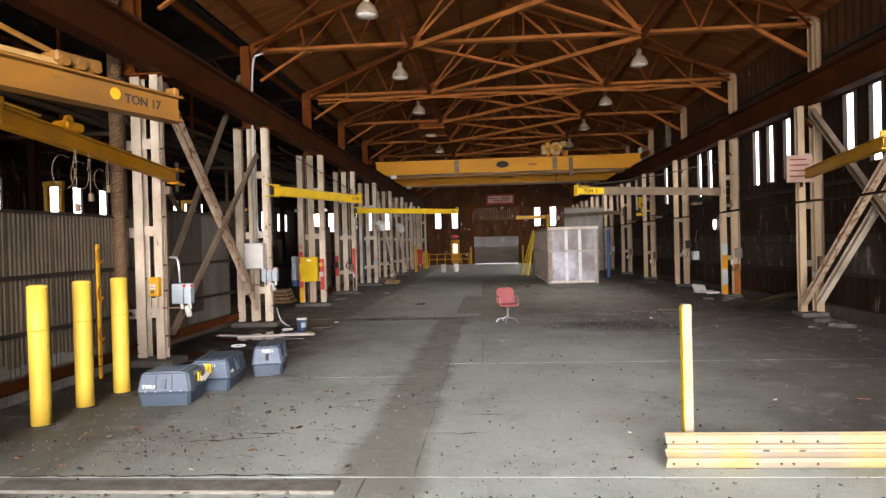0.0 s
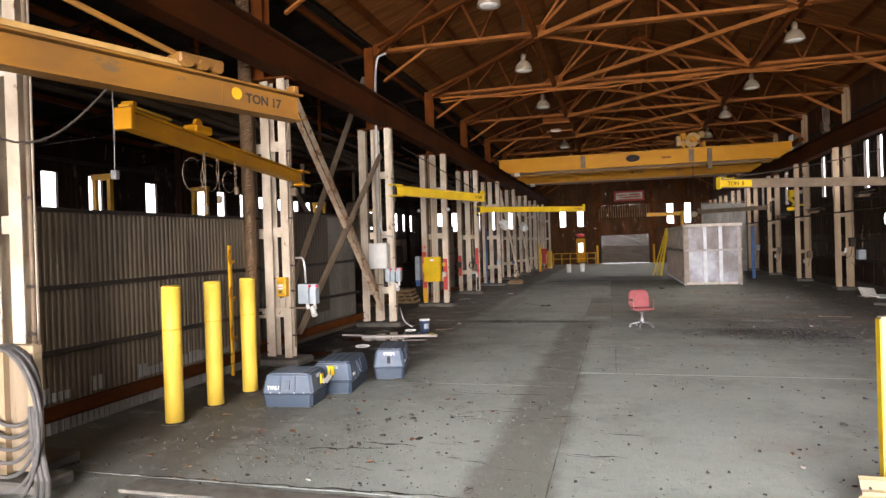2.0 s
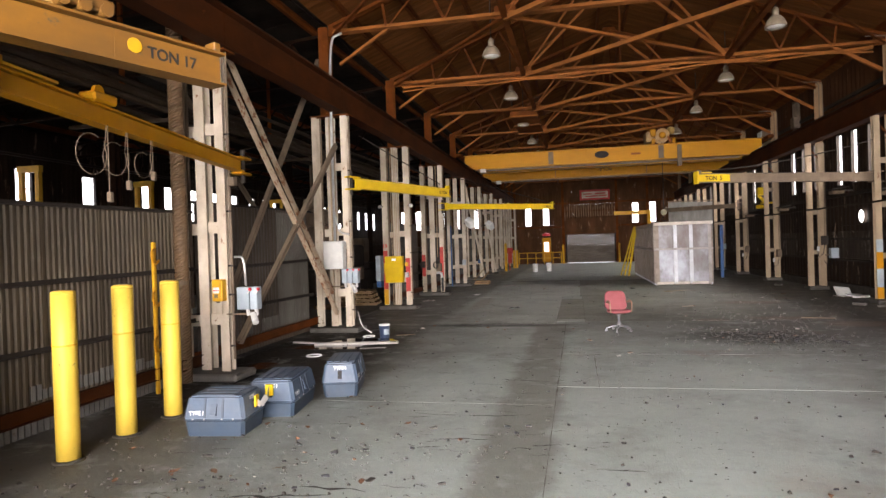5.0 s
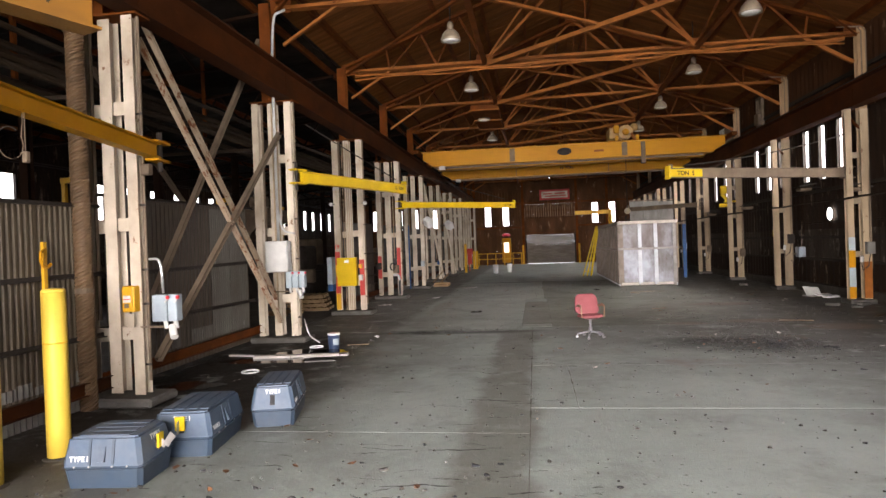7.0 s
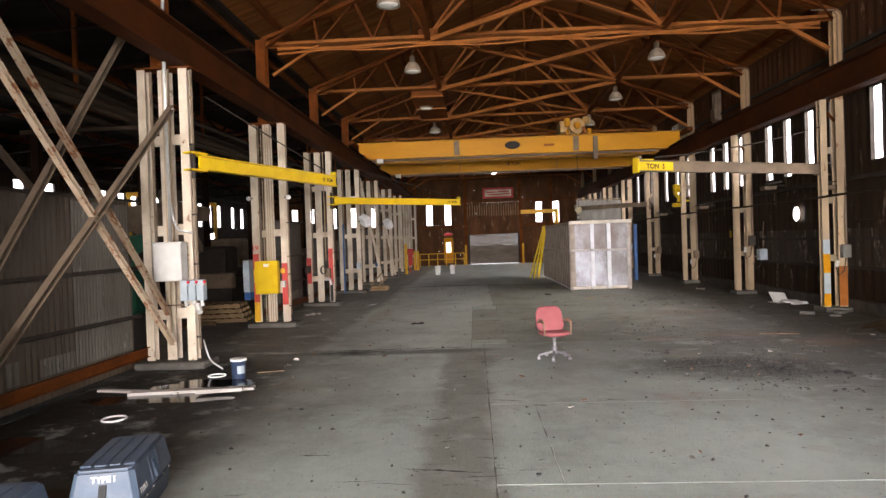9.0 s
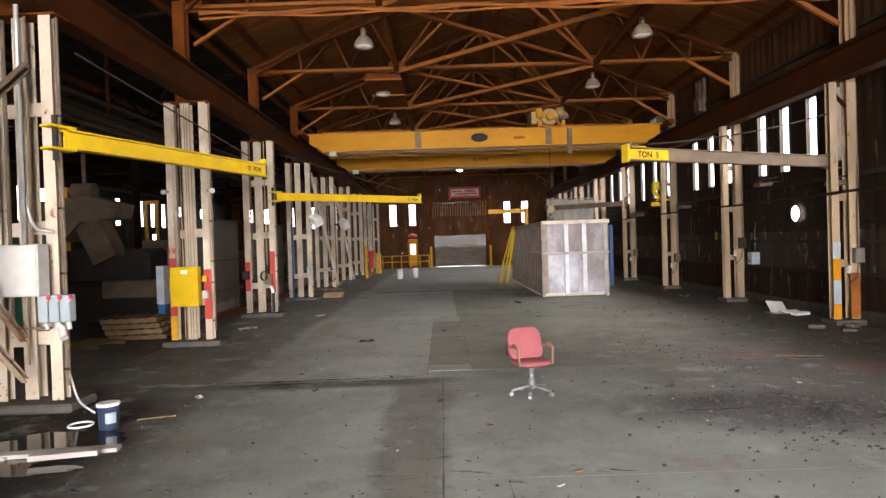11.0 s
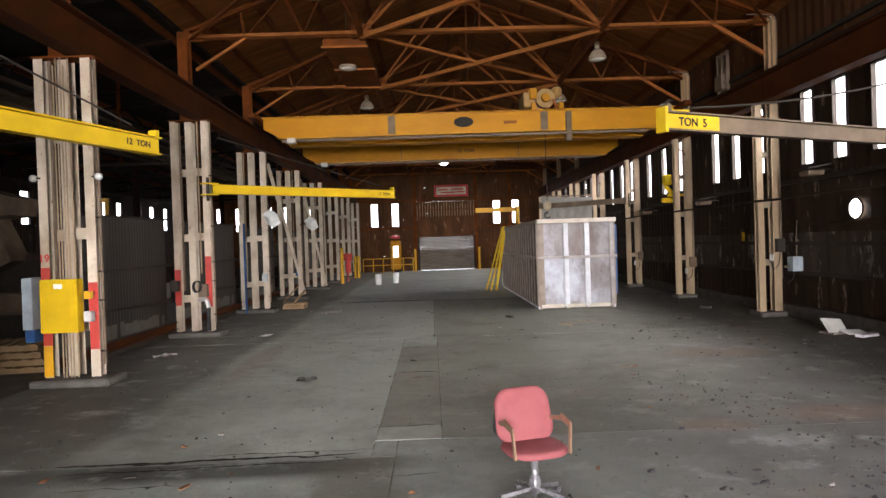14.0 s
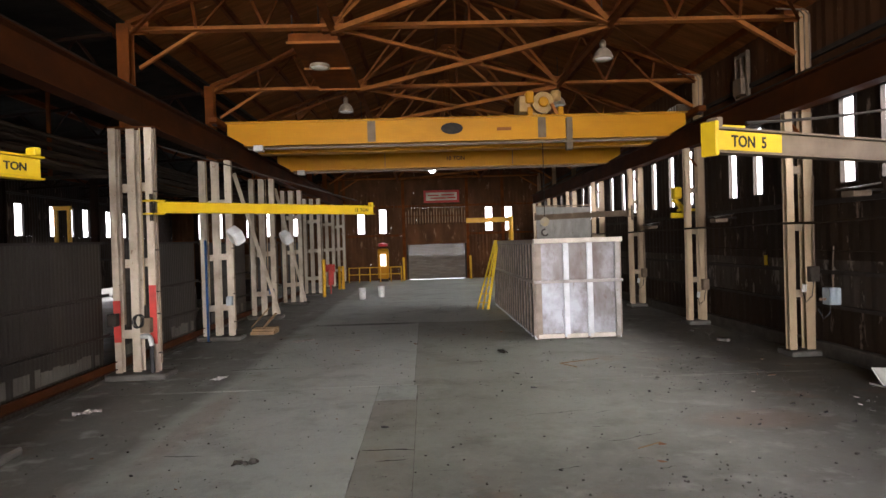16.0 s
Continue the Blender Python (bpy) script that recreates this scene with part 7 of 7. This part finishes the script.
for x, y, hh in ((XC + 0.7, 44.6, 1.9), (XC + 0.75, 50.0, 1.35), (XC + 0.95, 50.1, 1.35)):
    p = thing("guard_pole", x, y, 0, "yellow steel guard pole", "post", "far guard poles")
    part("post", mesh(lathe, [(0.09, 0), (0.09, hh), (0.05, hh + 0.03)], 14), M["yellow"], p)
fe = thing("fire_point", XC + 0.75, 46.5, 0, "red fire extinguisher stand", "extinguisher")
part("stand", mesh(box, -0.04, 0.04, -0.04, 0.04, 0, 1.6), M["red"], fe)
part("cylinder", mesh(lathe, [(0.14, 0.5), (0.16, 0.55), (0.16, 1.25), (0.06, 1.4)], 14, (0.05, -0.2, 0)), M["red"], fe)
part("plate", mesh(box, -0.25, 0.25, -0.07, -0.045, 1.2, 1.6), M["red"], fe)
ob = thing("wooden_crate", XC + 0.95, 31.6, 0, "low broken wooden crate of loose timber", "crate")
for i in range(4):
    part("board", mesh(box, -0.35, 0.35, -0.3 + 0.18 * i, -0.16 + 0.18 * i, 0.0, 0.1 + 0.07 * (i % 2)), M["wood"], ob)
part("board", mesh(extrude, (-0.4, 0, 0.2), (0.1, 0.2, 0.75), rect(0.1, 0.03)), M["wood"], ob)
part("board", mesh(extrude, (-0.1, 0.3, 0.15), (0.35, 0.0, 0.6), rect(0.1, 0.03)), M["wood"], ob)

# ---- things in the side aisle ----
pk = thing("pallet_stack", -7.45, 21.9, 0, "stack of broken wooden pallets on the aisle floor", "pallets", rz=8)
for lv in range(4):
    z = lv * 0.13
    sx = rnd.uniform(-0.12, 0.12)
    for i in range(3):
        part("bearer", mesh(box, -0.62 + sx, 0.62 + sx, -0.5 + i * 0.45, -0.42 + i * 0.45, z, z + 0.09), M["wood"], pk)
    for i in range(6):
        part("deck_board", mesh(box, -0.62 + sx + i * 0.22, -0.5 + sx + i * 0.22, -0.56 + rnd.uniform(-0.06, 0.06), 0.56, z + 0.092, z + 0.112), M["wood"], pk)
pk2 = thing("loose_pallet", -7.9, 20.7, 0, "flat broken wooden pallet on the aisle floor", "pallets", rz=-20)
for i in range(5):
    part("deck_board", mesh(box, -0.5 + i * 0.22, -0.36 + i * 0.22, -0.45, 0.45, 0.08, 0.1), M["wood"], pk2)
for i in range(2):
    part("bearer", mesh(box, -0.5, 0.55, -0.4 + i * 0.7, -0.32 + i * 0.7, 0, 0.079), M["wood"], pk2)
gm_ = thing("green_machine", -11.9, 24.6, 0, "green machine with a rounded housing in the aisle", "machine")
part("housing", mesh(lambda b: tube(b, [(-0.6, 0, 1.7), (0.7, 0, 1.7)], 0.85, 28)), M["green"], gm_)
part("pedestal", mesh(box, -1.3, 0.8, -0.7, 0.7, 0, 1.4, 0.06), M["green"], gm_)
part("hub", mesh(lambda b: tube(b, [(0.7, 0, 1.7), (0.95, 0, 1.7)], 0.3, 18)), M["dark_steel"], gm_)
dm = thing("dark_press", -10.3, 26.2, 0, "large dark steel press standing in the aisle", "machine")
part("bed", mesh(box, -1.6, 1.7, -0.9, 0.9, 0, 1.1, 0.08), M["dark_steel"], dm)
part("frame", mesh(box, -1.5, 1.4, -0.6, 0.7, 1.1, 2.1, 0.1), M["dark_steel"], dm)
part("table", mesh(box, 0.3, 1.9, -1.2, -0.9, 0.7, 1.2, 0.04), M["grey_brown"], dm)
fh = thing("fume_hood", -10.6, 25.4, 2.7, "dusty sheet-metal hood hanging over the machines", "hood")
bm = bmesh.new()
extrude(bm, (0, -0.5, 0), (0, 0.5, 0), [(-1.5, 0.1), (-0.4, -0.35), (0.1, 0.2), (1.1, 0.3), (1.2, 0.7), (0.3, 0.95), (-1.2, 0.8)])
part("hood_shell", bm, M["grey_brown"], fh)
part("chute", mesh(extrude, (0.2, 0, 0.2), (0.7, 0, -0.9), rect(0.7, 0.7), (0, 1, 0)), M["grey_brown"], fh)
part("motor", mesh(lambda b: tube(b, [(-0.3, 0, 1.1), (0.3, 0, 1.1)], 0.25, 16)), M["grey_brown"], fh)
part("flue", mesh(tube, [(0.0, 0, 1.1), (0, 0, 3.2)], 0.06, 10), M["grey_brown"], fh)
for y in (17.4, 22.6, 33.6, 42.0):
    yg = thing("yellow_gantry", -16.3, y, 0, "yellow steel gantry frame in the side aisle", "gantry", "yellow frames in the aisle")
    for dx in (-0.3, 0.3):
        part("leg", mesh(box, dx - 0.07, dx + 0.07, -0.07, 0.07, 0, 4.6), M["yellow"], yg)
    part("crossbar", mesh(box, -0.4, 0.4, -0.08, 0.08, 4.6, 4.8), M["yellow"], yg)
for (x, y, a) in ((-9.5, 36.5, 1.0), (-12.0, 33.5, 1.3), (-14.2, 19.0, 1.1), (-9.0, 44.0, 1.2)):
    mm_ = thing("aisle_machine", x, y, 0, "dark shrouded machine standing in the side aisle", "machine", "machines in the aisle")
    part("bed", mesh(box, -1.0 * a, 1.0 * a, -0.6, 0.6, 0, 0.9 * a, 0.05), M["dark_steel"], mm_)
    part("head", mesh(box, -0.5 * a, 0.7 * a, -0.5, 0.5, 0.9 * a, 1.9 * a, 0.08), M["grey_brown"], mm_)
    part("motor", mesh(lambda b: tube(b, [(-0.9 * a, 0, 1.2 * a), (-0.4 * a, 0, 1.2 * a)], 0.25, 14)), M["green"], mm_)

# ---- litter on the floor ----
bm = bmesh.new()


def crumb(bm, x, y, s):
    vs = []
    for dx, dy, dz in ((-1, -1, 0), (1, -1, 0), (1, 1, 0), (-1, 1, 0), (-0.6, -0.6, 1), (0.7, -0.5, 1), (0.5, 0.7, 1), (-0.6, 0.5, 1)):
        vs.append(bm.verts.new((x + dx * s * rnd.uniform(0.5, 1.1), y + dy * s * rnd.uniform(0.5, 1.1), 0.004 + dz * s * rnd.uniform(0.5, 1.0))))
    for f in ((4, 5, 6, 7), (0, 1, 5, 4), (1, 2, 6, 5), (2, 3, 7, 6), (3, 0, 4, 7)):
        bm.faces.new([vs[i] for i in f])


for i in range(3000):
    x, y = rnd.uniform(XC, 8.4), 4.2 + 38 * rnd.random() ** 1.9
    crumb(bm, x, y, rnd.choice((0.005, 0.007, 0.009, 0.015)) * rnd.uniform(0.7, 1.4))
for cx, cy, sx, sy, n in ((3.5, 14.2, 1.2, 1.2, 320), (4.4, 16.4, 1.1, 1.3, 160), (3.6, 18.3, 0.9, 0.8, 120), (6.5, 19.0, 0.8, 1.2, 90), (-2.6, 5.6, 0.9, 0.5, 90), (-1.4, 7.0, 1.0, 0.6, 70), (5.5, 24.5, 1.2, 1.5, 90), (7.7, 28.5, 0.4, 1.5, 60)):
    for i in range(n):
        crumb(bm, rnd.gauss(cx, sx * 0.6), rnd.gauss(cy, sy * 0.6), 0.004 + 0.018 * rnd.random() ** 2)


def flake(bm, x, y, s):
    """A flat broken chip lying a little askew."""
    k, a, tilt, long = rnd.randint(3, 6), rnd.uniform(0, 6.3), rnd.uniform(-0.4, 0.4), rnd.uniform(0.8, 2.6)
    top, low = [], []
    for i in range(k):
        t = a + math.tau * i / k
        r = s * rnd.uniform(0.5, 1.15)
        u, v = r * math.cos(t) * long, r * math.sin(t)
        top.append(bm.verts.new((x + u, y + v, 0.006 + 0.3 * s + abs(tilt) * s + tilt * u)))
        low.append(bm.verts.new((x + u * 1.05, y + v * 1.05, 0.001)))
    bm.faces.new(top)
    for i in range(k):
        bm.faces.new((low[i], low[(i + 1) % k], top[(i + 1) % k], top[i]))


FLAKES = (("dark", "dark oily chips and slag scattered over the floor", M["black"], 760), ("pale", "pale plaster and paper chips scattered over the floor", M["plank"], 26), ("brown", "rust-brown flakes and chips on the floor", M["leaf"], 36), ("grey", "grey broken concrete chips on the floor", M["rubble"], 420))
for tone, text, m, count in FLAKES:
    fb = bmesh.new()
    for i in range(count):
        q = rnd.random()
        if q < 0.34:
            x, y = rnd.gauss(3.5, 0.7), rnd.gauss(14.3, 0.7)
        elif q < 0.48:
            x, y = rnd.gauss(-2.9, 0.9), rnd.gauss(6.3, 0.9)
        elif q < 0.58:
            x, y = rnd.gauss(5.6, 1.0), rnd.gauss(23.0, 2.2)
        else:
            x, y = rnd.uniform(-4.9, 8.2), 4.8 + 30 * rnd.random() ** 1.3
        flake(fb, max(-5.0, min(8.3, x)), max(4.9, y), 0.005 + 0.019 * rnd.random() ** 2.6)
    tagged(part("floor_chips", fb, m), text, "chips", kind="stuff")
tagged(part("floor_rubble", bm, M["rubble"]), "scattered concrete crumbs and grit on the floor", "rubble", kind="stuff")
bm = bmesh.new()
for i in range(80):
    x, y = (rnd.uniform(-4.6, 7.6), 3.6 + 30 * rnd.random() ** 2) if i > 34 else (rnd.gauss(-3.0, 0.9), rnd.gauss(6.8, 1.8))
    s, a = rnd.uniform(0.02, 0.055), rnd.uniform(0, 6.3)
    vs = [bm.verts.new((x + s * k * math.cos(a + b_), y + s * k * math.sin(a + b_), 0.006 + rnd.uniform(0, 0.02))) for b_, k in ((0, 1.3), (1.2, 0.6), (2.4, 0.7), (3.2, 1.1), (4.2, 0.6), (5.3, 0.7))]
    bm.faces.new(vs)
tagged(part("dry_leaves", bm, M["leaf"]), "dry brown leaves blown over the floor", "leaves", kind="stuff")
for i in range(26):
    x, y = rnd.uniform(-3.0, 7.2), 6 + 26 * rnd.random() ** 1.4
    o = tagged(part("litter_scrap", mesh(box, -0.07, 0.07, -0.03, 0.03, 0, 0.012, 0.003), M[rnd.choice(("plank", "rubble", "rubble", "leaf"))]), "small flattened scrap of litter on the floor", "litter", "scraps on the floor")
    o.matrix_world = pose(x, y, 0.004, rnd.uniform(-4, 4), rnd.uniform(-4, 4), rnd.uniform(0, 180))
    o.scale = (rnd.uniform(0.3, 1.0), rnd.uniform(0.3, 0.9), 1)
dark_gap = worn("dark_crack", (0.03, 0.027, 0.024), (0.05, 0.045, 0.04), (0.1, 0.09, 0.08), 0.2, 20, 0.95)
for x0, y0, ang, ln, wid in ((-3.55, 16.42, 1.5, 2.9, 0.045), (-3.4, 16.2, 2.5, 2.7, 0.02), (-2.2, 16.6, 0.3, 1.5, 0.014), (-1.25, 8.25, 3, 0.55, 0.02), (-1.9, 8.3, -6, 0.5, 0.012), (-3.2, 15.8, 2, 1.2, 0.01), (-0.6, 17.35, 4, 0.7, 0.014), (-4.2, 4.7, 1, 3.4, 0.02), (-0.5, 20.34, -3, 0.66, 0.03), (-0.3, 19.9, 6, 0.4, 0.014), (1.5, 21.6, 10, 1.3, 0.01), (-2.9, 33.0, 0, 2.9, 0.05), (-0.2, 5.95, 0, 0.55, 0.012), (2.6, 20.3, 20, 0.9, 0.01), (-3.8, 25.9, 3, 1.2, 0.03), (-1.5, 7.35, 5, 0.6, 0.012), (4.0, 12.9, -8, 1.0, 0.012), (-3.0, 20.4, -2, 0.5, 0.016), (-1.1, 10.2, -9, 0.7, 0.016), (-2.9, 5.7, 8, 0.9, 0.02), (-2.3, 6.0, -4, 0.6, 0.018), (2.3, 14.2, 3, 1.1, 0.02)):
    bm = bmesh.new()
    n = max(6, int(ln / 0.06))
    d = Vector((math.cos(radians(ang)), math.sin(radians(ang)), 0))
    q = Vector((-d.y, d.x, 0))
    row = []
    for i in range(n + 1):
        c = Vector((x0, y0, 0.0085)) + d * ln * i / n + q * 0.05 * noise.noise(Vector((i * 0.35, x0, y0)))
        w = wid * (0.35 + abs(noise.noise(Vector((i * 0.9, y0, x0)))) * 1.6) * math.sin(math.pi * (i + 0.6) / (n + 1.2)) ** 0.5
        row.append((bm.verts.new(c - q * w), bm.verts.new(c + q * w)))
    for a, b_ in zip(row, row[1:]):
        bm.faces.new((a[0], b_[0], b_[1], a[1]))
    tagged(part("floor_crack", bm, dark_gap), "dark ragged crack in the concrete floor", "crack", "cracks in the floor", kind="stuff")


def crumpled(bm, w, d, seed, lift=0.07):
    """A crushed sheet: a small grid thrown into folds, with a thin edge."""
    nx, ny = 9, 6
    rows = []
    for layer in (0.0, -0.004):
        rows.append([[bm.verts.new((w * (i / nx - 0.5) + 0.02 * noise.noise(Vector((i, j, seed))), d * (j / ny - 0.5) + 0.02 * noise.noise(Vector((j, seed, i))), 0.012 + layer + lift * abs(noise.noise(Vector((i * 0.7, j * 0.7, seed)))))) for j in range(ny + 1)] for i in range(nx + 1)])
    for g, flip in ((rows[0], False), (rows[1], True)):
        for i in range(nx):
            for j in range(ny):
                f = (g[i][j], g[i + 1][j], g[i + 1][j + 1], g[i][j + 1])
                bm.faces.new(f[::-1] if flip else f)


for i, (x, y, w, d, tone) in enumerate(((-1.86, 20.0, 0.3, 0.14, "rubble"), (-5.15, 22.7, 0.42, 0.2, "plank"), (-3.05, 29.7, 0.6, 0.3, "plank"), (-3.8, 25.05, 0.36, 0.2, "white_plain"), (2.1, 27.0, 0.4, 0.16, "rubble"), (-3.6, 15.55, 0.12, 0.08, "plank"), (3.9, 14.0, 0.3, 0.14, "black"), (4.6, 13.6, 0.24, 0.12, "black"))):
    o = tagged(part("crumpled_scrap", mesh(crumpled, w, d, 3.3 + i), M[tone]), "crumpled scrap of dusty sheet lying on the floor", "litter", "crumpled scraps")
    o.matrix_world = pose(x, y, 0, 0, 0, 25 * i)
for x0, y0, x1, y1, r in ((3.1, 25.4, 4.0, 25.75, 0.018), (3.12, 25.36, 3.35, 24.95, 0.018), (-3.95, 14.55, -3.55, 14.68, 0.012), (2.9, 20.0, 3.25, 20.2, 0.012), (5.1, 17.2, 5.75, 17.05, 0.016)):
    st = thing("loose_stick", x0, y0, 0, "thin broken strip of pale wood on the floor", "stick", "loose sticks")
    part("strip", mesh(extrude, (0, 0, r), (x1 - x0, y1 - y0, r), rect(r * 1.1, r * 0.9)), M["wood"], st)


def sliver(bm, x, y, ang, ln, wid, z):
    n = max(4, int(ln / 0.03))
    d = Vector((math.cos(ang), math.sin(ang), 0))
    q = Vector((-d.y, d.x, 0))
    row = []
    for i in range(n + 1):
        c = Vector((x, y, z)) + d * ln * i / n + q * 0.03 * noise.noise(Vector((i * 0.4, x * 9, y * 9)))
        w = wid * (0.3 + abs(noise.noise(Vector((i * 0.8, y * 7, x * 7)))) * 1.7) * math.sin(math.pi * (i + 0.4) / (n + 0.8)) ** 0.6
        row.append((bm.verts.new(c - q * w), bm.verts.new(c + q * w)))
    for a, b_ in zip(row, row[1:]):
        bm.faces.new((a[0], b_[0], b_[1], a[1]))


pits, lips = bmesh.new(), bmesh.new()
for i in range(230):
    if i < 110:
        x, y = rnd.uniform(-4.2, 0.2), rnd.uniform(5.0, 10.8)
    elif i < 160:
        x, y = rnd.uniform(-1.05, -0.3), rnd.uniform(7.0, 17.0)
    else:
        x, y = rnd.uniform(-3.6, 5.5), rnd.uniform(10.0, 30.0)
    ang, ln, wid = rnd.gauss(0, 0.22), 0.05 + 0.4 * rnd.random() ** 2.2, rnd.uniform(0.003, 0.011)
    sliver(pits, x, y, ang, ln, wid, 0.0062)
    if rnd.random() < 0.6:
        sliver(lips, x + 0.01, y + 0.012 + wid, ang, ln * 0.9, wid * 0.7, 0.0052)
tagged(part("floor_pits", pits, dark_gap), "short dark gouges and pits in the worn concrete", "gouges", kind="stuff")
tagged(part("floor_lips", lips, M["joint_dirt"]), "pale broken lips beside the gouges in the concrete", "gouges", kind="stuff")
